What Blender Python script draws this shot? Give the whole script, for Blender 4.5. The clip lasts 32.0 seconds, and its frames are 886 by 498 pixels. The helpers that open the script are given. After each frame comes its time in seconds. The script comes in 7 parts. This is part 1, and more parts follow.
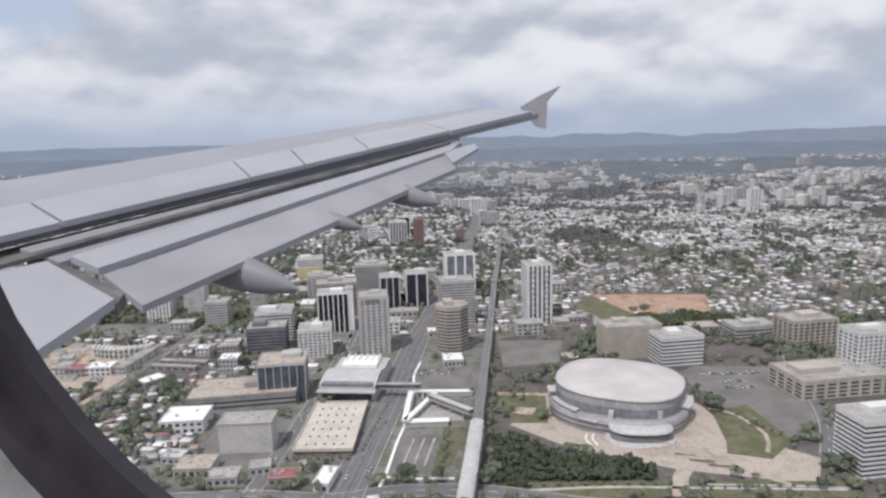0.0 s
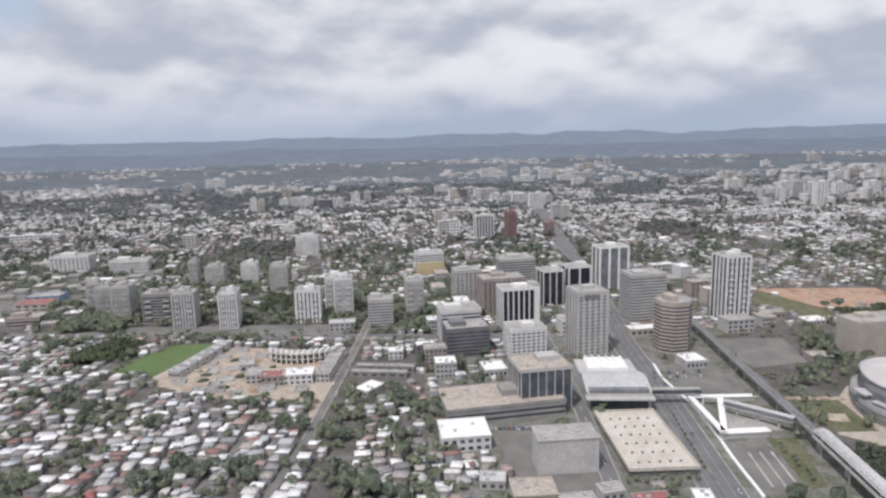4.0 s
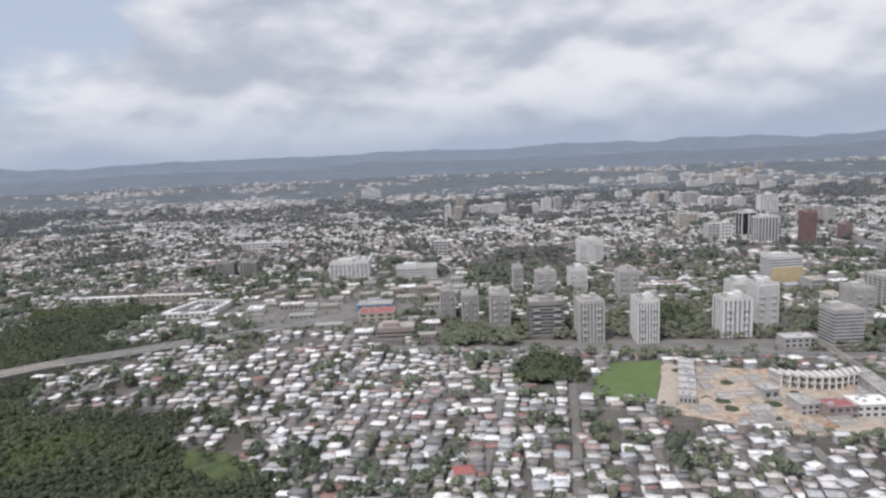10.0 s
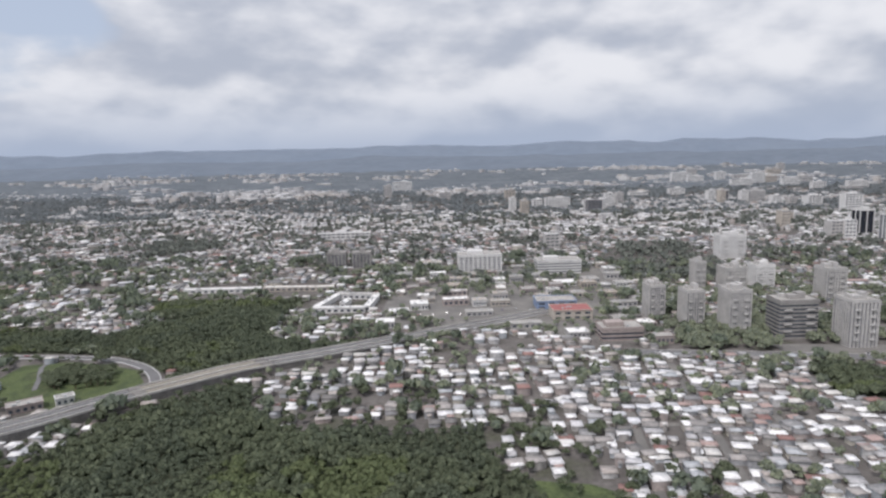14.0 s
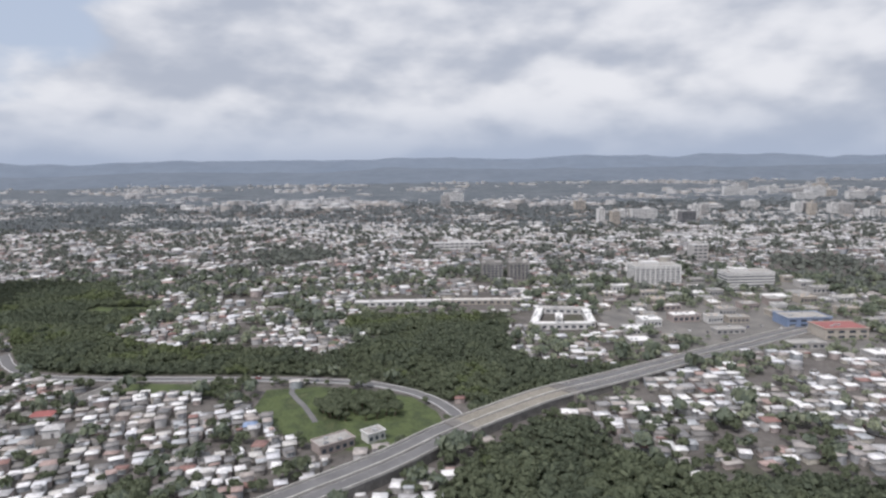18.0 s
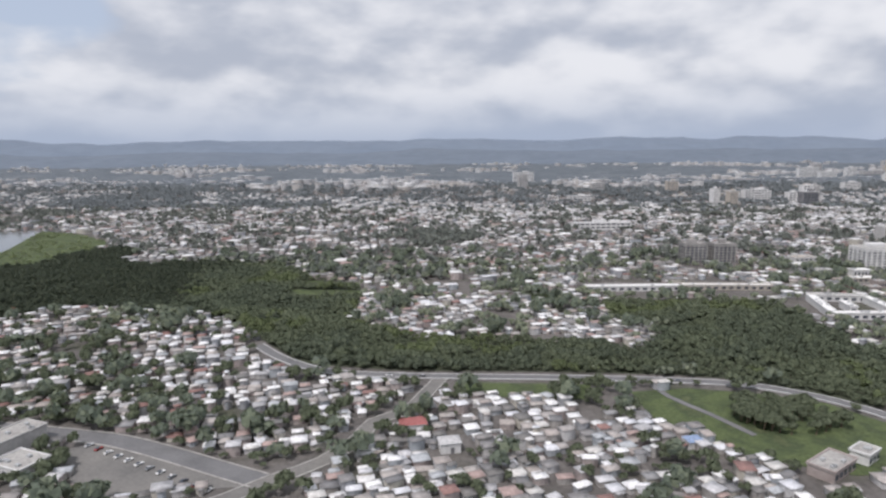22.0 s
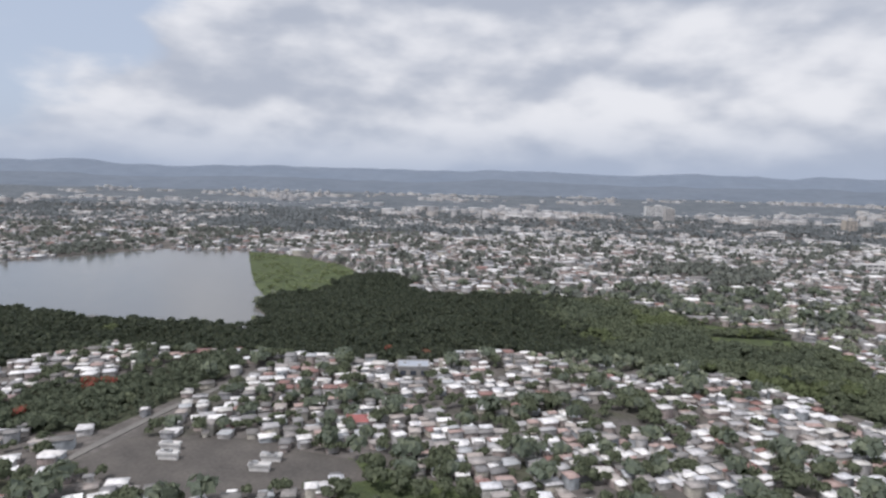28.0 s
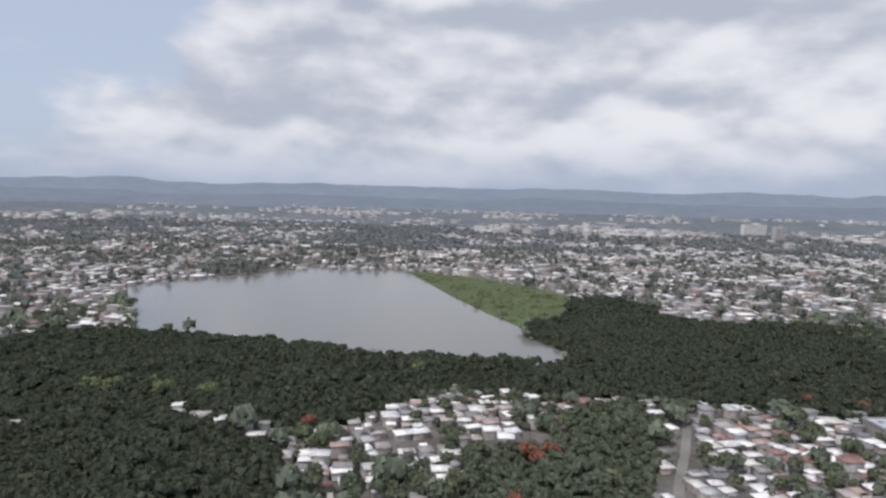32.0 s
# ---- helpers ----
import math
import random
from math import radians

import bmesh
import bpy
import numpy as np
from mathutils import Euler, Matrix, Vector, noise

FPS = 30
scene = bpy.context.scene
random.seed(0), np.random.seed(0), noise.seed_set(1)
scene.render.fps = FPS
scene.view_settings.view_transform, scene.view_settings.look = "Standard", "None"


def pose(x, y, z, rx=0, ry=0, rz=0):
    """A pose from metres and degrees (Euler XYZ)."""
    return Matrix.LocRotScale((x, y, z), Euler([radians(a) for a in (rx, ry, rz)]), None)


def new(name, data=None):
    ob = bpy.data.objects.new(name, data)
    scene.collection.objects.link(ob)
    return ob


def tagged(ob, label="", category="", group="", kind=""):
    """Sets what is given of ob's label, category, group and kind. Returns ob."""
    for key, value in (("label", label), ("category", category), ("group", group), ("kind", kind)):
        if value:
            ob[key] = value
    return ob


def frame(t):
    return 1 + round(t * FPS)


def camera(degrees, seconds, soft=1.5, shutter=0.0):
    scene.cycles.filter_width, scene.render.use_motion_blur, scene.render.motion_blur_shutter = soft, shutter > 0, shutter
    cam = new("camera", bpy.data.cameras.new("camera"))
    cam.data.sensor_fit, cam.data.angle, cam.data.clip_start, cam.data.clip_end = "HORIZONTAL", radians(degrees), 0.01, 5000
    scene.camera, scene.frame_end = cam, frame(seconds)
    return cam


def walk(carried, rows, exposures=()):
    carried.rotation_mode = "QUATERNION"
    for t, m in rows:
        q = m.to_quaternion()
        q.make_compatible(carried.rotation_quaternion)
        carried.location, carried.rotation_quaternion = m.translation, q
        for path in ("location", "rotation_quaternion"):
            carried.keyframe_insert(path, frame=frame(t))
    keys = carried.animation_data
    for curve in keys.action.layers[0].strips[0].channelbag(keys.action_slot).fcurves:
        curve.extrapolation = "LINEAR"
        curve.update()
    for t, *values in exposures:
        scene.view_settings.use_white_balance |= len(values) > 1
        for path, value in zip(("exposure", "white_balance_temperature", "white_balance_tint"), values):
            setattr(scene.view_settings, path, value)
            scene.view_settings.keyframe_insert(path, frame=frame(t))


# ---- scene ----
cam = camera(69.0, 32.0, soft=2.5)
walk(cam, [
    (0.0, pose(0.00, 0.00, 135.11, 79.98, 1.57, -0.03)),
    (0.5, pose(-18.01, 5.31, 134.08, 79.72, 2.71, -0.50)),
    (1.0, pose(-36.01, 10.63, 133.05, 79.66, 3.60, -0.36)),
    (1.5, pose(-54.02, 15.94, 132.01, 79.79, 3.54, -0.13)),
    (2.0, pose(-72.02, 21.26, 130.98, 79.97, 3.39, 0.16)),
    (2.5, pose(-90.03, 26.57, 129.95, 80.27, 3.59, 0.30)),
    (4.5, pose(-162.05, 47.83, 125.82, 79.28, 1.14, -3.37)),
    (5.0, pose(-180.05, 53.14, 124.79, 78.54, 1.41, -3.67)),
    (5.5, pose(-198.06, 58.46, 123.76, 77.93, 1.97, -3.58)),
    (6.0, pose(-216.06, 63.77, 122.73, 77.73, 4.51, 1.48)),
    (6.5, pose(-234.07, 69.09, 121.70, 77.91, 4.35, 4.03)),
    (7.0, pose(-252.07, 74.40, 120.66, 78.78, 3.73, 5.11)),
    (7.5, pose(-270.08, 79.72, 119.63, 79.72, 3.18, 5.38)),
    (8.0, pose(-288.09, 85.03, 118.60, 80.83, 2.98, 5.32)),
    (8.5, pose(-306.09, 90.35, 117.57, 81.32, 2.84, 4.89)),
    (9.0, pose(-324.10, 95.66, 116.54, 81.01, 3.22, 4.29)),
    (9.5, pose(-342.10, 100.97, 115.50, 80.99, 2.87, 3.89)),
    (10.0, pose(-360.11, 106.29, 114.47, 81.25, 2.65, 3.80)),
    (10.5, pose(-378.11, 111.60, 113.44, 81.36, 2.16, 3.47)),
    (11.0, pose(-396.12, 116.92, 112.41, 81.55, 1.37, 3.49)),
    (11.5, pose(-414.12, 122.23, 111.38, 81.39, 1.56, 3.10)),
    (12.0, pose(-432.13, 127.55, 110.34, 80.91, 1.86, 2.92)),
    (12.5, pose(-450.13, 132.86, 109.31, 80.22, 1.68, 2.89)),
    (13.0, pose(-468.14, 138.17, 108.28, 80.03, 2.11, 2.88)),
    (13.5, pose(-486.14, 143.49, 107.25, 80.22, 1.74, 2.63)),
    (15.5, pose(-558.16, 164.75, 103.12, 83.36, 1.19, -0.73)),
    (16.0, pose(-576.17, 170.06, 102.09, 83.20, 1.03, -0.48)),
    (16.5, pose(-594.18, 175.38, 101.06, 83.18, 0.84, 0.64)),
    (17.0, pose(-612.18, 180.69, 100.03, 82.55, 1.32, 0.94)),
    (17.5, pose(-630.19, 186.00, 98.99, 82.38, 0.95, 1.03)),
    (18.0, pose(-648.19, 191.32, 97.96, 82.21, 0.74, 1.25)),
    (18.5, pose(-666.20, 196.63, 96.93, 82.31, 0.65, 1.10)),
    (19.0, pose(-684.20, 201.95, 95.90, 82.52, 0.68, 1.05)),
    (19.5, pose(-702.21, 207.26, 94.87, 82.57, 0.39, 1.02)),
    (20.0, pose(-720.21, 212.58, 93.84, 82.80, 0.36, 1.13)),
    (20.5, pose(-738.22, 217.89, 92.80, 82.93, 0.35, 1.23)),
    (21.0, pose(-756.22, 223.21, 91.77, 82.54, 0.38, 1.42)),
    (21.5, pose(-774.23, 228.52, 90.74, 81.89, 0.09, 1.49)),
    (22.0, pose(-792.23, 233.83, 89.71, 80.72, 0.42, 1.93)),
    (22.5, pose(-810.24, 239.15, 88.68, 80.05, 0.58, 2.06)),
    (23.0, pose(-828.24, 244.46, 87.64, 80.57, 0.13, 3.02)),
    (23.5, pose(-846.25, 249.78, 86.61, 80.53, 0.59, 3.47)),
    (24.0, pose(-864.26, 255.09, 85.58, 80.43, 0.81, 3.72)),
    (24.5, pose(-882.26, 260.41, 84.55, 80.01, 1.00, 3.42)),
    (25.0, pose(-900.27, 265.72, 83.52, 80.30, 0.77, 3.29)),
    (25.5, pose(-918.27, 271.04, 82.48, 80.86, 0.28, 3.15)),
    (27.5, pose(-990.29, 292.29, 78.36, 82.24, -1.14, 4.09)),
    (28.0, pose(-1008.30, 297.61, 77.33, 83.56, -1.36, 4.65)),
    (28.5, pose(-1026.30, 302.92, 76.29, 84.23, -1.67, 5.29)),
    (29.0, pose(-1044.31, 308.24, 75.26, 83.91, -0.44, 5.77)),
    (29.5, pose(-1062.31, 313.55, 74.23, 83.16, 0.37, 5.78)),
    (30.0, pose(-1080.32, 318.87, 73.20, 83.07, 0.12, 5.95)),
    (30.5, pose(-1098.32, 324.18, 72.17, 83.72, -0.75, 5.96)),
    (31.0, pose(-1116.33, 329.49, 71.13, 84.28, 0.24, 6.07)),
    (31.5, pose(-1134.33, 334.81, 70.10, 84.66, -0.82, 6.19)),
    (32.0, pose(-1152.34, 340.12, 69.07, 85.18, -1.43, 6.34)),
])

# ---- light ----
SUN_ELEV, SUN_AZ = radians(58), radians(215)      # azimuth clockwise from +y
world = bpy.data.worlds.new("cloudy_sky")
scene.world = world
world.use_nodes = True
wt = world.node_tree
wt.nodes.clear()


def wnode(kind, **kw):
    n = wt.nodes.new(kind)
    for k, v in kw.items():
        n.inputs[k].default_value = v
    return n


def wmath(op, a, b=None, clamp=False):
    n = wt.nodes.new("ShaderNodeMath")
    n.operation, n.use_clamp = op, clamp
    for i, s in enumerate((a, b)):
        if s is None:
            continue
        if isinstance(s, (int, float)):
            n.inputs[i].default_value = s
        else:
            wt.links.new(s, n.inputs[i])
    return n.outputs[0]


def wmix(fac, a, b):
    n = wt.nodes.new("ShaderNodeMix")
    n.data_type = "RGBA"
    for sock, s in ((n.inputs[0], fac), (n.inputs[6], a), (n.inputs[7], b)):
        if isinstance(s, tuple):
            sock.default_value = (*s, 1)
        elif isinstance(s, (int, float)):
            sock.default_value = s
        else:
            wt.links.new(s, sock)
    return n.outputs[2]


def wramp(fac, lo, hi):
    n = wt.nodes.new("ShaderNodeMapRange")
    n.interpolation_type = "SMOOTHSTEP"
    wt.links.new(fac, n.inputs[0])
    n.inputs[1].default_value, n.inputs[2].default_value = lo, hi
    return n.outputs[0]


wco = wnode("ShaderNodeTexCoord")
wsep = wnode("ShaderNodeSeparateXYZ")
wt.links.new(wco.outputs["Generated"], wsep.inputs[0])


def cloud_noise(across, up, lift, detail, rough, seed=0.0):
    """Fractal noise over the sky's directions: so many cells across and up the sky, looked up a little higher by lift."""
    comb = wnode("ShaderNodeCombineXYZ")
    wt.links.new(wmath("ADD", wmath("MULTIPLY", wsep.outputs[0], across), seed), comb.inputs[0])
    wt.links.new(wmath("MULTIPLY", wsep.outputs[1], across), comb.inputs[1])
    wt.links.new(wmath("MULTIPLY", wmath("ADD", wsep.outputs[2], lift), up), comb.inputs[2])
    n = wnode("ShaderNodeTexNoise", Scale=1.0, Detail=detail, Roughness=rough)
    wt.links.new(comb.outputs[0], n.inputs["Vector"])
    return n.outputs[0]


sky = wnode("ShaderNodeTexSky")
sky.sky_type, sky.sun_disc = "NISHITA", False
sky.sun_elevation, sky.sun_rotation = SUN_ELEV, SUN_AZ
scaled = wt.nodes.new("ShaderNodeVectorMath")
scaled.operation = "SCALE"
wt.links.new(sky.outputs[0], scaled.inputs[0])
scaled.inputs["Scale"].default_value = 0.10
pale = wmix(0.8, scaled.outputs[0], (0.58, 0.66, 0.83))
puff = cloud_noise(5.2, 11.0, 0.0, 7, 0.46)                # heaped clouds with flat bases
higher = cloud_noise(5.2, 11.0, 0.032, 4, 0.46)
bank = cloud_noise(2.6, 7.0, 0.0, 2, 0.45, 4.7)            # broad grey banks
gap = wnode("ShaderNodeVectorMath")          # the open blue towards one side
gap.operation = "DOT_PRODUCT"
wt.links.new(wco.outputs["Generated"], gap.inputs[0])
gap.inputs[1].default_value = Vector((-0.62, 0.74, 0.25)).normalized()
opening = wmath("MULTIPLY", wramp(gap.outputs["Value"], 0.955, 0.995), 0.30)
dens = wmath("ADD", wmath("MULTIPLY", puff, 0.6), wmath("MULTIPLY", bank, 0.4))
cover = wramp(wmath("SUBTRACT", dens, opening), 0.25, 0.36)
relief = wmath("MULTIPLY", wmath("SUBTRACT", puff, higher), 1.35)
lit = wramp(wmath("ADD", relief, wmath("MULTIPLY", wmath("SUBTRACT", 0.5, bank), 0.9)), -0.24, 0.22)
cloud = wmix(lit, (0.49, 0.53, 0.63), (0.90, 0.905, 0.955))
body = wmix(wmath("MULTIPLY", cover, 0.92), pale, cloud)
veil = wramp(wsep.outputs[2], -0.03, 0.11)
horizon = wmix(veil, (0.43, 0.505, 0.66), body)
back = wnode("ShaderNodeBackground", Strength=0.92)
wt.links.new(horizon, back.inputs["Color"])
wt.links.new(back.outputs[0], wnode("ShaderNodeOutputWorld").inputs[0])

sun_data = bpy.data.lights.new("sun", "SUN")
sun_data.energy, sun_data.angle, sun_data.color = 2.7, radians(2.0), (1.0, 0.937, 0.925)
sun = new("sun", sun_data)
sun.rotation_euler = (math.pi / 2 - SUN_ELEV, 0, math.pi - SUN_AZ)


# ---- materials ----
def surface(name, tones, scale=1.0, rough=0.8, bump=0.0, metal=0.0, pick=None, fine=None, spread=0.35, spec=0.3, grit=0.24, sheer=0.0):
    """A procedural material. tones: base colours; pick 'object' or 'island' gives each thing or loose piece one of them,
    otherwise noise of that size in metres blends them. fine: grain size in metres. sheer: the share of light that thin leaves let through."""
    m = bpy.data.materials.new(name)
    m.use_nodes = True
    nt = m.node_tree
    b = nt.nodes["Principled BSDF"]
    b.inputs["Roughness"].default_value, b.inputs["Metallic"].default_value = rough, metal
    b.inputs["Specular IOR Level"].default_value = spec
    geo = nt.nodes.new("ShaderNodeNewGeometry")
    ramp = nt.nodes.new("ShaderNodeValToRGB")
    els = ramp.color_ramp.elements
    while len(els) < len(tones):
        els.new(0.5)
    if pick:
        ramp.color_ramp.interpolation = "CONSTANT"
        for i, c in enumerate(tones):
            els[i].position, els[i].color = i / len(tones), (*c, 1)
        if pick == "object":
            nt.links.new(nt.nodes.new("ShaderNodeObjectInfo").outputs["Random"], ramp.inputs[0])
        else:
            nt.links.new(geo.outputs["Random Per Island"], ramp.inputs[0])
    else:
        for i, c in enumerate(tones):
            els[i].position, els[i].color = 0.5 + spread * (i / max(1, len(tones) - 1) - 0.5), (*c, 1)
        big = nt.nodes.new("ShaderNodeTexNoise")
        big.inputs["Scale"].default_value, big.inputs["Detail"].default_value = 1 / scale, 6
        nt.links.new(geo.outputs["Position"], big.inputs["Vector"])
        nt.links.new(big.outputs[0], ramp.inputs[0])
    grain = nt.nodes.new("ShaderNodeTexNoise")
    grain.inputs["Scale"].default_value, grain.inputs["Detail"].default_value = 1 / (fine or scale / 6), 4
    nt.links.new(geo.outputs["Position"], grain.inputs["Vector"])
    tone = nt.nodes.new("ShaderNodeMapRange")
    nt.links.new(grain.outputs[0], tone.inputs[0])
    tone.inputs[1].default_value, tone.inputs[2].default_value = 0.3, 0.7
    tone.inputs[3].default_value, tone.inputs[4].default_value = 1 - grit, 1 + grit * 0.8
    mul = nt.nodes.new("ShaderNodeVectorMath")
    mul.operation = "SCALE"
    nt.links.new(ramp.outputs[0], mul.inputs[0])
    nt.links.new(tone.outputs[0], mul.inputs["Scale"])
    nt.links.new(mul.outputs[0], b.inputs["Base Color"])
    if bump:
        bp = nt.nodes.new("ShaderNodeBump")
        bp.inputs["Strength"].default_value, bp.inputs["Distance"].default_value = bump, fine or scale / 6
        nt.links.new(grain.outputs[0], bp.inputs["Height"])
        nt.links.new(bp.outputs[0], b.inputs["Normal"])
    if sheer:
        thin, both, dim = nt.nodes.new("ShaderNodeBsdfTranslucent"), nt.nodes.new("ShaderNodeAddShader"), nt.nodes.new("ShaderNodeVectorMath")
        dim.operation = "SCALE"
        dim.inputs["Scale"].default_value = sheer
        nt.links.new(mul.outputs[0], dim.inputs[0])
        nt.links.new(dim.outputs[0], thin.inputs["Color"])
        nt.links.new(b.outputs[0], both.inputs[0])
        nt.links.new(thin.outputs[0], both.inputs[1])
        nt.links.new(both.outputs[0], nt.nodes["Material Output"].inputs["Surface"])
    return m


WHITE, PALE = (0.79, 0.79, 0.79), (0.52, 0.52, 0.525)
ROOFS = [WHITE, (0.56, 0.56, 0.575), (0.40, 0.40, 0.41), (0.64, 0.65, 0.68), (0.27, 0.27, 0.275), (0.74, 0.74, 0.74), (0.42, 0.39, 0.37), (0.57, 0.56, 0.54), (0.24, 0.235, 0.235),
         (0.27, 0.165, 0.15), (0.37, 0.335, 0.315), (0.66, 0.655, 0.65), (0.25, 0.24, 0.235), (0.42, 0.44, 0.46), (0.38, 0.29, 0.27), (0.20, 0.20, 0.205), (0.74, 0.74, 0.75), (0.80, 0.80, 0.80), (0.19, 0.185, 0.18), (0.35, 0.33, 0.32)]
WALLS = [(0.44, 0.435, 0.43), (0.52, 0.52, 0.525), (0.37, 0.355, 0.34), (0.42, 0.37, 0.355), (0.34, 0.35, 0.37), (0.49, 0.47, 0.42),
         (0.38, 0.41, 0.44), (0.38, 0.33, 0.32)]
LEAVES = [(0.145, 0.166, 0.124), (0.173, 0.194, 0.142), (0.125, 0.145, 0.112), (0.189, 0.210, 0.149), (0.157, 0.171, 0.136), (0.177, 0.196, 0.132)]
DARK_LEAVES = [(0.109, 0.130, 0.099), (0.129, 0.149, 0.107), (0.098, 0.118, 0.093)]
LIGHT_LEAVES = [(0.125, 0.155, 0.075), (0.142, 0.170, 0.086), (0.110, 0.140, 0.070), (0.150, 0.162, 0.092)]
# western woods: the shade of a cloud is put into these darker leaf tones
CLOUD_SHADE_LEAVES = [(0.044, 0.055, 0.038), (0.054, 0.063, 0.042), (0.039, 0.048, 0.036)]
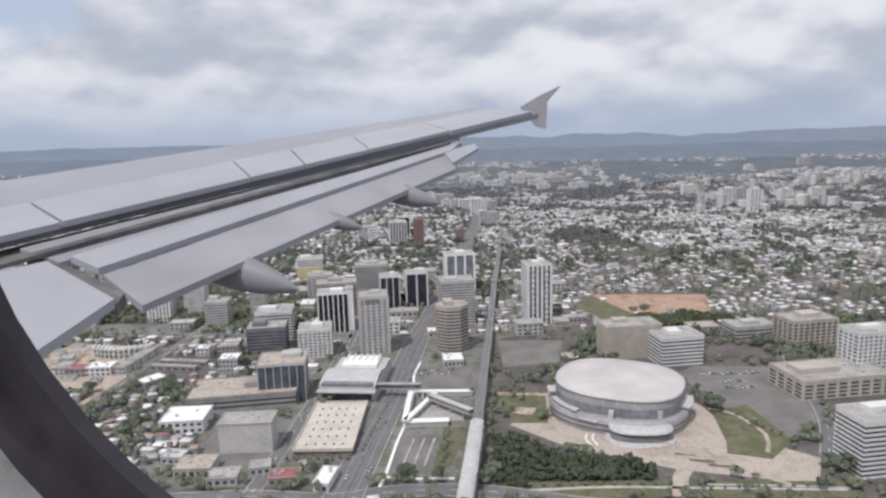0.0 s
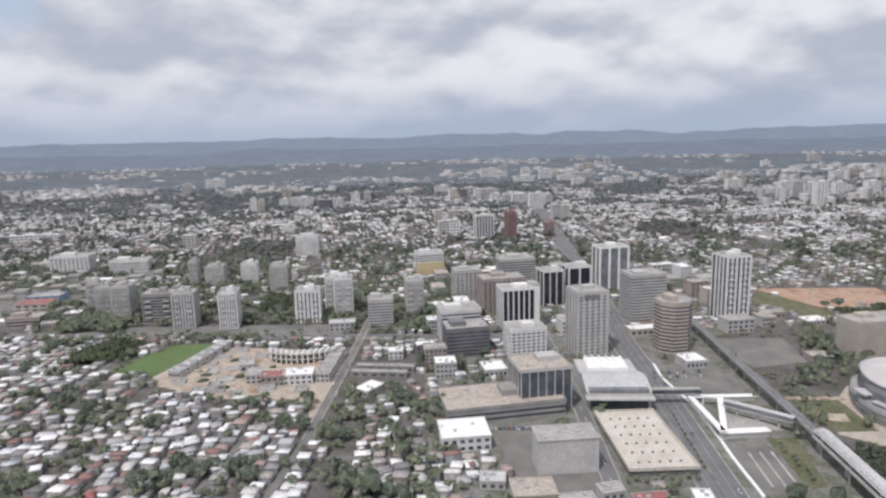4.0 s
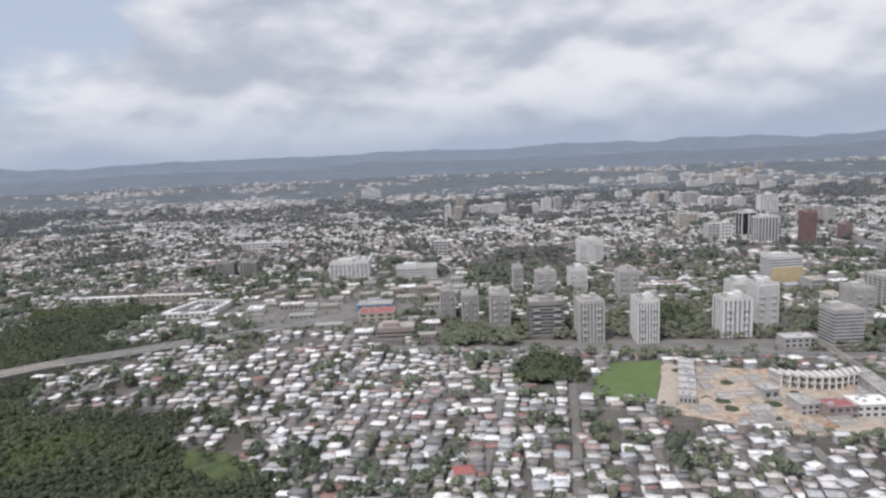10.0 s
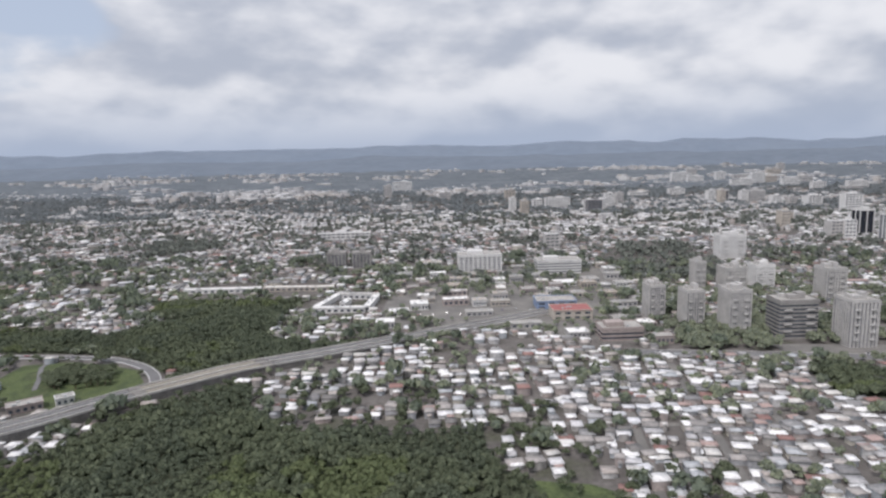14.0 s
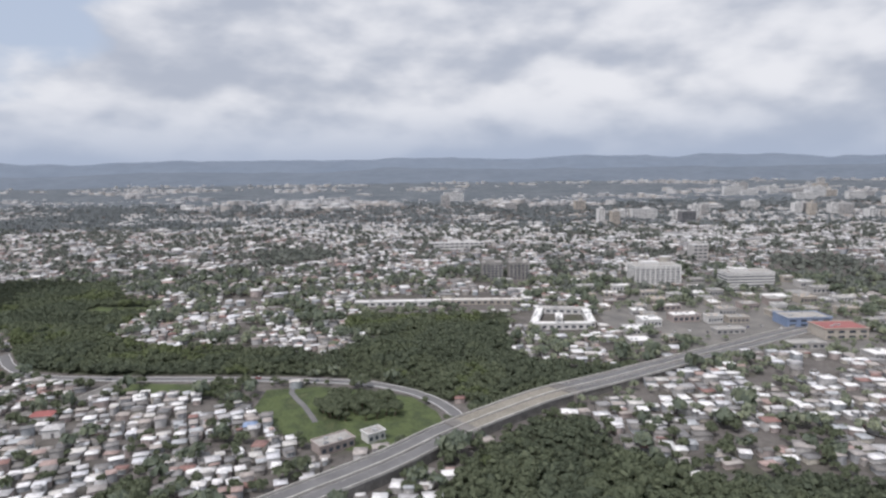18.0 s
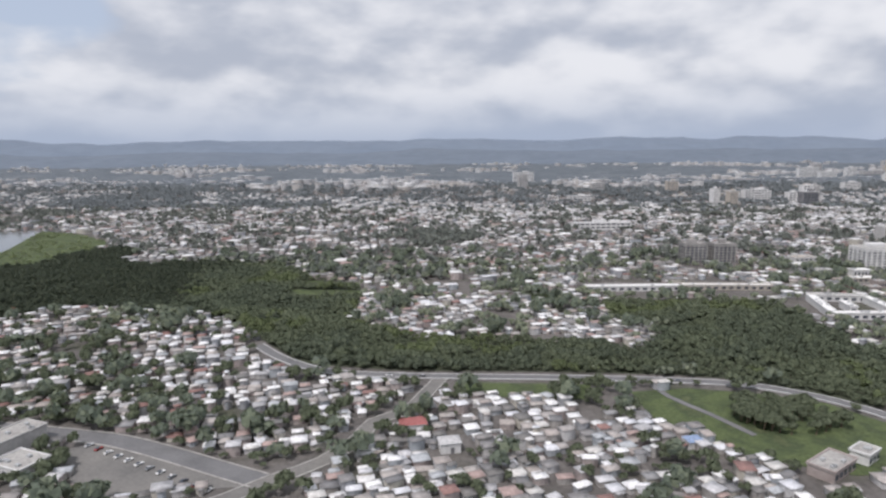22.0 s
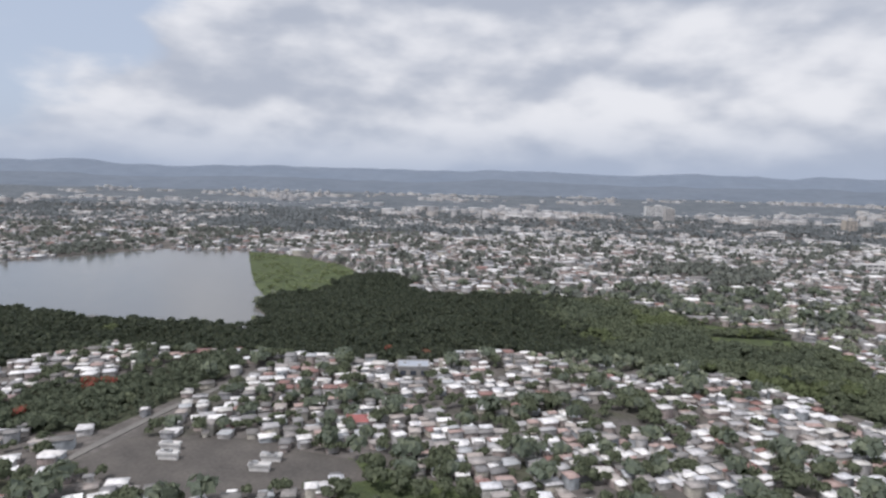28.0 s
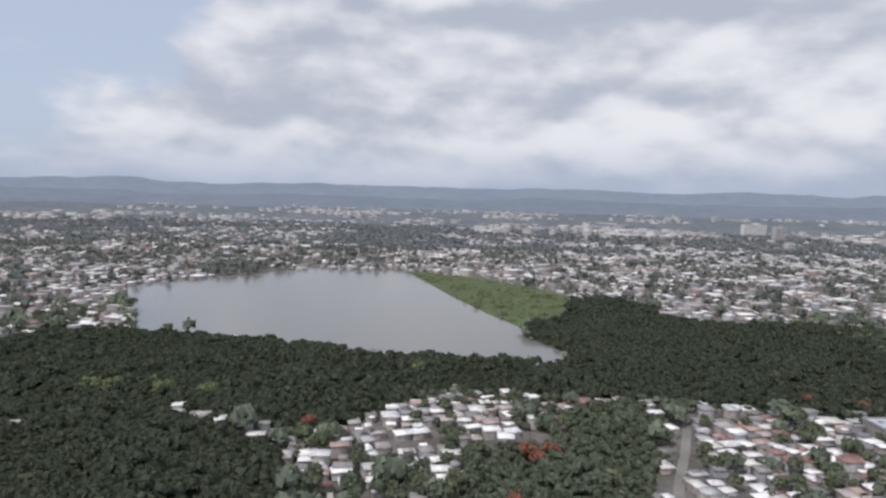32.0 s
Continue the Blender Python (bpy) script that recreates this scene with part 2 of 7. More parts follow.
M = {
    "ground": surface("town_ground", [(0.082, 0.085, 0.062), (0.112, 0.104, 0.099), (0.15, 0.14, 0.133), (0.098, 0.092, 0.08)], 26, 0.95, 0.3, fine=2.2),
    # distance haze is mixed into this blue-grey of far ground and canopy
    "far": surface("hazed_far_woodland", [(0.098, 0.115, 0.132), (0.120, 0.139, 0.158), (0.150, 0.167, 0.184)], 90, 1.0, 0.5, fine=14),
    # hills and ridge: aerial haze painted in as a bluer, paler colour
    "hill": surface("hazed_hill_woods", [(0.132, 0.162, 0.204), (0.152, 0.182, 0.224)], 160, 1.0, 0.1, fine=40, grit=0.08),
    "ridge": surface("hazed_distant_ridge", [(0.160, 0.197, 0.252), (0.175, 0.212, 0.266)], 200, 1.0, 0.05, fine=60, grit=0.06),
    "asphalt": surface("asphalt", [(0.14, 0.14, 0.145), (0.185, 0.185, 0.19)], 9, 0.92, 0.1, fine=0.7, grit=0.12),
    "worn": surface("worn_asphalt_lot", [(0.145, 0.142, 0.138), (0.215, 0.207, 0.195)], 14, 0.95, 0.1, fine=1.1, grit=0.12),
    # asphalt of the yard, a darker brown-grey
    "dark_worn": surface("dark_asphalt", [(0.085, 0.080, 0.076), (0.125, 0.116, 0.108)], 10, 0.95, 0.1, fine=1.0, grit=0.15),
    "concrete": surface("weathered_concrete", [(0.36, 0.35, 0.33), (0.50, 0.49, 0.47)], 7, 0.9, 0.15, fine=0.6),
    "dark_concrete": surface("stained_concrete", [(0.15, 0.145, 0.14), (0.25, 0.24, 0.23)], 5, 0.9, 0.2, fine=0.6),
    "tan": surface("tan_paving", [(0.34, 0.295, 0.255), (0.44, 0.395, 0.345), (0.39, 0.33, 0.28)], 11, 0.9, 0.1, fine=0.9),
    "sand": surface("bare_earth", [(0.20, 0.145, 0.11), (0.32, 0.25, 0.195), (0.47, 0.405, 0.34), (0.28, 0.215, 0.165), (0.17, 0.14, 0.105)], 9, 0.97, 0.4, fine=1.5, spread=0.6),
    "deck": surface("beige_deck_coating", [(0.48, 0.445, 0.39), (0.60, 0.565, 0.51)], 6, 0.9, 0.1, fine=0.8),
    "orange": surface("orange_dirt", [(0.28, 0.175, 0.12), (0.38, 0.245, 0.17), (0.42, 0.31, 0.24), (0.25, 0.19, 0.135)], 10, 0.97, 0.3, fine=1.5),
    "lawn": surface("mown_grass", [(0.10, 0.155, 0.06), (0.13, 0.18, 0.075)], 12, 0.95, 0.3, fine=0.8),
    "meadow": surface("rough_meadow", [(0.066, 0.092, 0.040), (0.095, 0.122, 0.052), (0.058, 0.078, 0.038), (0.112, 0.124, 0.062)], 9, 0.95, 0.5, fine=1.2, spread=0.5),
    "floor": surface("forest_floor", [(0.05, 0.06, 0.038), (0.075, 0.085, 0.055)], 8, 1.0, 0.3, fine=1.0),
    "paint": surface("road_paint", [(0.70, 0.70, 0.68), (0.60, 0.60, 0.58)], 4, 0.8),
    "white": surface("white_paint", [(0.74, 0.74, 0.73), (0.82, 0.82, 0.81)], 5, 0.6, fine=0.8, grit=0.12),
    "roof_each": surface("roof_coating", ROOFS, 4, 0.75, 0.15, pick="object", fine=1.0),
    "roof_many": surface("roof_coating_mixed", ROOFS, 4, 0.75, 0.0, pick="island", fine=1.2),
    "roof_bright": surface("sunlit_roof_coating", [WHITE, (0.62, 0.62, 0.63), (0.46, 0.46, 0.47), (0.70, 0.71, 0.73), (0.36, 0.36, 0.37), WHITE, (0.55, 0.53, 0.51), (0.42, 0.36, 0.33), (0.74, 0.74, 0.74)], 4, 0.75, 0.0, pick="island", fine=2.0),
    "wall_pale": surface("pale_rendered_wall", [(0.50, 0.50, 0.51), (0.58, 0.58, 0.58), (0.43, 0.43, 0.44), (0.52, 0.50, 0.48)], 3, 0.85, 0.0, pick="island", fine=2.0),
    "wall_each": surface("rendered_wall", WALLS, 3, 0.85, 0.1, pick="object", fine=0.8),
    "wall_many": surface("rendered_wall_mixed", WALLS, 3, 0.85, 0.0, pick="island", fine=1.2),
    "leaf": surface("leaves", LEAVES, 2, 0.75, 0.0, pick="island", fine=1.0, spec=0.15, sheer=0.75),
    # far trees: leaf colour greyed to stand in for haze
    "far_haze_leaf": surface("far_hazed_leaves", [(0.128, 0.140, 0.126), (0.148, 0.160, 0.142), (0.116, 0.128, 0.118)], 2, 0.9, 0.0, pick="island", fine=2.0, spec=0.1, sheer=0.75),
    "leaf_dark": surface("dark_leaves", DARK_LEAVES, 2, 0.8, 0.0, pick="island", fine=1.0, spec=0.12, sheer=0.75),
    "leaf_cloud_shade": surface("cloud_shaded_leaves", CLOUD_SHADE_LEAVES, 2, 0.85, 0.0, pick="island", fine=1.0, spec=0.1, sheer=0.75),
    "leaf_light": surface("light_leaves", LIGHT_LEAVES, 2, 0.8, 0.0, pick="island", fine=1.0, spec=0.15, sheer=0.75),
    # the farthest trees: more haze put into the leaf colour, grey-blue
    "haze_leaf": surface("distant_hazed_leaves", [(0.150, 0.165, 0.172), (0.165, 0.180, 0.186), (0.138, 0.153, 0.160)], 2, 0.9, 0.0, pick="island", fine=3.0, spec=0.1, sheer=0.75),
    "wood_dark": surface("woodland_shade_leaves", [(0.075, 0.090, 0.063), (0.091, 0.107, 0.073), (0.066, 0.080, 0.057)], 2, 0.85, 0.0, pick="island", fine=1.0, spec=0.1, sheer=0.75),
    "wood": surface("woodland_leaves", [(0.087, 0.103, 0.068), (0.101, 0.117, 0.076), (0.077, 0.092, 0.061)], 2, 0.85, 0.0, pick="island", fine=1.0, spec=0.1, sheer=0.75),
    "wood_light": surface("woodland_sunny_leaves", [(0.092, 0.113, 0.058), (0.104, 0.123, 0.065), (0.084, 0.102, 0.055)], 2, 0.85, 0.0, pick="island", fine=1.0, spec=0.1, sheer=0.75),
    "bridge": surface("weathered_bridge_deck", [(0.235, 0.22, 0.19), (0.30, 0.28, 0.245)], 8, 0.9, 0.1, fine=0.8),
    "flame": surface("red_blossom", [(0.23, 0.055, 0.045), (0.15, 0.075, 0.05), (0.085, 0.09, 0.05)], 2, 0.8, pick="island", sheer=0.75),
    "bark": surface("bark", [(0.12, 0.09, 0.065), (0.19, 0.15, 0.11)], 1, 0.95, 0.4, fine=0.2),
    "glass": surface("tinted_glass", [(0.055, 0.065, 0.085), (0.10, 0.115, 0.14)], 9, 0.18, 0.0, fine=2.5, spec=0.6),
    "black_glass": surface("black_glass", [(0.018, 0.02, 0.03), (0.04, 0.043, 0.055)], 9, 0.12, 0.0, fine=2.5, spec=0.6),
    "grey_glass": surface("grey_glass", [(0.15, 0.16, 0.18), (0.22, 0.23, 0.25)], 9, 0.25, 0.0, fine=2.5, spec=0.6),
    "facade_white": surface("white_facade", [(0.60, 0.60, 0.60), (0.70, 0.70, 0.69)], 8, 0.8, 0.1, fine=1.2, grit=0.12),
    "facade_grey": surface("grey_facade", [(0.40, 0.395, 0.39), (0.50, 0.49, 0.48)], 8, 0.85, 0.1, fine=1.2, grit=0.12),
    "facade_tan": surface("tan_facade", [(0.40, 0.365, 0.32), (0.50, 0.46, 0.41)], 8, 0.85, 0.1, fine=1.2, grit=0.12),
    "facade_pink": surface("brick_facade", [(0.31, 0.265, 0.25), (0.39, 0.34, 0.325)], 8, 0.85, 0.1, fine=1.2, grit=0.12),
    "facade_dark": surface("dark_facade", [(0.15, 0.15, 0.16), (0.21, 0.21, 0.22)], 8, 0.8, 0.1, fine=1.2, grit=0.12),
    "facade_yellow": surface("ochre_facade", [(0.50, 0.42, 0.26), (0.56, 0.47, 0.31)], 8, 0.85, 0.1, fine=1.2, grit=0.12),
    "facade_mid": surface("stained_grey_facade", [(0.25, 0.245, 0.24), (0.33, 0.32, 0.31)], 8, 0.85, 0.1, fine=1.2, grit=0.12),
    "roof_pale": surface("pale_weathered_roofing", [(0.44, 0.44, 0.445), (0.52, 0.52, 0.52)], 14, 0.8, 0.1, fine=1.0),
    "lot_mix": surface("patched_town_ground", [(0.125, 0.122, 0.12), (0.22, 0.215, 0.205), (0.125, 0.135, 0.10), (0.27, 0.26, 0.245)], 11, 0.95, 0.2, fine=1.4, spread=0.5),
    "dry": surface("dry_grass", [(0.12, 0.125, 0.075), (0.165, 0.155, 0.105), (0.10, 0.115, 0.06), (0.20, 0.175, 0.13)], 9, 0.95, 0.4, fine=1.2, spread=0.5),
    "facade_brick": surface("red_brick_facade", [(0.25, 0.155, 0.15), (0.31, 0.20, 0.19)], 8, 0.85, 0.1, fine=1.2, grit=0.12),
    "facade_rose": surface("rose_tan_facade", [(0.37, 0.32, 0.29), (0.45, 0.40, 0.365)], 8, 0.85, 0.1, fine=1.2, grit=0.12),
    "roof_grey": surface("grey_roofing", [(0.30, 0.29, 0.28), (0.42, 0.41, 0.39)], 6, 0.9, 0.1, fine=1.0),
    "roof_tan": surface("tan_roofing", [(0.36, 0.315, 0.27), (0.45, 0.40, 0.35), (0.32, 0.29, 0.26)], 6, 0.9, 0.1, fine=1.0),
    "arena_roof": surface("arena_membrane", [(0.46, 0.435, 0.43), (0.54, 0.515, 0.505)], 14, 0.5, 0.0, fine=16.0, grit=0.12),
    "arena_wall": surface("arena_panels", [(0.25, 0.25, 0.26), (0.36, 0.355, 0.36)], 9, 0.45, 0.0, fine=2.5, grit=0.12),
    "red": surface("red_sheet", [(0.36, 0.13, 0.125), (0.29, 0.115, 0.11)], 5, 0.6),
    "blue": surface("blue_sheet", [(0.20, 0.27, 0.42), (0.25, 0.32, 0.46)], 5, 0.6),
    "blue_grey": surface("blue_grey_sheet", [(0.34, 0.38, 0.44), (0.40, 0.44, 0.50)], 5, 0.6),
    "rubber": surface("tyre_rubber", [(0.02, 0.02, 0.02), (0.03, 0.03, 0.03)], 1, 0.9),
    "car": surface("car_paint", [WHITE, (0.6, 0.61, 0.63), (0.05, 0.05, 0.06), (0.75, 0.75, 0.74), (0.28, 0.03, 0.03), (0.20, 0.21, 0.22), (0.06, 0.10, 0.22), WHITE], 1, 0.3, pick="object", spec=0.5),
    "steel": surface("galvanised_steel", [(0.42, 0.43, 0.44), (0.52, 0.53, 0.54)], 3, 0.5, metal=0.4),
}


def water():
    m = bpy.data.materials.new("lagoon_water")
    m.use_nodes = True
    nt = m.node_tree
    b = nt.nodes["Principled BSDF"]
    b.inputs["Base Color"].default_value = (0.16, 0.165, 0.165, 1)
    b.inputs["Roughness"].default_value, b.inputs["IOR"].default_value = 0.12, 1.33
    n = nt.nodes.new("ShaderNodeTexNoise")
    n.inputs["Scale"].default_value, n.inputs["Detail"].default_value = 0.5, 5
    geo = nt.nodes.new("ShaderNodeNewGeometry")
    nt.links.new(geo.outputs["Position"], n.inputs["Vector"])
    bp = nt.nodes.new("ShaderNodeBump")
    bp.inputs["Strength"].default_value, bp.inputs["Distance"].default_value = 0.35, 0.25
    nt.links.new(n.outputs[0], bp.inputs["Height"])
    nt.links.new(bp.outputs[0], b.inputs["Normal"])
    return m


M["water"] = water()


# ---- builders ----
def part(name, me, material=None, parent=None, label="", at=None):
    """Links mesh data as one object, under a thing or part if there is one."""
    if material is not None and not me.materials:
        me.materials.append(M[material])
    ob = new(name, me)
    if parent is not None:
        ob.parent = parent
    if at is not None:
        ob.matrix_basis = at
    if label:
        ob["label"] = label
    return ob


def mesh_of(name, verts, faces, mats=(), idx=None, smooth=False):
    me = bpy.data.meshes.new(name)
    me.from_pydata([tuple(v) for v in verts], [], [tuple(f) for f in faces])
    for m in mats:
        me.materials.append(M[m])
    if idx is not None:
        me.polygons.foreach_set("material_index", np.asarray(idx, dtype=np.int32))
    if smooth:
        me.polygons.foreach_set("use_smooth", np.ones(len(me.polygons), dtype=bool))
    me.update()
    return me


def quads_mesh(name, verts, quads, mats, idx):
    """A large mesh from arrays: verts (n, 3), quads (m, 4)."""
    me = bpy.data.meshes.new(name)
    n, k = len(verts), len(quads)
    me.vertices.add(n)
    me.vertices.foreach_set("co", np.asarray(verts, dtype=np.float32).ravel())
    me.loops.add(4 * k)
    me.loops.foreach_set("vertex_index", np.asarray(quads, dtype=np.int32).ravel())
    me.polygons.add(k)
    me.polygons.foreach_set("loop_start", np.arange(0, 4 * k, 4, dtype=np.int32))
    me.polygons.foreach_set("loop_total", np.full(k, 4, dtype=np.int32))
    for m in mats:
        me.materials.append(M[m])
    me.polygons.foreach_set("material_index", np.asarray(idx, dtype=np.int32))
    me.update()
    me.validate()
    return me


def prism(name, ring, z0, z1, inset=0.0, smooth=False):
    """An upright prism on a ring of (x, y), its top edge drawn in a little."""
    n = len(ring)
    cx, cy = sum(p[0] for p in ring) / n, sum(p[1] for p in ring) / n
    v = [(x, y, z0) for x, y in ring] + [(x, y, z1 - inset) for x, y in ring]
    v += [(cx + (x - cx) * (1 - inset / max(1, abs(x - cx) + abs(y - cy))), cy + (y - cy) * (1 - inset / max(1, abs(x - cx) + abs(y - cy))), z1) for x, y in ring]
    f = [[i, (i + 1) % n, n + (i + 1) % n, n + i] for i in range(n)]
    f += [[n + i, n + (i + 1) % n, 2 * n + (i + 1) % n, 2 * n + i] for i in range(n)]
    f += [list(range(2 * n, 3 * n)), list(range(n - 1, -1, -1))]
    return mesh_of(name, v, f, smooth=smooth)


def rect(w, d, cx=0.0, cy=0.0):
    return [(cx - w / 2, cy - d / 2), (cx + w / 2, cy - d / 2), (cx + w / 2, cy + d / 2), (cx - w / 2, cy + d / 2)]


def block(name, w, d, z0, z1, cx=0.0, cy=0.0, bevel=0.08):
    return prism(name, rect(w, d, cx, cy), z0, z1, min(bevel, (z1 - z0) / 3))


def ring_band(name, ring_out, ring_in, z0, z1):
    """A hollow band between two rings: a spandrel, a parapet."""
    n = len(ring_out)
    v = [(x, y, z0) for x, y in ring_out] + [(x, y, z1) for x, y in ring_out] + [(x, y, z1) for x, y in ring_in] + [(x, y, z0) for x, y in ring_in]
    f = []
    for k in range(4):
        for i in range(n):
            j = (i + 1) % n
            f.append([k * n + i, k * n + j, ((k + 1) % 4) * n + j, ((k + 1) % 4) * n + i])
    return mesh_of(name, v, f)


def smooth_line(pts, step=6.0):
    """A Catmull-Rom line through the points."""
    p = [Vector((*q, 0)[:3]) for q in pts]
    p = [p[0] * 2 - p[1]] + p + [p[-1] * 2 - p[-2]]
    out = []
    for a, b, c, d in zip(p, p[1:], p[2:], p[3:]):
        n = max(2, int((c - b).length / step))
        for i in range(n):
            t = i / n
            out.append(0.5 * (2 * b + (c - a) * t + (2 * a - 5 * b + 4 * c - d) * t * t + (3 * b - a - 3 * c + d) * t ** 3))
    return out + [p[-2]]


def ribbon_mesh(name, line, w, z, thick=0.12, off=0.0):
    """A slab along a line: w wide, its top at z (a number, or one per point), moved sideways by off."""
    v, f = [], []
    for i, q in enumerate(line):
        t = (line[min(i + 1, len(line) - 1)] - line[max(i - 1, 0)]).normalized()
        s = Vector((t.y, -t.x, 0))
        h = z[i] if isinstance(z, list) else z
        for k, e in ((-1, 0), (1, 0), (1, 1), (-1, 1)):
            c = q + s * (off + k * w / 2)
            v.append((c.x, c.y, h - e * thick))
    for i in range(len(line) - 1):
        a, b = 4 * i, 4 * i + 4
        f += [[a, a + 1, b + 1, b], [a + 1, a + 2, b + 2, b + 1], [a + 3, a, b, b + 3], [a + 2, a + 3, b + 3, b + 2]]
    f += [[3, 2, 1, 0], [len(v) - 4, len(v) - 3, len(v) - 2, len(v) - 1]]
    return mesh_of(name, v, f)


def inside(poly, x, y):
    """Which of the points lie in the polygon (arrays)."""
    x, y = np.asarray(x, float), np.asarray(y, float)
    hit = np.zeros(x.shape, bool)
    for (x0, y0), (x1, y1) in zip(poly, poly[1:] + poly[:1]):
        if y0 != y1:
            hit ^= ((y0 > y) != (y1 > y)) & (x < (x1 - x0) * (y - y0) / (y1 - y0) + x0)
    return hit


def lattice(i, j, seed):
    n = np.sin(i * 127.1 + j * 311.7 + seed * 74.7) * 43758.5453
    return n - np.floor(n)


def patchy(x, y, size, seed=0):
    """Smooth value noise of that size, 0 to 1 (arrays)."""
    u, v = np.asarray(x) / size, np.asarray(y) / size
    i, j = np.floor(u), np.floor(v)
    fu, fv = u - i, v - j
    fu, fv = fu * fu * (3 - 2 * fu), fv * fv * (3 - 2 * fv)
    a, b, c, d = (lattice(i + p, j + q, seed) for p, q in ((0, 0), (1, 0), (0, 1), (1, 1)))
    return (a * (1 - fu) + b * fu) * (1 - fv) + (c * (1 - fu) + d * fu) * fv


# ---- the plan: stretches of land ----
LAGOON = [(-1330, 626), (-1256, 620), (-1199, 600), (-1171, 604), (-1130, 603), (-1128, 628), (-1145, 653), (-1147, 679), (-1167, 716), (-1193, 774), (-1246, 908), (-1330, 900), (-1420, 760)]
WOODS = [
    [(-648, 386), (-630, 412), (-614, 431), (-601, 421), (-596, 404), (-588, 388), (-575, 379), (-535, 375), (-499, 379), (-497, 352), (-473, 333), (-440, 315), (-425, 262), (-600, 245), (-665, 345)],
    [(-935, 585), (-880, 562), (-850, 547), (-814, 524), (-773, 523), (-714, 511), (-690, 545), (-640, 560), (-622, 548), (-618, 500), (-592, 489), (-606, 463), (-638, 444), (-655, 447), (-668, 459), (-686, 472), (-711, 477), (-760, 480), (-816, 480), (-860, 488), (-897, 533)],
    [(-716, 592), (-618, 592), (-622, 550), (-690, 545), (-716, 550)],
    [(-868, 523), (-913, 556), (-976, 569), (-1011, 581), (-1035, 554), (-1060, 552), (-1094, 564), (-1133, 555), (-1174, 559), (-1207, 510), (-1259, 525), (-1330, 480), (-1420, 560), (-1340, 626), (-1256, 618), (-1199, 598), (-1128, 601), (-1126, 640), (-1130, 679), (-1108, 742), (-1087, 727), (-1047, 704), (-985, 712), (-940, 712), (-900, 668), (-857, 625), (-850, 560)],
    [(-1165, 508), (-1144, 513), (-1134, 526), (-1135, 545), (-1108, 556), (-1106, 539), (-1118, 488), (-1122, 474), (-1161, 462)],
    [(-1330, 480), (-1259, 524), (-1210, 500), (-1200, 470), (-1180, 440), (-1300, 430)],
    [(-965, 428), (-962, 440), (-945, 433), (-938, 421), (-937, 407), (-955, 401), (-959, 414)],
    [(-1129, 602), (-1128, 629), (-1144, 654), (-1146, 677), (-1129, 694), (-1111, 780), (-1075, 775), (-1050, 700), (-1060, 640), (-1095, 600)],
    [(-652, 420), (-640, 444), (-606, 463), (-590, 488), (-562, 494), (-568, 480), (-609, 453), (-640, 427)],
    [(18, 276), (46, 256), (82, 240), (78, 229), (17, 224)],
    [(-262, 500), (-236, 505), (-232, 540), (-262, 560)],
    [(-352, 405), (-316, 408), (-312, 442), (-345, 446)],
    [(130, 425), (205, 440), (200, 460), (140, 455)],
]
GRASS = {
    "field": [(-316, 392), (-290, 381), (-272, 438), (-298, 437), (-309, 418)],
    "loop_meadow": [(-732, 459), (-710, 463), (-686, 458), (-668, 450), (-657, 434), (-653, 418), (-667, 403), (-686, 400), (-710, 410), (-731, 438)],
    "wood_edge": [(-487, 342), (-466, 339), (-446, 326), (-452, 314), (-478, 326)],
    "lagoon_bank": [(-1246, 905), (-1190, 880), (-1138, 835), (-1112, 794), (-1117, 745), (-1129, 695), (-1147, 679), (-1167, 716), (-1193, 774)],
    "levee_strip": [(-796, 455), (-750, 452), (-745, 466), (-796, 468)],
    "pitch_edge": [(-1046, 464), (-1008, 448), (-1000, 436), (-1045, 438)],
    "hall_lawn": [(-1002, 446), (-988, 446), (-980, 430), (-984, 412), (-1000, 420)],
    "clearing": [(-896, 634), (-858, 629), (-862, 646), (-897, 652)],
    "clearing_wood": [(-905, 600), (-850, 605), (-852, 622), (-900, 625)],
    "arena_lawn": [(24, 320), (50, 319), (46, 285), (29, 286)],
    "ball_field": [(96, 487), (109, 447), (137, 440), (138, 462), (121, 520)],
    "street_verge": [(27, 221), (30, 233), (92, 232), (86, 221)],
    "street_verge_east": [(92, 219), (100, 231), (150, 228), (150, 215)],
    "arena_garden": [(126, 292), (146, 300), (149, 262), (132, 246), (116, 252), (120, 262)],
    "bus_lawn": [(-3, 283), (9, 283), (-1, 246), (-8, 246)],
    "far_lawn": [(238, 430), (285, 425), (290, 455), (240, 458)],
    "park": [(-760, 600), (-735, 600), (-735, 616), (-762, 616)],
}
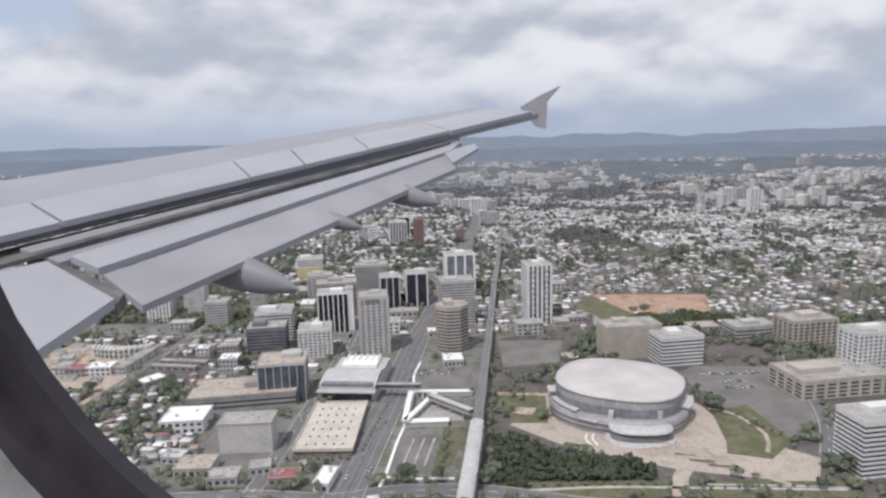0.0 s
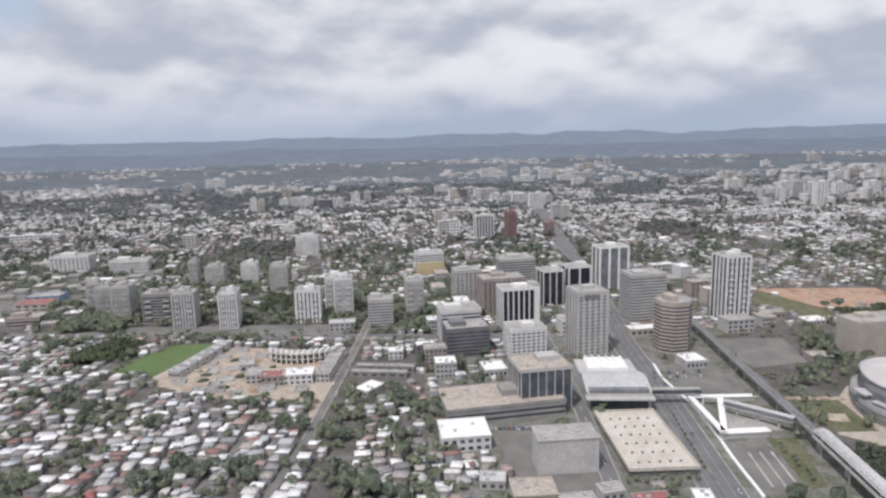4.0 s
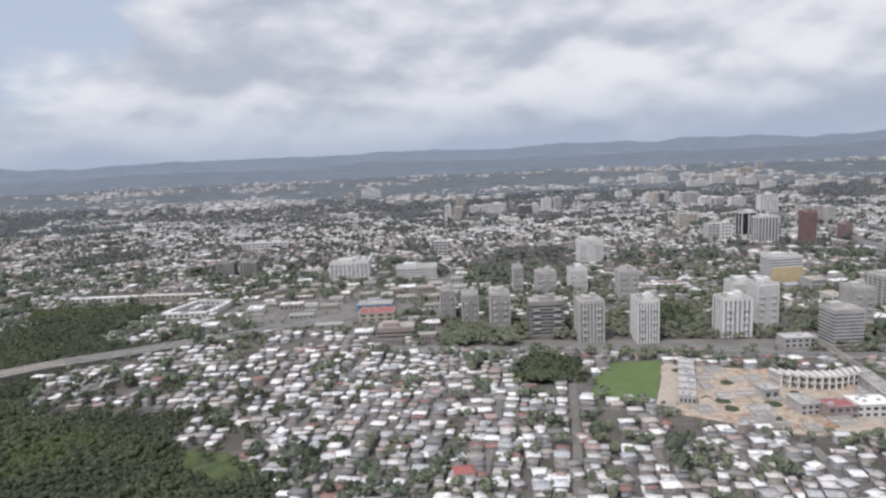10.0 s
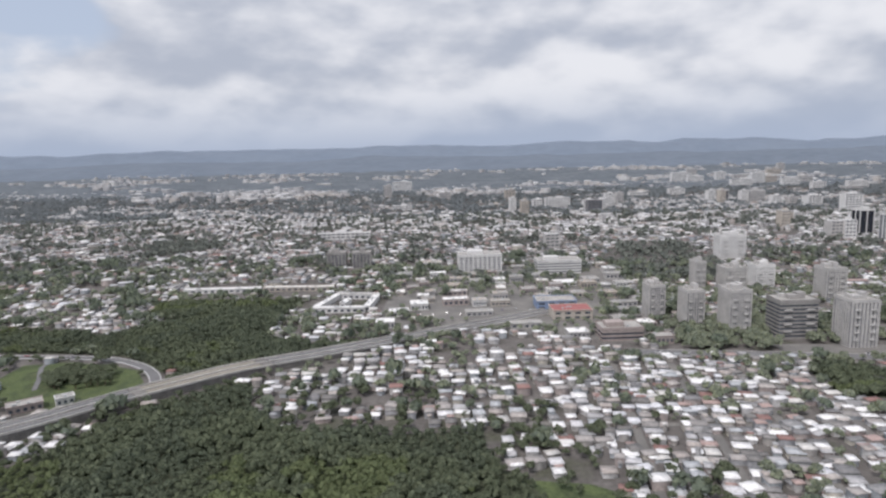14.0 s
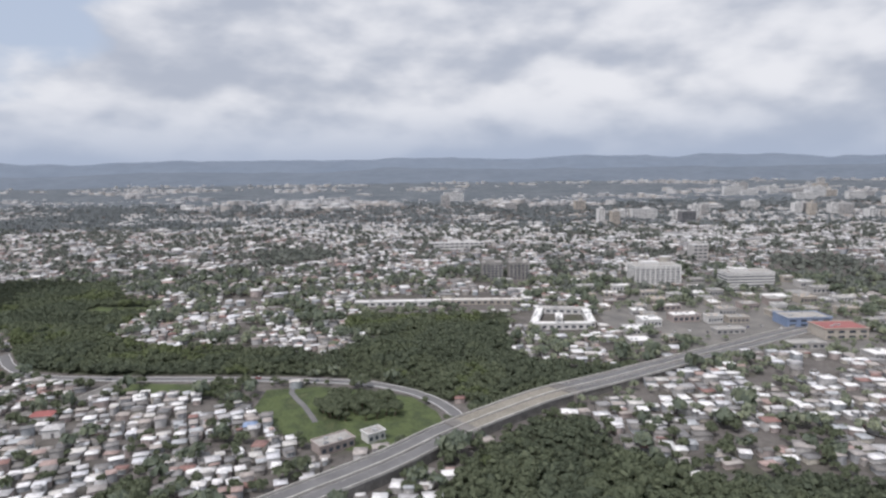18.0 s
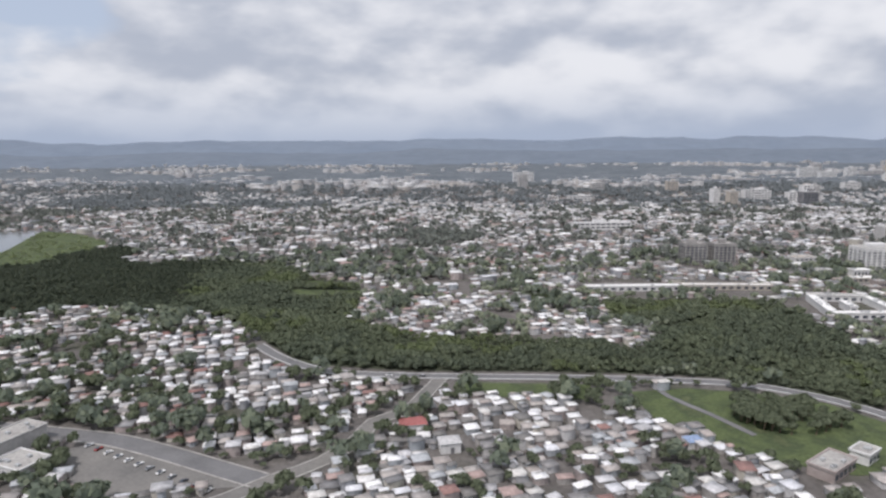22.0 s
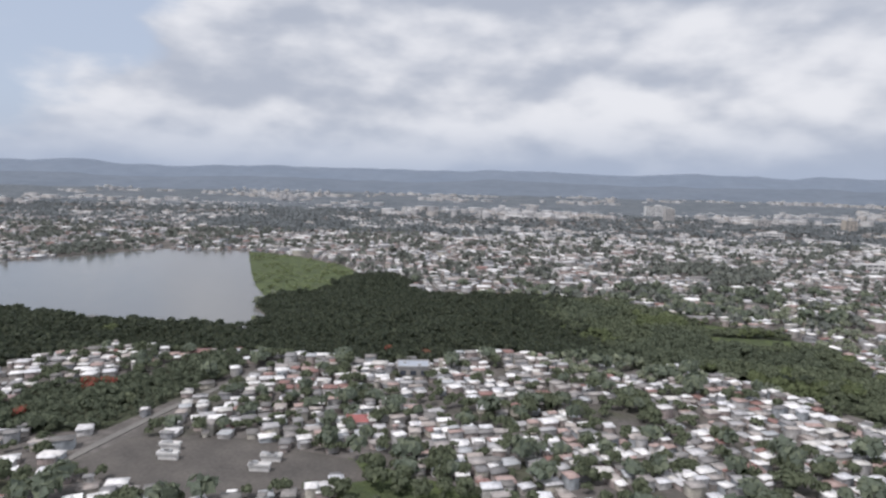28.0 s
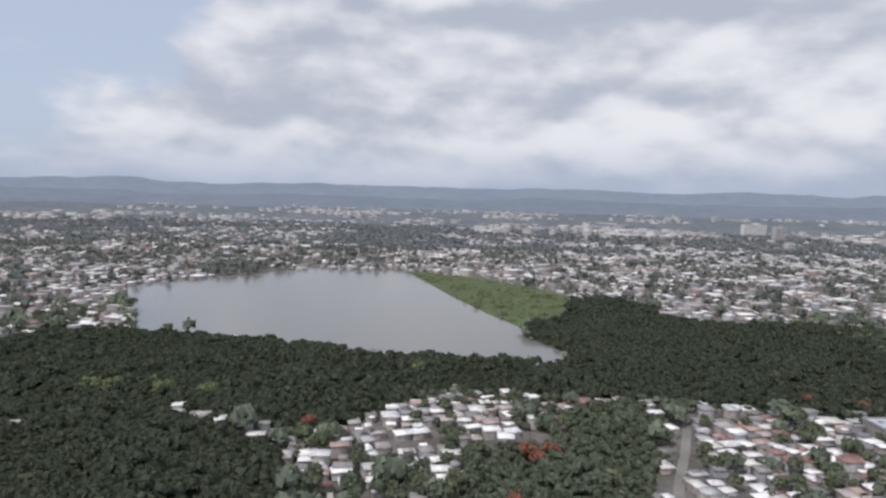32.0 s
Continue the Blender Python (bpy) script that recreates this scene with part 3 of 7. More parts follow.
OPEN = {
    "orange_ground": ("orange", [(120, 526), (213, 516), (198, 465), (138, 464)], "orange dirt sports ground with a grass margin"),
    "building_site": ("sand", [(-285, 370), (-276, 432), (-187, 412), (-188, 336), (-245, 349)], "bare sandy building site with half-built blocks"),
    "arena_plaza": ("tan", [(28, 284), (50, 262), (91, 240), (140, 226), (152, 246), (128, 268), (124, 300), (108, 330), (64, 332), (44, 312)], "tan paved plaza round the arena"),
    "parking_lot_east": ("worn", [(142, 354), (192, 350), (178, 286), (150, 262), (130, 300), (128, 345)], "grey asphalt car park with faded bays"),
    "parking_lot_north": ("worn", [(33, 410), (75, 407), (66, 366), (32, 360)], "empty grey asphalt car park"),
    "parking_lot_station": ("worn", [(-26, 243), (-9, 242), (-5, 276), (-22, 277)], "dark asphalt bus lot with white kerb"),
    "parking_lot_towers": ("worn", [(-17, 327), (12, 325), (14, 365), (-12, 368)], "asphalt car park beside the elevated line"),
    "parking_lot_roadside": ("worn", [(-913, 411), (-897, 417), (-850, 391), (-893, 384)], "grey car park with a row of parked cars"),
    "yard": ("dark_worn", [(-1118, 448), (-1111, 470), (-1078, 473), (-1061, 467), (-1044, 463), (-1038, 452), (-1075, 435), (-1097, 442)], "dark asphalt yard with low sheds"),
    "dirt_lot": ("worn", [(-112, 300), (-76, 296), (-72, 240), (-112, 240)], "dark gravel lot with a dusty corner"),
    "site_forecourt": ("tan", [(-200, 366), (-186, 364), (-186, 346), (-240, 352), (-238, 362)], "pale concrete forecourt"),
    "site_track": ("sand", [(-282, 380), (-265, 370), (-246, 362), (-219, 355), (-199, 347), (-196, 322), (-191, 322), (-190, 349), (-194, 352), (-219, 359), (-246, 366), (-264, 374), (-280, 384)], "pale dusty track round the building site"),
    "sports_court": ("tan", [(-290, 380), (-283, 376), (-266, 428), (-271, 437)], "pale concrete strip beside the playing field"),
    "mall_lot": ("worn", [(-530, 540), (-455, 520), (-440, 590), (-560, 600)], "wide asphalt car park in front of stores"),
    "condo_lot": ("worn", [(-345, 455), (-190, 447), (-190, 470), (-345, 480)], "asphalt forecourt of the apartment towers"),
}
DOWNTOWN = [(-142, 235), (-142, 430), (-125, 590), (70, 640), (95, 560), (95, 440), (30, 412), (12, 235)]
CAMPUS = [(90, 180), (12, 180), (12, 420), (95, 440), (330, 470), (420, 300), (330, 150)]
CONDOS = [(-392, 470), (-385, 530), (-130, 530), (-130, 445), (-190, 447), (-345, 457)]
STORES = [(-560, 520), (-470, 505), (-400, 480), (-390, 560), (-380, 700), (-560, 730)]
AVENUE = [(-66, 90), (-52, 160), (-42, 225), (-36, 272), (-29, 331), (-22, 407), (-12, 473), (2, 586), (34, 860), (60, 1100)]
STREET_WEST = [(-78, 230), (-72, 300), (-68, 372), (-66, 430), (-60, 520)]
CROSS = [(-130, 226), (-80, 228), (-46, 224), (-20, 229), (14, 227), (60, 215), (140, 207), (260, 198)]
EAST_DRIVE = [(152, 240), (176, 285), (196, 350), (215, 400), (230, 470)]
MOTORWAY = [(-800, 262), (-735, 326), (-700, 358), (-672, 384), (-652, 407), (-630, 428), (-609, 446), (-584, 463), (-560, 480), (-530, 501), (-485, 532), (-430, 566)]
LEVEE = [(-648, 427), (-655, 441), (-668, 455), (-688, 466), (-712, 470), (-740, 472), (-775, 473), (-815, 474), (-846, 478), (-868, 492), (-886, 512)]
SPUR = [(-722, 469), (-720, 455), (-711, 440), (-703, 424)]
BEND = [(-905, 352), (-862, 378), (-845, 394), (-833, 405), (-825, 420), (-822, 432), (-812, 441), (-806, 458), (-801, 474)]
BEND_ROAD = [(-960, 428), (-914, 420), (-892, 414), (-848, 394)]
SITE_ROAD = [(-193, 300), (-191, 326), (-186, 380), (-181, 440), (-178, 480)]
CONDO_ROAD = [(-420, 470), (-345, 462), (-270, 452), (-181, 440), (-120, 432), (-66, 428)]
LAST_ROAD = [(-1122, 440), (-1112, 490), (-1103, 520), (-1096, 545)]
FIRST_GRID = [[(x0, 180), (x0 + 20, 320), (x0 + 34, 452) if x0 < -330 else (x0 + 22, 338)] for x0 in (-468, -440, -413, -385, -352, -323, -294, -266, -238, -211)]
GRID_CROSS = [[(-490, 385), (-400, 381), (-328, 378), (-290, 372)], [(-465, 300), (-380, 296), (-200, 285), (-150, 280)]]
ROADS = [AVENUE, CROSS, MOTORWAY, LEVEE, BEND, BEND_ROAD, SITE_ROAD, CONDO_ROAD, LAST_ROAD, STREET_WEST]


def near_line(pts, x, y, dist):
    x, y = np.asarray(x, float), np.asarray(y, float)
    hit = np.zeros(x.shape, bool)
    for (x0, y0), (x1, y1) in zip(pts, pts[1:]):
        L = (x1 - x0) ** 2 + (y1 - y0) ** 2
        t = np.clip(((x - x0) * (x1 - x0) + (y - y0) * (y1 - y0)) / L, 0, 1)
        hit |= (x - x0 - t * (x1 - x0)) ** 2 + (y - y0 - t * (y1 - y0)) ** 2 < dist * dist
    return hit


# ---- ground, hills, water ----
gx, gy = np.linspace(-5200, 4200, 48), np.linspace(-600, 5200, 30)
V, Q = [], []
for j in gy:
    for i in gx:
        V.append((i, j, 0.0))
for b in range(29):
    for a in range(47):
        Q.append((b * 48 + a, b * 48 + a + 1, b * 48 + a + 49, b * 48 + a + 48))
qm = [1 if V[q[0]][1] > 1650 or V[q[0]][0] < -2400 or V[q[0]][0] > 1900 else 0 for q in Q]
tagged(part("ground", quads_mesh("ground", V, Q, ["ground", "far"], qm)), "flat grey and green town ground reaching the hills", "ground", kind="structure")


def hills(name, y0, depth, top, rough, seed, material, label):
    """A long wooded ridge across the distance."""
    nx, ny = 220, 9
    v, q = [], []
    for b in range(ny):
        for a in range(nx):
            x = -5400 + 9800 * a / (nx - 1)
            s = b / (ny - 1)
            bow = -((x + 500) / 5000) ** 2 * 1500
            h = top * (0.62 + 0.38 * math.sin(math.pi * min(1, s * 1.25) * 0.5)) * math.sin(math.pi * 0.5 * min(1, s * 1.6))
            wob = noise.noise((x / 620, seed, s)) * rough + noise.noise((x / 190, seed + 9, s * 2)) * rough * 0.45 + noise.noise((x / 60, seed + 4, s * 4)) * rough * 0.14
            v.append((x, y0 + bow + depth * s, -2 + max(0, h + wob * s)))
    for b in range(ny - 1):
        for a in range(nx - 1):
            q.append((b * nx + a, b * nx + a + 1, b * nx + nx + a + 1, b * nx + nx + a))
    tagged(part(name, quads_mesh(name, v, q, [material], [0] * len(q))), label, "hills", kind="structure").data.polygons.foreach_set("use_smooth", np.ones(len(q), dtype=bool))


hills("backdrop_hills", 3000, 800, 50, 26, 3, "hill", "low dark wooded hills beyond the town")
hills("backdrop_ridge", 3650, 600, 112, 34, 21, "ridge", "distant ridge on the horizon, haze painted blue-grey")


def canopy_sheet():
    """The closed, gently lumpy woodland canopy of the distance."""
    nx, ny = 400, 130
    v, q = [], []
    for b in range(ny):
        for a in range(nx):
            x, y = -3400 + 5900 * a / (nx - 1), 1620 + 1500 * b / (ny - 1)
            h = 2.2 + 2.6 * noise.noise((x / 60, y / 60, 0.4)) + 2.2 * noise.noise((x / 21, y / 21, 3.1)) + 4.0 * noise.noise((x / 300, y / 260, 7.0))
            v.append((x, y, max(-0.5, h) - (3 if b == 0 else 0)))
    for b in range(ny - 1):
        for a in range(nx - 1):
            q.append((b * nx + a, b * nx + a + 1, b * nx + nx + a + 1, b * nx + nx + a))
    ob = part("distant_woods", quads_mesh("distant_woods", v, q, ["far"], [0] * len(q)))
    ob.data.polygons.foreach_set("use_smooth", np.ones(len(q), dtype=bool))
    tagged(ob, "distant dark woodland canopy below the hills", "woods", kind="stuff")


canopy_sheet()


def sheet(name, poly, z, material, label, category, drop=0.3):
    me = prism(name, poly if sum((b[0] - a[0]) * (b[1] + a[1]) for a, b in zip(poly, poly[1:] + poly[:1])) < 0 else poly[::-1], z - drop, z)
    return tagged(part(name, me, material), label, category, kind="structure")


sheet("water", LAGOON, 0.10, "water", "still grey lagoon reflecting a cloudy sky", "water")
for k, p in enumerate(WOODS):
    sheet("forest_floor", p, 0.06 + 0.004 * k, "floor", "dark leafy woodland floor", "ground")
for k, (n, p) in enumerate(GRASS.items()):
    sheet("grass_" + n, p, 0.13 + 0.004 * k, "lawn" if n == "field" else "dry" if n.startswith("arena") or n in ("ball_field", "bus_lawn", "street_verge", "street_verge_east") else "meadow", "green grass " + n.replace("_", " "), "grass")
for k, (n, (mt, p, lab)) in enumerate(OPEN.items()):
    sheet(n, p, 0.12 + 0.004 * k, mt, lab, "pavement")
sheet("commercial_ground", DOWNTOWN, 0.05, "lot_mix", "grey built-up ground between office towers", "pavement")
sheet("store_ground", STORES, 0.055, "worn", "grey asphalt ground round big stores", "pavement")


def road(name, pts, w, label, z=0.25, marks="dash", kerb=True):
    line = smooth_line(pts)
    ob = tagged(part(name, ribbon_mesh(name, line, w, z, 0.3), "worn" if name in ("street_grid", "site_road", "bend_road", "last_road") else "asphalt"), label, "road", kind="structure")
    if kerb:
        for s in (-1, 1):
            part("kerb", ribbon_mesh("kerb", line, 0.5, z + 0.1, 0.4, s * (w / 2 + 0.25)), "roof_pale" if name == "levee_road" else "roof_grey", ob)
    if marks == "dash":
        vv, ff = [], []
        for i in range(0, len(line) - 1, 2):
            a, b = line[i], line[i] + (line[i + 1] - line[i]) * 0.6
            s = (b - a).normalized()
            s = Vector((s.y, -s.x, 0)) * 0.12
            k = len(vv)
            vv += [(*(p.xy), z + 0.02) for p in (a - s, a + s, b + s, b - s)]
            ff.append([k, k + 1, k + 2, k + 3])
        part("lane_dashes", mesh_of("lane_dashes", vv, ff), "paint", ob)
    elif marks == "multi":
        for o in (-w * 0.25, w * 0.25):
            part("lane_line", ribbon_mesh("lane_line", line, 0.14, z + 0.025, 0.02, o), "concrete", ob)
        part("median", ribbon_mesh("median", line, 1.2, z + 0.25, 0.3), "dark_concrete", ob)
    return ob


road("avenue", AVENUE, 15, "wide asphalt avenue with a raised median", marks="multi")
road("street_cross", CROSS, 8, "asphalt cross street with kerbs", 0.24)
road("street_west", STREET_WEST, 6, "narrow asphalt street between office blocks", 0.235)
road("east_drive", EAST_DRIVE, 6, "asphalt drive along a car park", 0.235)
road("levee_road", LEVEE, 4.4, "curving asphalt levee road with pale kerbs", 0.45, marks="")
road("spur_road", SPUR, 2.2, "narrow gravel track through the meadow", 0.28, marks="", kerb=False)
road("bend_road", BEND, 5.0, "curving two-lane street with grey kerbs", 0.24, marks="")
road("bend_road_west", BEND_ROAD, 7.0, "asphalt road along a car park", 0.235, marks="")
road("site_road", SITE_ROAD, 3.8, "straight asphalt road beside the building site", 0.24, marks="")
road("condo_road", CONDO_ROAD, 8.0, "asphalt road in front of apartment towers", 0.235)
road("last_road", LAST_ROAD, 2.6, "narrow street between houses and trees", 0.24, marks="", kerb=False)
for k, g in enumerate(FIRST_GRID):
    road("street_grid", g, 3.4, "narrow residential street", 0.20 + 0.002 * k, marks="", kerb=False)
for g in GRID_CROSS:
    road("street_grid", g, 3.2, "narrow residential cross street", 0.19, marks="", kerb=False)


# ---- motorway on its embankment, and the bridge ----
def motorway():
    line = smooth_line(MOTORWAY)
    n = len(line)
    z = [0.4 + 3.4 * min(1, max(0, 1.35 - abs(i / (n - 1) - 0.42) * 3.2)) for i in range(n)]
    ob = tagged(part("motorway", ribbon_mesh("motorway", line, 12.8, z, 0.5), "asphalt"), "raised dual carriageway motorway with concrete parapets", "road", kind="structure")
    part("embankment", ribbon_mesh("embankment", line, 12.4, [h - 0.5 for h in z], 3.6), "dark_concrete", ob, "stained concrete retaining wall")
    for s in (-6.3, 6.3):
        part("parapet", ribbon_mesh("parapet", line, 0.45, [h + 0.75 for h in z], 0.9, s), "concrete", ob)
    part("median_barrier", ribbon_mesh("median_barrier", line, 0.6, [h + 0.7 for h in z], 0.8), "concrete", ob)
    for o in (-5.5, -1.0, 1.0, 5.5):
        part("lane_line", ribbon_mesh("lane_line", line, 0.15, [h + 0.03 for h in z], 0.02, o), "concrete", ob)
    mid = [i for i, p in enumerate(line) if -652 < p.x < -600]
    part("bridge_deck", ribbon_mesh("bridge_deck", [line[i] for i in mid], 12.5, [z[i] + 0.05 for i in mid], 0.3), "bridge", ob, "worn pale bridge deck")
    for i in (mid[0], mid[-1]):
        p = line[i]
        part("abutment", block("abutment", 5, 15, 0, z[i] + 0.4), "dark_concrete", ob, "dark concrete abutment", pose(p.x, p.y, 0, 0, 0, 45))


motorway()


# ---- elevated railway ----
def railway():
    pts = [(-12, 120), (-2, 165), (5, 215), (12, 272), (20, 345), (27, 408), (36, 496), (52, 640), (80, 900)]
    line = smooth_line(pts)
    ob = tagged(part("elevated_railway", ribbon_mesh("elevated_railway", line, 4.4, 6.0, 0.9), "dark_concrete"), "elevated grey railway viaduct with two tracks", "railway", kind="structure")
    for o in (-1.05, 1.05):
        part("track_bed", ribbon_mesh("track_bed", line, 1.9, 6.12, 0.15, o), "facade_dark", ob, "dark track bed")
        for r in (-0.4, 0.4):
            part("rail", ribbon_mesh("rail", line, 0.12, 6.28, 0.15, o + r), "steel", ob)
    for o in (-2.1, 2.1):
        part("parapet", ribbon_mesh("parapet", line, 0.25, 6.5, 0.6, o), "facade_mid", ob)
    pier = block("pier", 1.3, 1.3, 0, 5.2)
    for i in range(0, len(line), 3):
        part("pier", pier, "concrete", ob, "", Matrix.Translation(line[i]))
    st = [p for p in line if 205 < p.y < 276]
    stn = tagged(new("railway_station"), "long white vaulted station roof over the tracks", "station")
    for a in range(7):
        o = -2.6 + 5.2 * a / 6
        h = 8.6 + 0.9 * math.sin(math.pi * a / 6)
        part("roof_panel", ribbon_mesh("roof_panel", st, 1.05 if abs(o) < 2.5 else 0.7, h, 0.25, o), "roof_pale", stn)
    for s in (-3.1, 3.1):
        part("platform", ribbon_mesh("platform", st, 1.4, 6.4, 0.6, s * 0.82), "concrete", stn)
        for p in st[::3]:
            part("column", block("column", 0.4, 0.4, 0, 8.6), "steel", stn, "", pose(p.x + s, p.y, 0))


railway()


# ---- towers ----
def ring_of(w, d, shape):
    if shape == "octagon":
        return [(w / 2 * math.cos(radians(22.5 + 45 * k)), d / 2 * math.sin(radians(22.5 + 45 * k))) for k in range(8)]
    return rect(w, d)


def grow(ring, e):
    return [(x + math.copysign(e, x), y + math.copysign(e, y)) for x, y in ring]


def tower(name, x, y, w, d, h, label, wall="facade_white", glass="glass", style="grid", turn=8.0, shape="box", floor=1.95, bays=6, roof="roof_grey", category="tower", group="", solid=0.27):
    """An office or apartment tower: glazed core, a spandrel for each floor, piers, parapet and roof plant. (x, y) is the middle of its front."""
    ring = ring_of(w, d, shape)
    root = tagged(new(name), label, category, group)
    a = radians(turn)
    root.matrix_basis = pose(x - math.sin(a) * d / 2, y + math.cos(a) * d / 2, 0, 0, 0, turn)
    part("core", prism("core", ring, 0, h - 0.4), glass, root, "tinted glazing")
    n = max(2, int(h / floor))
    step = h / n
    if style != "fins":
        sp = ring_band("spandrel", grow(ring, 0.28), grow(ring, -0.2), 0, step * (0.52 if style == "bands" else 0.42))
        for k in range(n):
            part("spandrel", sp, wall, root, "", Matrix.Translation((0, 0, k * step)))
    if style != "bands":
        fin = block("pier", solid * w / bays, 0.5, 0, h)
        for side in (-1, 1):
            for k in range(bays + 1):
                part("pier", fin, wall, root, "", pose(-w / 2 + w * k / bays, side * (d / 2 + 0.22), 0))
            m = max(2, int(bays * d / w))
            for k in range(1, m):
                part("pier", fin, wall, root, "", pose(side * (w / 2 + 0.22), -d / 2 + d * k / m, 0, 0, 0, 90))
    part("parapet", ring_band("parapet", grow(ring, 0.45), grow(ring, -0.35), h - 0.9, h + 0.7), wall, root)
    top = part("roof", prism("roof", grow(ring, -0.3), h - 0.5, h + 0.05), roof, root, "flat roof")
    rng = random.Random(int(x * 7 + y * 13))
    pw, pd = w * rng.uniform(0.25, 0.45), d * rng.uniform(0.3, 0.5)
    part("plant_room", block("plant_room", pw, pd, h, h + rng.uniform(1.8, 3.2), rng.uniform(-0.2, 0.2) * w, rng.uniform(-0.1, 0.2) * d), wall, top, "rooftop plant room")
    for k in range(rng.randint(2, 4)):
        part("roof_unit", block("roof_unit", 1.4, 1.1, h, h + 0.9, rng.uniform(-0.38, 0.38) * w, rng.uniform(-0.38, 0.38) * d), "steel", top)
    return root


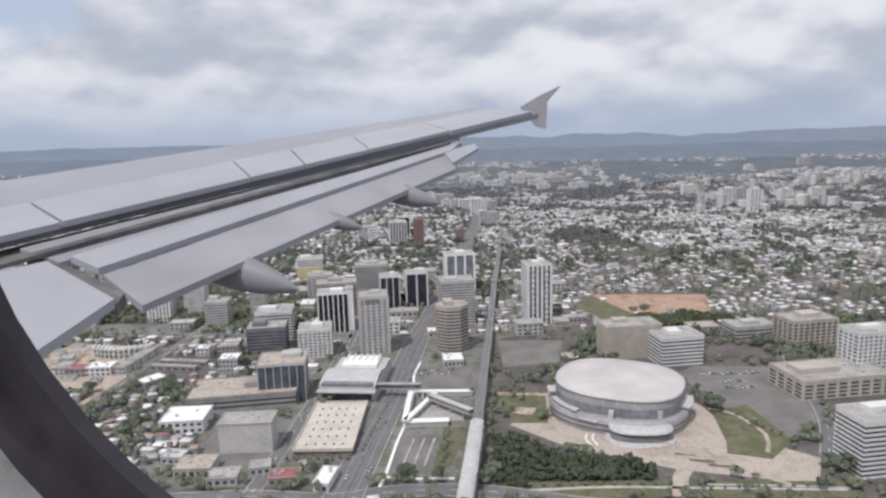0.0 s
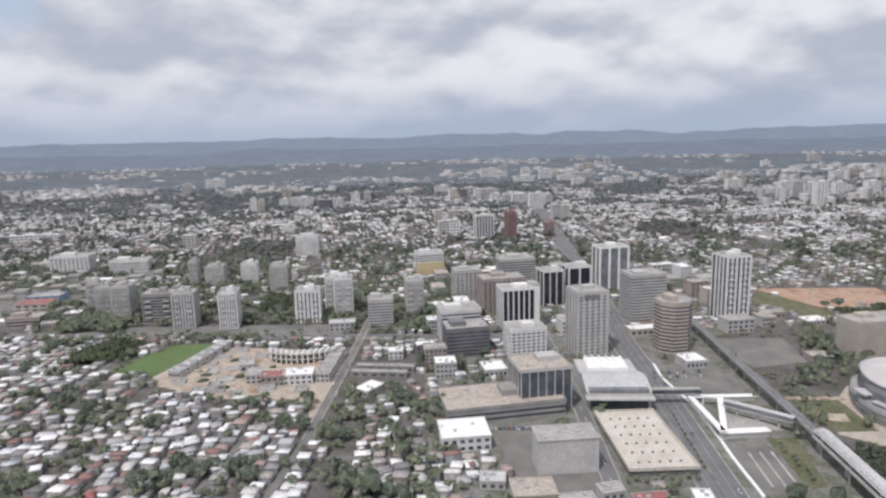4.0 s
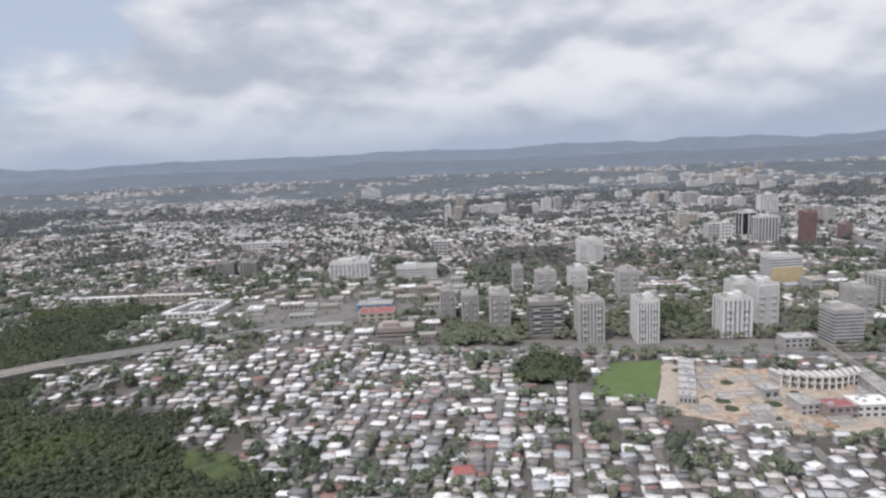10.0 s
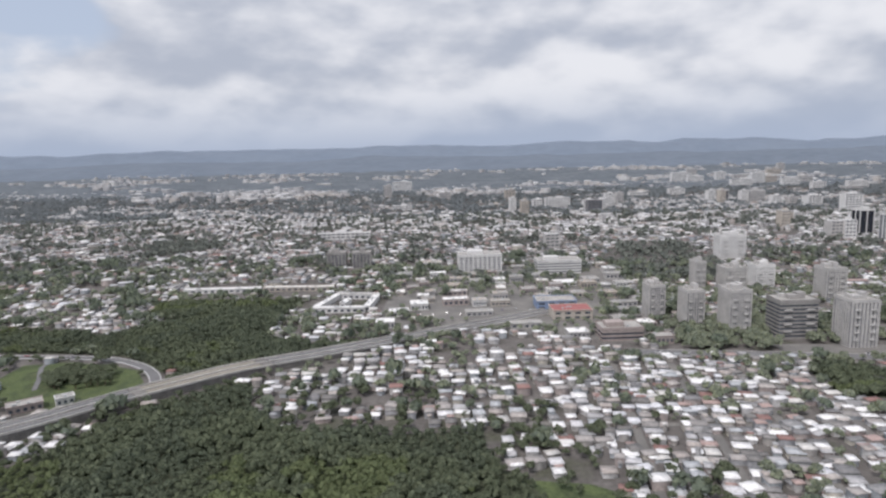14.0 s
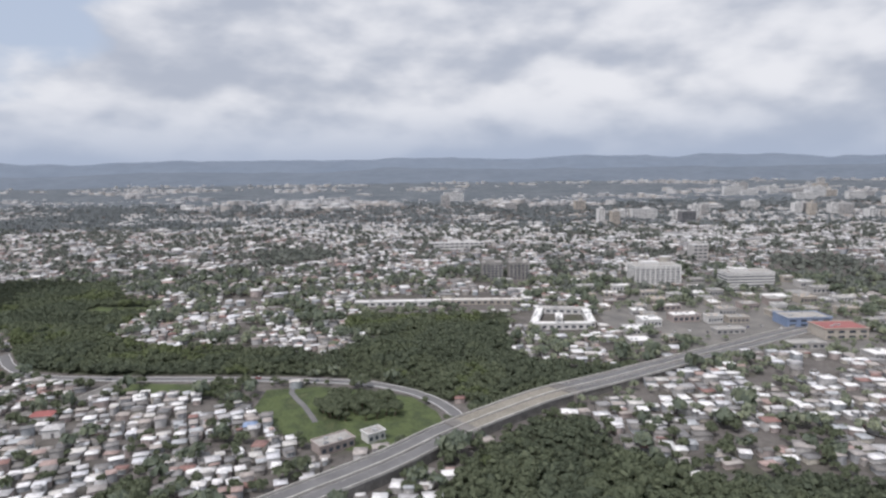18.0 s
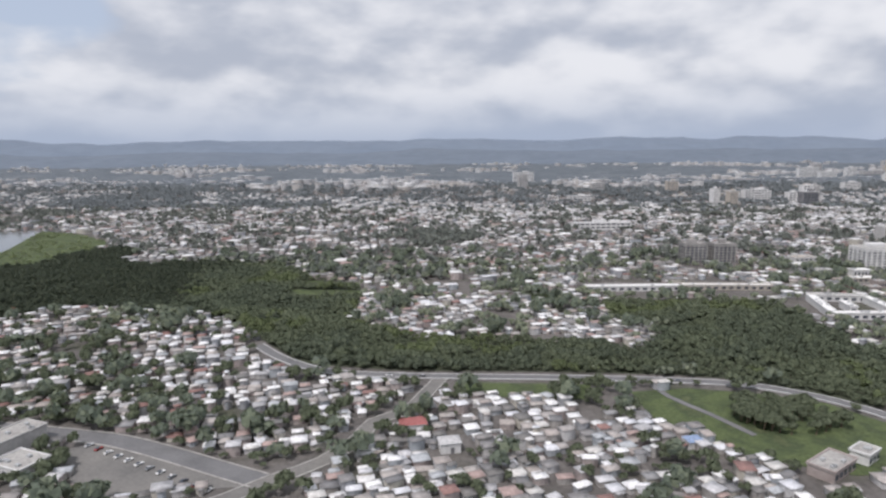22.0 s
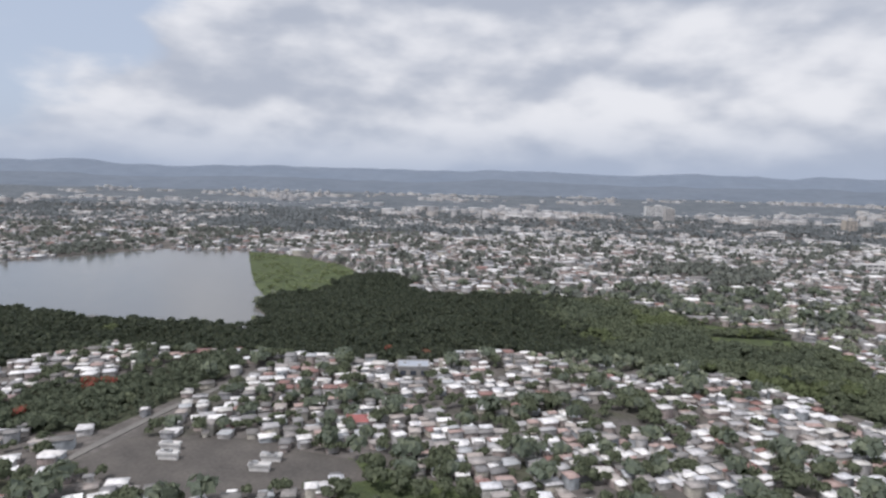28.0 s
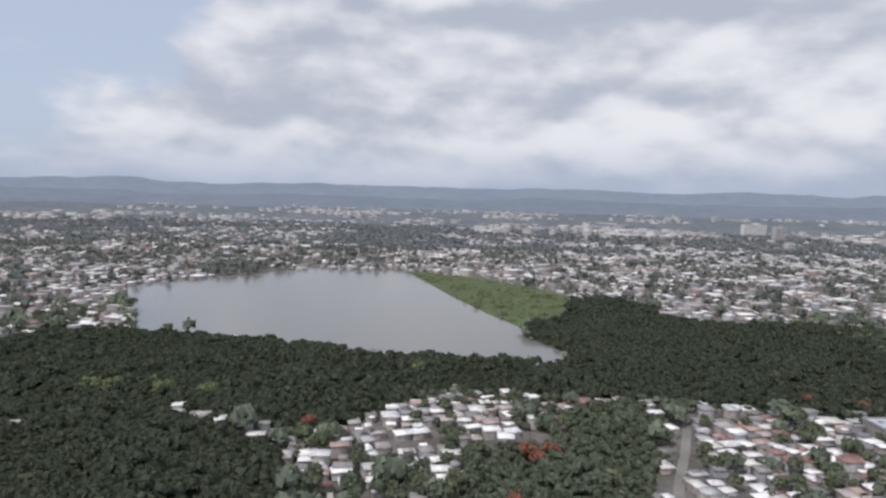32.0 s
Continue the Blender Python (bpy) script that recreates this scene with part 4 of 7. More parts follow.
TOWERS = [
    ("apartment_tower", 66, 446, 16.5, 16, 43, "tall white apartment tower with dark vertical recesses", "facade_white", "glass", "fins", "box", 5),
    ("round_office_tower", 4, 386, 21, 20, 29.5, "octagonal tan office tower with banded floors", "facade_rose", "glass", "bands", "octagon", 6),
    ("office_tower", -46, 390, 17.5, 17, 37, "tall grey office tower with a recessed dark crown", "facade_grey", "grey_glass", "grid", "box", 5),
    ("striped_office_tower", -80, 439, 21, 15, 28, "black glass tower with white vertical fins", "white", "black_glass", "fins", "box", 6),
    ("slab_tower", 12, 537, 24, 14, 35, "grey slab tower framed by white side fins", "white", "grey_glass", "fins", "box", 3),
    ("office_block", 8, 449, 24, 18, 32, "pale grey office block with fine window rows", "facade_grey", "grey_glass", "bands", "box", 6),
    ("dark_tower", -45, 498, 15, 14, 26, "dark glass tower with a white roof edge", "facade_white", "black_glass", "fins", "box", 3),
    ("dark_tower", -24, 504, 17, 14, 27, "dark glass tower with a white roof edge", "facade_white", "black_glass", "fins", "box", 2),
    ("office_block", -84, 478, 30, 18, 26, "brown office block with vertical piers", "facade_pink", "glass", "grid", "box", 9),
    ("office_block", -64, 541, 28, 16, 27, "grey-tan slab behind other offices", "facade_grey", "glass", "bands", "box", 7),
    ("office_block", -83, 386, 20, 16, 18, "white twelve-window office block", "facade_white", "grey_glass", "grid", "box", 7),
    ("office_block", -116, 395, 24, 18, 17, "dark grey glazed office block", "facade_dark", "glass", "bands", "box", 6),
    ("office_block", -118, 422, 24, 18, 20, "office block with a white top", "facade_white", "glass", "bands", "box", 6),
    ("condo_tower", -205, 505, 17, 14, 24, "white apartment tower with dark window strips", "facade_white", "glass", "fins", "box", 9),
    ("condo_tower", -146, 484, 15, 13, 24, "plain grey apartment tower with balconies", "facade_grey", "grey_glass", "grid", "box", 9),
    ("office_block", -169, 456, 16, 14, 19.5, "pale blue-grey glazed office block", "facade_grey", "grey_glass", "bands", "box", 5),
    ("office_block", -105, 522, 20, 16, 23, "blue-grey apartment block with window grid", "facade_grey", "grey_glass", "grid", "box", 6),
    ("campus_block", 111, 370, 34, 16, 20, "tan civic block with a blank front wall", "facade_tan", "facade_tan", "bands", "box", 6),
    ("campus_block", 135, 356, 25, 18, 17, "pale stepped office block with sunshades", "facade_white", "glass", "bands", "box", 6),
    ("slab_block", 228, 326, 26, 14, 27, "white slab block with regular window rows", "facade_white", "grey_glass", "grid", "box", 9),
    ("slab_block", 171, 231, 27, 15, 23.5, "office slab with white horizontal bands", "facade_white", "glass", "bands", "box", 7),
    ("campus_hall", 200, 306, 50, 26, 10, "low beige hall with dark entrances", "facade_tan", "glass", "grid", "box", 8),
    ("campus_block", 226, 382, 30, 18, 17, "beige columned civic block", "facade_tan", "glass", "grid", "box", 8),
    ("campus_hall", 198, 398, 28, 16, 9, "low grey flat-roofed hall", "facade_grey", "glass", "bands", "box", 6),
    ("condo_tower", -303, 472, 18, 14, 23.5, "pale grey apartment tower with a stepped top", "facade_grey", "grey_glass", "fins", "box", 7),
    ("condo_tower", -272, 468, 15, 14, 24, "white apartment tower with a dark central strip", "facade_white", "glass", "fins", "box", 7),
    ("condo_tower", -327, 489, 27, 14, 20, "wide grey apartment slab with white balconies", "facade_mid", "glass", "bands", "box", 11),
    ("condo_tower", -355, 496, 15, 14, 24, "grey apartment tower with vertical strips", "facade_grey", "glass", "fins", "box", 9),
    ("condo_tower", -374, 511, 13, 12, 21, "grey apartment tower with vertical strips", "facade_grey", "glass", "fins", "box", 7),
    ("condo_tower", -390, 530, 12, 12, 20, "pale apartment tower among trees", "facade_grey", "glass", "fins", "box", 7),
    ("condo_tower", -220, 476, 21, 13, 21.5, "pale lilac-white apartment slab", "facade_white", "grey_glass", "fins", "box", 6),
    ("condo_tower", -197, 491, 16, 13, 26, "white apartment tower with dark strips", "facade_white", "glass", "fins", "box", 9),
    ("office_block", -132, 612, 24, 16, 21, "ochre and white office block", "facade_white", "grey_glass", "bands", "box", 5),
    ("condo_tower", -262, 735, 30, 13, 20, "pale paired apartment slab", "facade_white", "grey_glass", "grid", "box", 12),
    ("condo_tower", -260, 574, 17, 13, 20, "pale apartment tower above low roofs", "facade_grey", "glass", "grid", "box", 7),
    ("condo_tower", -339, 601, 9, 10, 21, "slim grey apartment tower", "facade_grey", "glass", "fins", "box", 6),
    ("condo_tower", -318, 592, 19, 13, 18, "grey apartment block with window grid", "facade_grey", "glass", "grid", "box", 9),
    ("condo_tower", -292, 605, 17, 12, 17, "white apartment block with window grid", "facade_white", "glass", "grid", "box", 9),
    ("brick_tower", -32, 784, 11, 12, 35, "slender red-brown brick office tower", "facade_brick", "glass", "grid", "box", 4),
    ("brick_tower", 19, 811, 10, 10, 17, "dull red tower with a white edge", "facade_brick", "grey_glass", "bands", "box", 4),
    ("office_block", -60, 818, 22, 14, 27, "tall pinkish-white paired office slab", "facade_white", "grey_glass", "fins", "box", 6),
    ("dark_tower", -57, 878, 17, 13, 26, "dark glass tower with a white edge", "facade_white", "black_glass", "fins", "box", 2),
    ("hospital_wing", -427, 676, 36, 16, 11, "long white hospital wing with window rows", "facade_white", "grey_glass", "bands", "box", 8),
    ("hospital_wing", -492, 692, 36, 18, 14, "white hospital block with window rows", "facade_white", "grey_glass", "grid", "box", 9),
    ("apartment_block", -620, 714, 16, 12, 14.5, "grey apartment block standing among roofs", "facade_mid", "glass", "grid", "box", 5),
    ("apartment_block", -598, 716, 16, 12, 14, "grey apartment block standing among roofs", "facade_mid", "glass", "grid", "box", 5),
    ("school_block", -420, 489, 22, 14, 7, "low brown school block with windows", "facade_pink", "glass", "bands", "box", 6),
]
FOOTPRINTS = []
for nm, x, y, w, d, h, lab, wall, gl, st, sh, bays in TOWERS:
    if nm == "condo_tower":
        w, h = w * 0.76, h * 1.04
    built = tower(nm, x, y, w, d, h, lab, wall, gl, st, 8 if x > -150 else 4, sh, floor=2.1 if sh == "octagon" else 1.95, bays=bays, solid={"condo_tower": 0.6, "apartment_tower": 0.5, "office_tower": 0.5, "striped_office_tower": 0.2, "slab_tower": 0.2, "dark_tower": 0.14}.get(nm, 0.27))
    FOOTPRINTS.append((x, y + d / 2, max(w, d) * 0.62 + 2))
    if nm in ("condo_tower", "apartment_tower"):      # balcony slabs, lift tower and cornice
        slab = block("balcony", w * 0.2, 1.2, 0, 0.7)
        for k in range(2, int(h / 1.95) - 1, 2):
            for u in (-0.3, 0.3):
                part("balcony", slab, "facade_grey", built, "", pose(u * w, -d / 2 - 0.5, k * 1.95))
        part("lift_tower", block("lift_tower", w * 0.22, d * 0.35, h, h + 3.4, w * 0.16, 0), wall, built, "rooftop lift tower")
        part("water_tank", block("water_tank", w * 0.16, d * 0.2, h, h + 2.2, -w * 0.25, d * 0.15), "facade_grey", built)
    if nm == "office_tower":
        part("crown", block("crown", w * 0.5, 0.7, h - 3.6, h - 1.4, -w * 0.05, -d / 2 - 0.45), "facade_dark", built, "dark recessed crown")
    if lab.startswith("ochre"):
        part("cladding", block("cladding", w + 1.0, 0.6, 0, h * 0.62, 0, -d / 2 - 0.5), "facade_yellow", built, "ochre front cladding")
FAR_TOWERS = [(-112, 948, 10, 19, "facade_tan"), (57, 953, 11, 22, "facade_grey"), (70, 948, 11, 21, "facade_grey"), (-109, 843, 13, 18, "facade_grey"), (-96, 841, 12, 19, "facade_white"), (-415, 812, 14, 14, "facade_grey"),
              (-283, 1207, 16, 15, "facade_white"), (-302, 1212, 16, 14, "facade_white"), (3, 1213, 16, 15, "facade_white"), (24, 1205, 12, 14, "facade_grey"), (48, 1196, 16, 15, "facade_white"), (37, 1163, 22, 18, "facade_white"),
              (82, 1149, 20, 17, "facade_grey"), (-33, 1351, 26, 16, "facade_grey"), (-351, 1223, 40, 17, "facade_white"), (-384, 1226, 14, 15, "facade_white"), (-300, 1170, 22, 18, "facade_dark"), (-71, 1297, 12, 19, "facade_white"),
              (-50, 1294, 12, 19, "facade_dark"), (-2, 1288, 40, 18, "facade_grey"), (531, 1197, 24, 23, "facade_white"), (567, 1171, 26, 22, "facade_white"), (621, 1169, 22, 22, "facade_white"), (598, 1069, 22, 20, "facade_tan"),
              (661, 1139, 24, 25, "facade_white"), (506, 1328, 30, 20, "facade_white"), (235, 1639, 40, 18, "facade_white"), (320, 1530, 44, 16, "facade_white"), (130, 1650, 50, 17, "facade_white"), (-85, 1440, 30, 14, "facade_white")]
# more of them, in knots: east beyond the arena, on the rise behind the avenue, among the western suburbs (x, y, width, height)
EAST_KNOT = [(492, 1122, 18, 30), (526, 1142, 19, 29), (501, 1035, 19, 36), (550, 1428, 23, 27), (609, 1507, 21, 14), (680, 1591, 19, 12), (858, 1531, 33, 15), (918, 1563, 27, 19),
             (899, 1480, 32, 15), (1223, 2203, 42, 27), (945, 2006, 25, 19), (542, 1374, 20, 24), (754, 1629, 17, 13), (265, 1943, 72, 12), (316, 1945, 54, 10)]
RISE_KNOT = [(233, 1748, 42, 18), (92, 1842, 40, 16), (284, 1486, 42, 8), (58, 1100, 26, 25), (-70, 1251, 9, 23), (200, 1727, 32, 27), (304, 1738, 65, 15), (236, 1524, 28, 16),
             (-87, 995, 14, 13), (253, 1810, 80, 16), (555, 2358, 23, 26), (176, 1894, 24, 23), (417, 2111, 41, 19), (74, 1899, 52, 23), (120, 1950, 25, 30), (-24, 1273, 11, 19)]
WEST_KNOT = [(-416, 1420, 19, 20), (-257, 1261, 15, 20), (-235, 1279, 11, 20), (-166, 1417, 36, 9), (-453, 1259, 20, 6), (-639, 908, 39, 6), (-674, 1563, 17, 25), (-428, 1182, 9, 22),
             (-411, 1163, 11, 20), (-613, 1248, 34, 7), (-545, 1448, 23, 15), (-658, 901, 44, 7), (-146, 1481, 39, 7), (-658, 1733, 46, 23), (-752, 1320, 10, 9)]
FAR_TOWERS += [(*q, ("facade_white", "facade_grey", "facade_white", "facade_tan")[k % 4]) for k, q in enumerate(EAST_KNOT + RISE_KNOT + WEST_KNOT)]


def distant_tower(x, y, w, h, wall):
    """A far block: glazed core, one skin of floor bands and piers, a roof slab with its plant room."""
    word = {"facade_white": "white", "facade_grey": "grey", "facade_dark": "dark", "facade_tan": "cream"}[wall]
    shape = "slab block" if w > 1.6 * h else "tower"
    root = tagged(new("distant_tower"), "distant " + word + " apartment " + shape + " above low roofs", "tower", "distant towers")
    root.matrix_basis = pose(x, y + 6, 0, 0, 0, 6)
    part("core", prism("core", rect(w, 11.4), 0, h - 0.3), "glass" if wall == "facade_dark" else "grey_glass", root, "tinted glazing")
    v, f = [], []

    def box(x0, x1, y0, y1, z0, z1):
        k = len(v)
        v.extend([(x0, y0, z0), (x1, y0, z0), (x1, y1, z0), (x0, y1, z0), (x0, y0, z1), (x1, y0, z1), (x1, y1, z1), (x0, y1, z1)])
        f.extend([[k, k + 1, k + 5, k + 4], [k + 1, k + 2, k + 6, k + 5], [k + 2, k + 3, k + 7, k + 6], [k + 3, k, k + 4, k + 7], [k + 4, k + 5, k + 6, k + 7]])

    n = max(2, int(h / 3.2))
    for k in range(n):
        box(-w / 2 - 0.25, w / 2 + 0.25, -6.0, 6.0, h * k / n, h * (k + 0.5) / n)
    m = max(3, int(w / 5))
    for k in range(m + 1):
        c = -w / 2 + w * k / m
        box(c - 0.55, c + 0.55, -6.2, 6.2, 0, h)
    tagged(part("wall", mesh_of("wall", v, f), wall, root), kind="stuff")
    part("roof", block("roof", w + 0.8, 12.6, h - 0.2, h + 0.5), "roof_pale", root, "flat roof")
    part("plant_room", block("plant_room", w * 0.3, 5, h + 0.5, h + 3.0, w * 0.12, 1), wall, root)
    FOOTPRINTS.append((x, y + 6, w * 0.7))


for q in FAR_TOWERS:
    distant_tower(*q)


side_core = tagged(new("stair_core"), "pale blue-white stair core beside the striped tower", "tower")
side_core.matrix_basis = pose(-69.5, 447, 0, 0, 0, 8)
part("shaft", block("shaft", 5, 12, 0, 30), "white", side_core)
part("shaft_roof", block("shaft_roof", 5.6, 12.6, 30, 30.5), "roof_grey", side_core)


def curved_roof(name, w, d, z, rise, n=10):
    v, f = [], []
    for k in range(n + 1):
        y = -d / 2 + d * k / n
        h = z + rise * math.sin(math.pi * k / n)
        v += [(-w / 2, y, h), (w / 2, y, h), (w / 2, y, h - 0.5), (-w / 2, y, h - 0.5)]
    for k in range(n):
        a, b = 4 * k, 4 * k + 4
        f += [[a, a + 1, b + 1, b], [a + 1, a + 2, b + 2, b + 1], [a + 3, a, b, b + 3], [a + 2, a + 3, b + 3, b + 2]]
    f += [[3, 2, 1, 0], [4 * n, 4 * n + 1, 4 * n + 2, 4 * n + 3]]
    return mesh_of(name, v, f)


# ---- office podium with its glass block, exhibition hall, parking deck ----
podium = tower("podium_block", -106, 310, 54, 26, 7.5, "long grey podium with banded parking floors and a tan roof", "facade_mid", "glass", "bands", 8, bays=9, roof="roof_tan", category="building")
FOOTPRINTS.append((-106, 322, 38))
glass_block = tower("glass_office_block", -87, 318, 24, 20, 20.5, "dark blue glass office block with pale frame", "facade_grey", "glass", "fins", 8, bays=6, category="building", solid=0.1, roof="roof_tan")


def hall():
    root = tagged(new("exhibition_hall"), "white exhibition hall with a curved metal roof", "building")
    root.matrix_basis = pose(-51, 340, 0, 0, 0, -6)
    part("wall", block("wall", 29, 46, 0, 7.5), "facade_grey", root)
    part("entrance_glazing", block("entrance_glazing", 26, 0.5, 0.5, 5.5, 0, -23.2), "glass", root, "dark entrance glazing")
    part("canopy", block("canopy", 31, 5, 5.6, 6.3, 0, -24), "facade_grey", root)
    part("roof", curved_roof("roof", 30, 26, 8.0, 2.6), "roof_pale", root, "curved pale metal roof", pose(0, -9, 0))
    part("upper_roof", block("upper_roof", 20, 16, 7.5, 9.5, 0, 13), "white", root, "flat white roof")
    for k in range(6):
        part("roof_fin", block("roof_fin", 0.5, 9, 9.5, 10.4, -9 + 3.6 * k, 17), "white", root)
    part("glazed_end", block("glazed_end", 27, 3.5, 7.5, 9.4, 0, -21), "grey_glass", root)
    b = tagged(new("footbridge"), "covered grey footbridge over the avenue", "footbridge")
    b.matrix_basis = pose(-28, 320, 0, 0, 0, -4)
    part("deck", block("deck", 26, 2.6, 5.2, 5.7), "concrete", b)
    part("roof", block("roof", 26, 2.9, 7.6, 7.9), "roof_grey", b)
    for s in (-1, 1):
        part("side_glazing", block("side_glazing", 26, 0.15, 5.7, 7.6, 0, s * 1.25), "glass", b)
        part("support", block("support", 0.8, 1.6, 0, 5.2, s * 11), "concrete", b)


hall()


def parking_deck():
    root = tagged(new("parking_deck"), "beige rooftop parking deck with planters and cars", "car park")
    root.matrix_basis = pose(-55, 283, 0, 0, 0, -1)
    part("deck", block("deck", 26, 50, 2.6, 3.2), "deck", root, "beige deck surface")
    part("wall", block("wall", 25, 49, 0, 2.6), "dark_concrete", root)
    part("parapet", ring_band("parapet", rect(26.4, 50.4), rect(25.6, 49.6), 2.6, 4.0), "deck", root)
    planter = prism("planter", ring_of(0.95, 0.95, "octagon"), 3.2, 3.8, 0.1)
    for i in range(5):
        for j in range(6):
            part("planter", planter, "dark_concrete", root, "", pose(-8 + 4 * i, -20 + 7.4 * j, 0))


parking_deck()


# ---- the V-shaped white canopy ----
def vee():
    root = tagged(new("canopy"), "white V-shaped canopy over a plaza entrance", "canopy")
    for a, b, w in (((-21.5, 283), (-20, 320), 2.6), ((-21, 283), (-7, 316), 2.6), ((-20.5, 319.5), (-6, 316), 1.6)):
        line = [Vector((*a, 0)), Vector((*b, 0))]
        part("beam", ribbon_mesh("beam", line, w, 4.6, 0.9), "white", root)
    for x, y in ((-21, 285), (-20, 318), (-8, 315), (-14, 318), (-20.5, 300), (-14, 300)):
        part("post", block("post", 0.6, 0.6, 0, 4.0), "white", root, "", pose(x, y, 0))
    b = tagged(new("footbridge"), "covered grey footbridge leading to the station", "footbridge")
    line = [Vector((-10, 306, 0)), Vector((10, 286, 0))]
    part("deck", ribbon_mesh("deck", line, 2.6, 5.5, 0.5), "concrete", b)
    part("roof", ribbon_mesh("roof", line, 3.0, 7.6, 0.3), "roof_pale", b)
    for o in (-1.2, 1.2):
        part("side_glazing", ribbon_mesh("side_glazing", line, 0.15, 7.3, 1.8, o), "grey_glass", b)
    for x, y in ((-6, 302), (0, 296), (6, 290)):
        part("support", block("support", 0.7, 0.7, 0, 5.0), "concrete", b, "", pose(x, y, 0))
    pad = tagged(new("plaza_wedge"), "wedge-shaped grey plaza roof behind the canopy", "roof")
    part("roof", prism("roof", [(-9, 308), (-18, 288), (7, 288), (4, 294)][::-1], 0.1, 1.3, 0.1), "roof_grey", pad)
    shops = tagged(new("station_shops"), "low row of white station shops", "shops")
    part("wall", block("wall", 20, 3.4, 0, 2.4), "facade_grey", shops, "", pose(-11, 286, 0, 0, 0, 1))
    part("roof", block("roof", 21, 4.2, 2.4, 2.8), "white", shops, "", pose(-11, 286, 0, 0, 0, 1))
    part("wall", block("wall", 24, 2.4, 0, 2.2), "facade_grey", shops, "", pose(0, 321.5, 0, 0, 0, -3))
    part("roof", block("roof", 25, 3.2, 2.2, 2.6), "white", shops, "", pose(0, 321.5, 0, 0, 0, -3))
    for pts, w in (([(-28.5, 232), (-26.8, 241), (-24, 270), (-21, 292), (-19, 326), (-20, 350), (-17, 372)], 1.3), ([(-26.5, 239.5), (-14, 237.5), (1, 237)], 1.2)):
        tagged(part("pavement_edge", ribbon_mesh("pavement_edge", smooth_line(pts), w, 0.5, 0.4), "white"), "white footway edging along the avenue", "pavement", kind="structure")
    for k in range(3):
        tagged(part("bus_island", ribbon_mesh("bus_island", [Vector((-20.5 + 4.6 * k, 247, 0)), Vector((-16.5 + 4.6 * k, 272, 0))], 1.0, 0.45, 0.4), "roof_grey"), "raised concrete island of the bus lot", "pavement", kind="structure")


vee()


# ---- the arena ----
def oval(ax, ay, n=64, power=2.5, skew=0.0):
    out = []
    for k in range(n):
        t = 2 * math.pi * k / n
        c, s = math.cos(t), math.sin(t)
        x, y = ax * math.copysign(abs(c) ** (2 / power), c), ay * math.copysign(abs(s) ** (2 / power), s)
        out.append((x + skew * y, y))
    return out


def loft(name, rings, cap=True):
    """A skin over rings of (points, z)."""
    n = len(rings[0][0])
    v = [(x, y, z) for r, z in rings for x, y in r]
    f = [[k * n + i, k * n + (i + 1) % n, (k + 1) * n + (i + 1) % n, (k + 1) * n + i] for k in range(len(rings) - 1) for i in range(n)]
    if cap:
        f.append([(len(rings) - 1) * n + i for i in range(n)])
    return mesh_of(name, v, f, smooth=True)


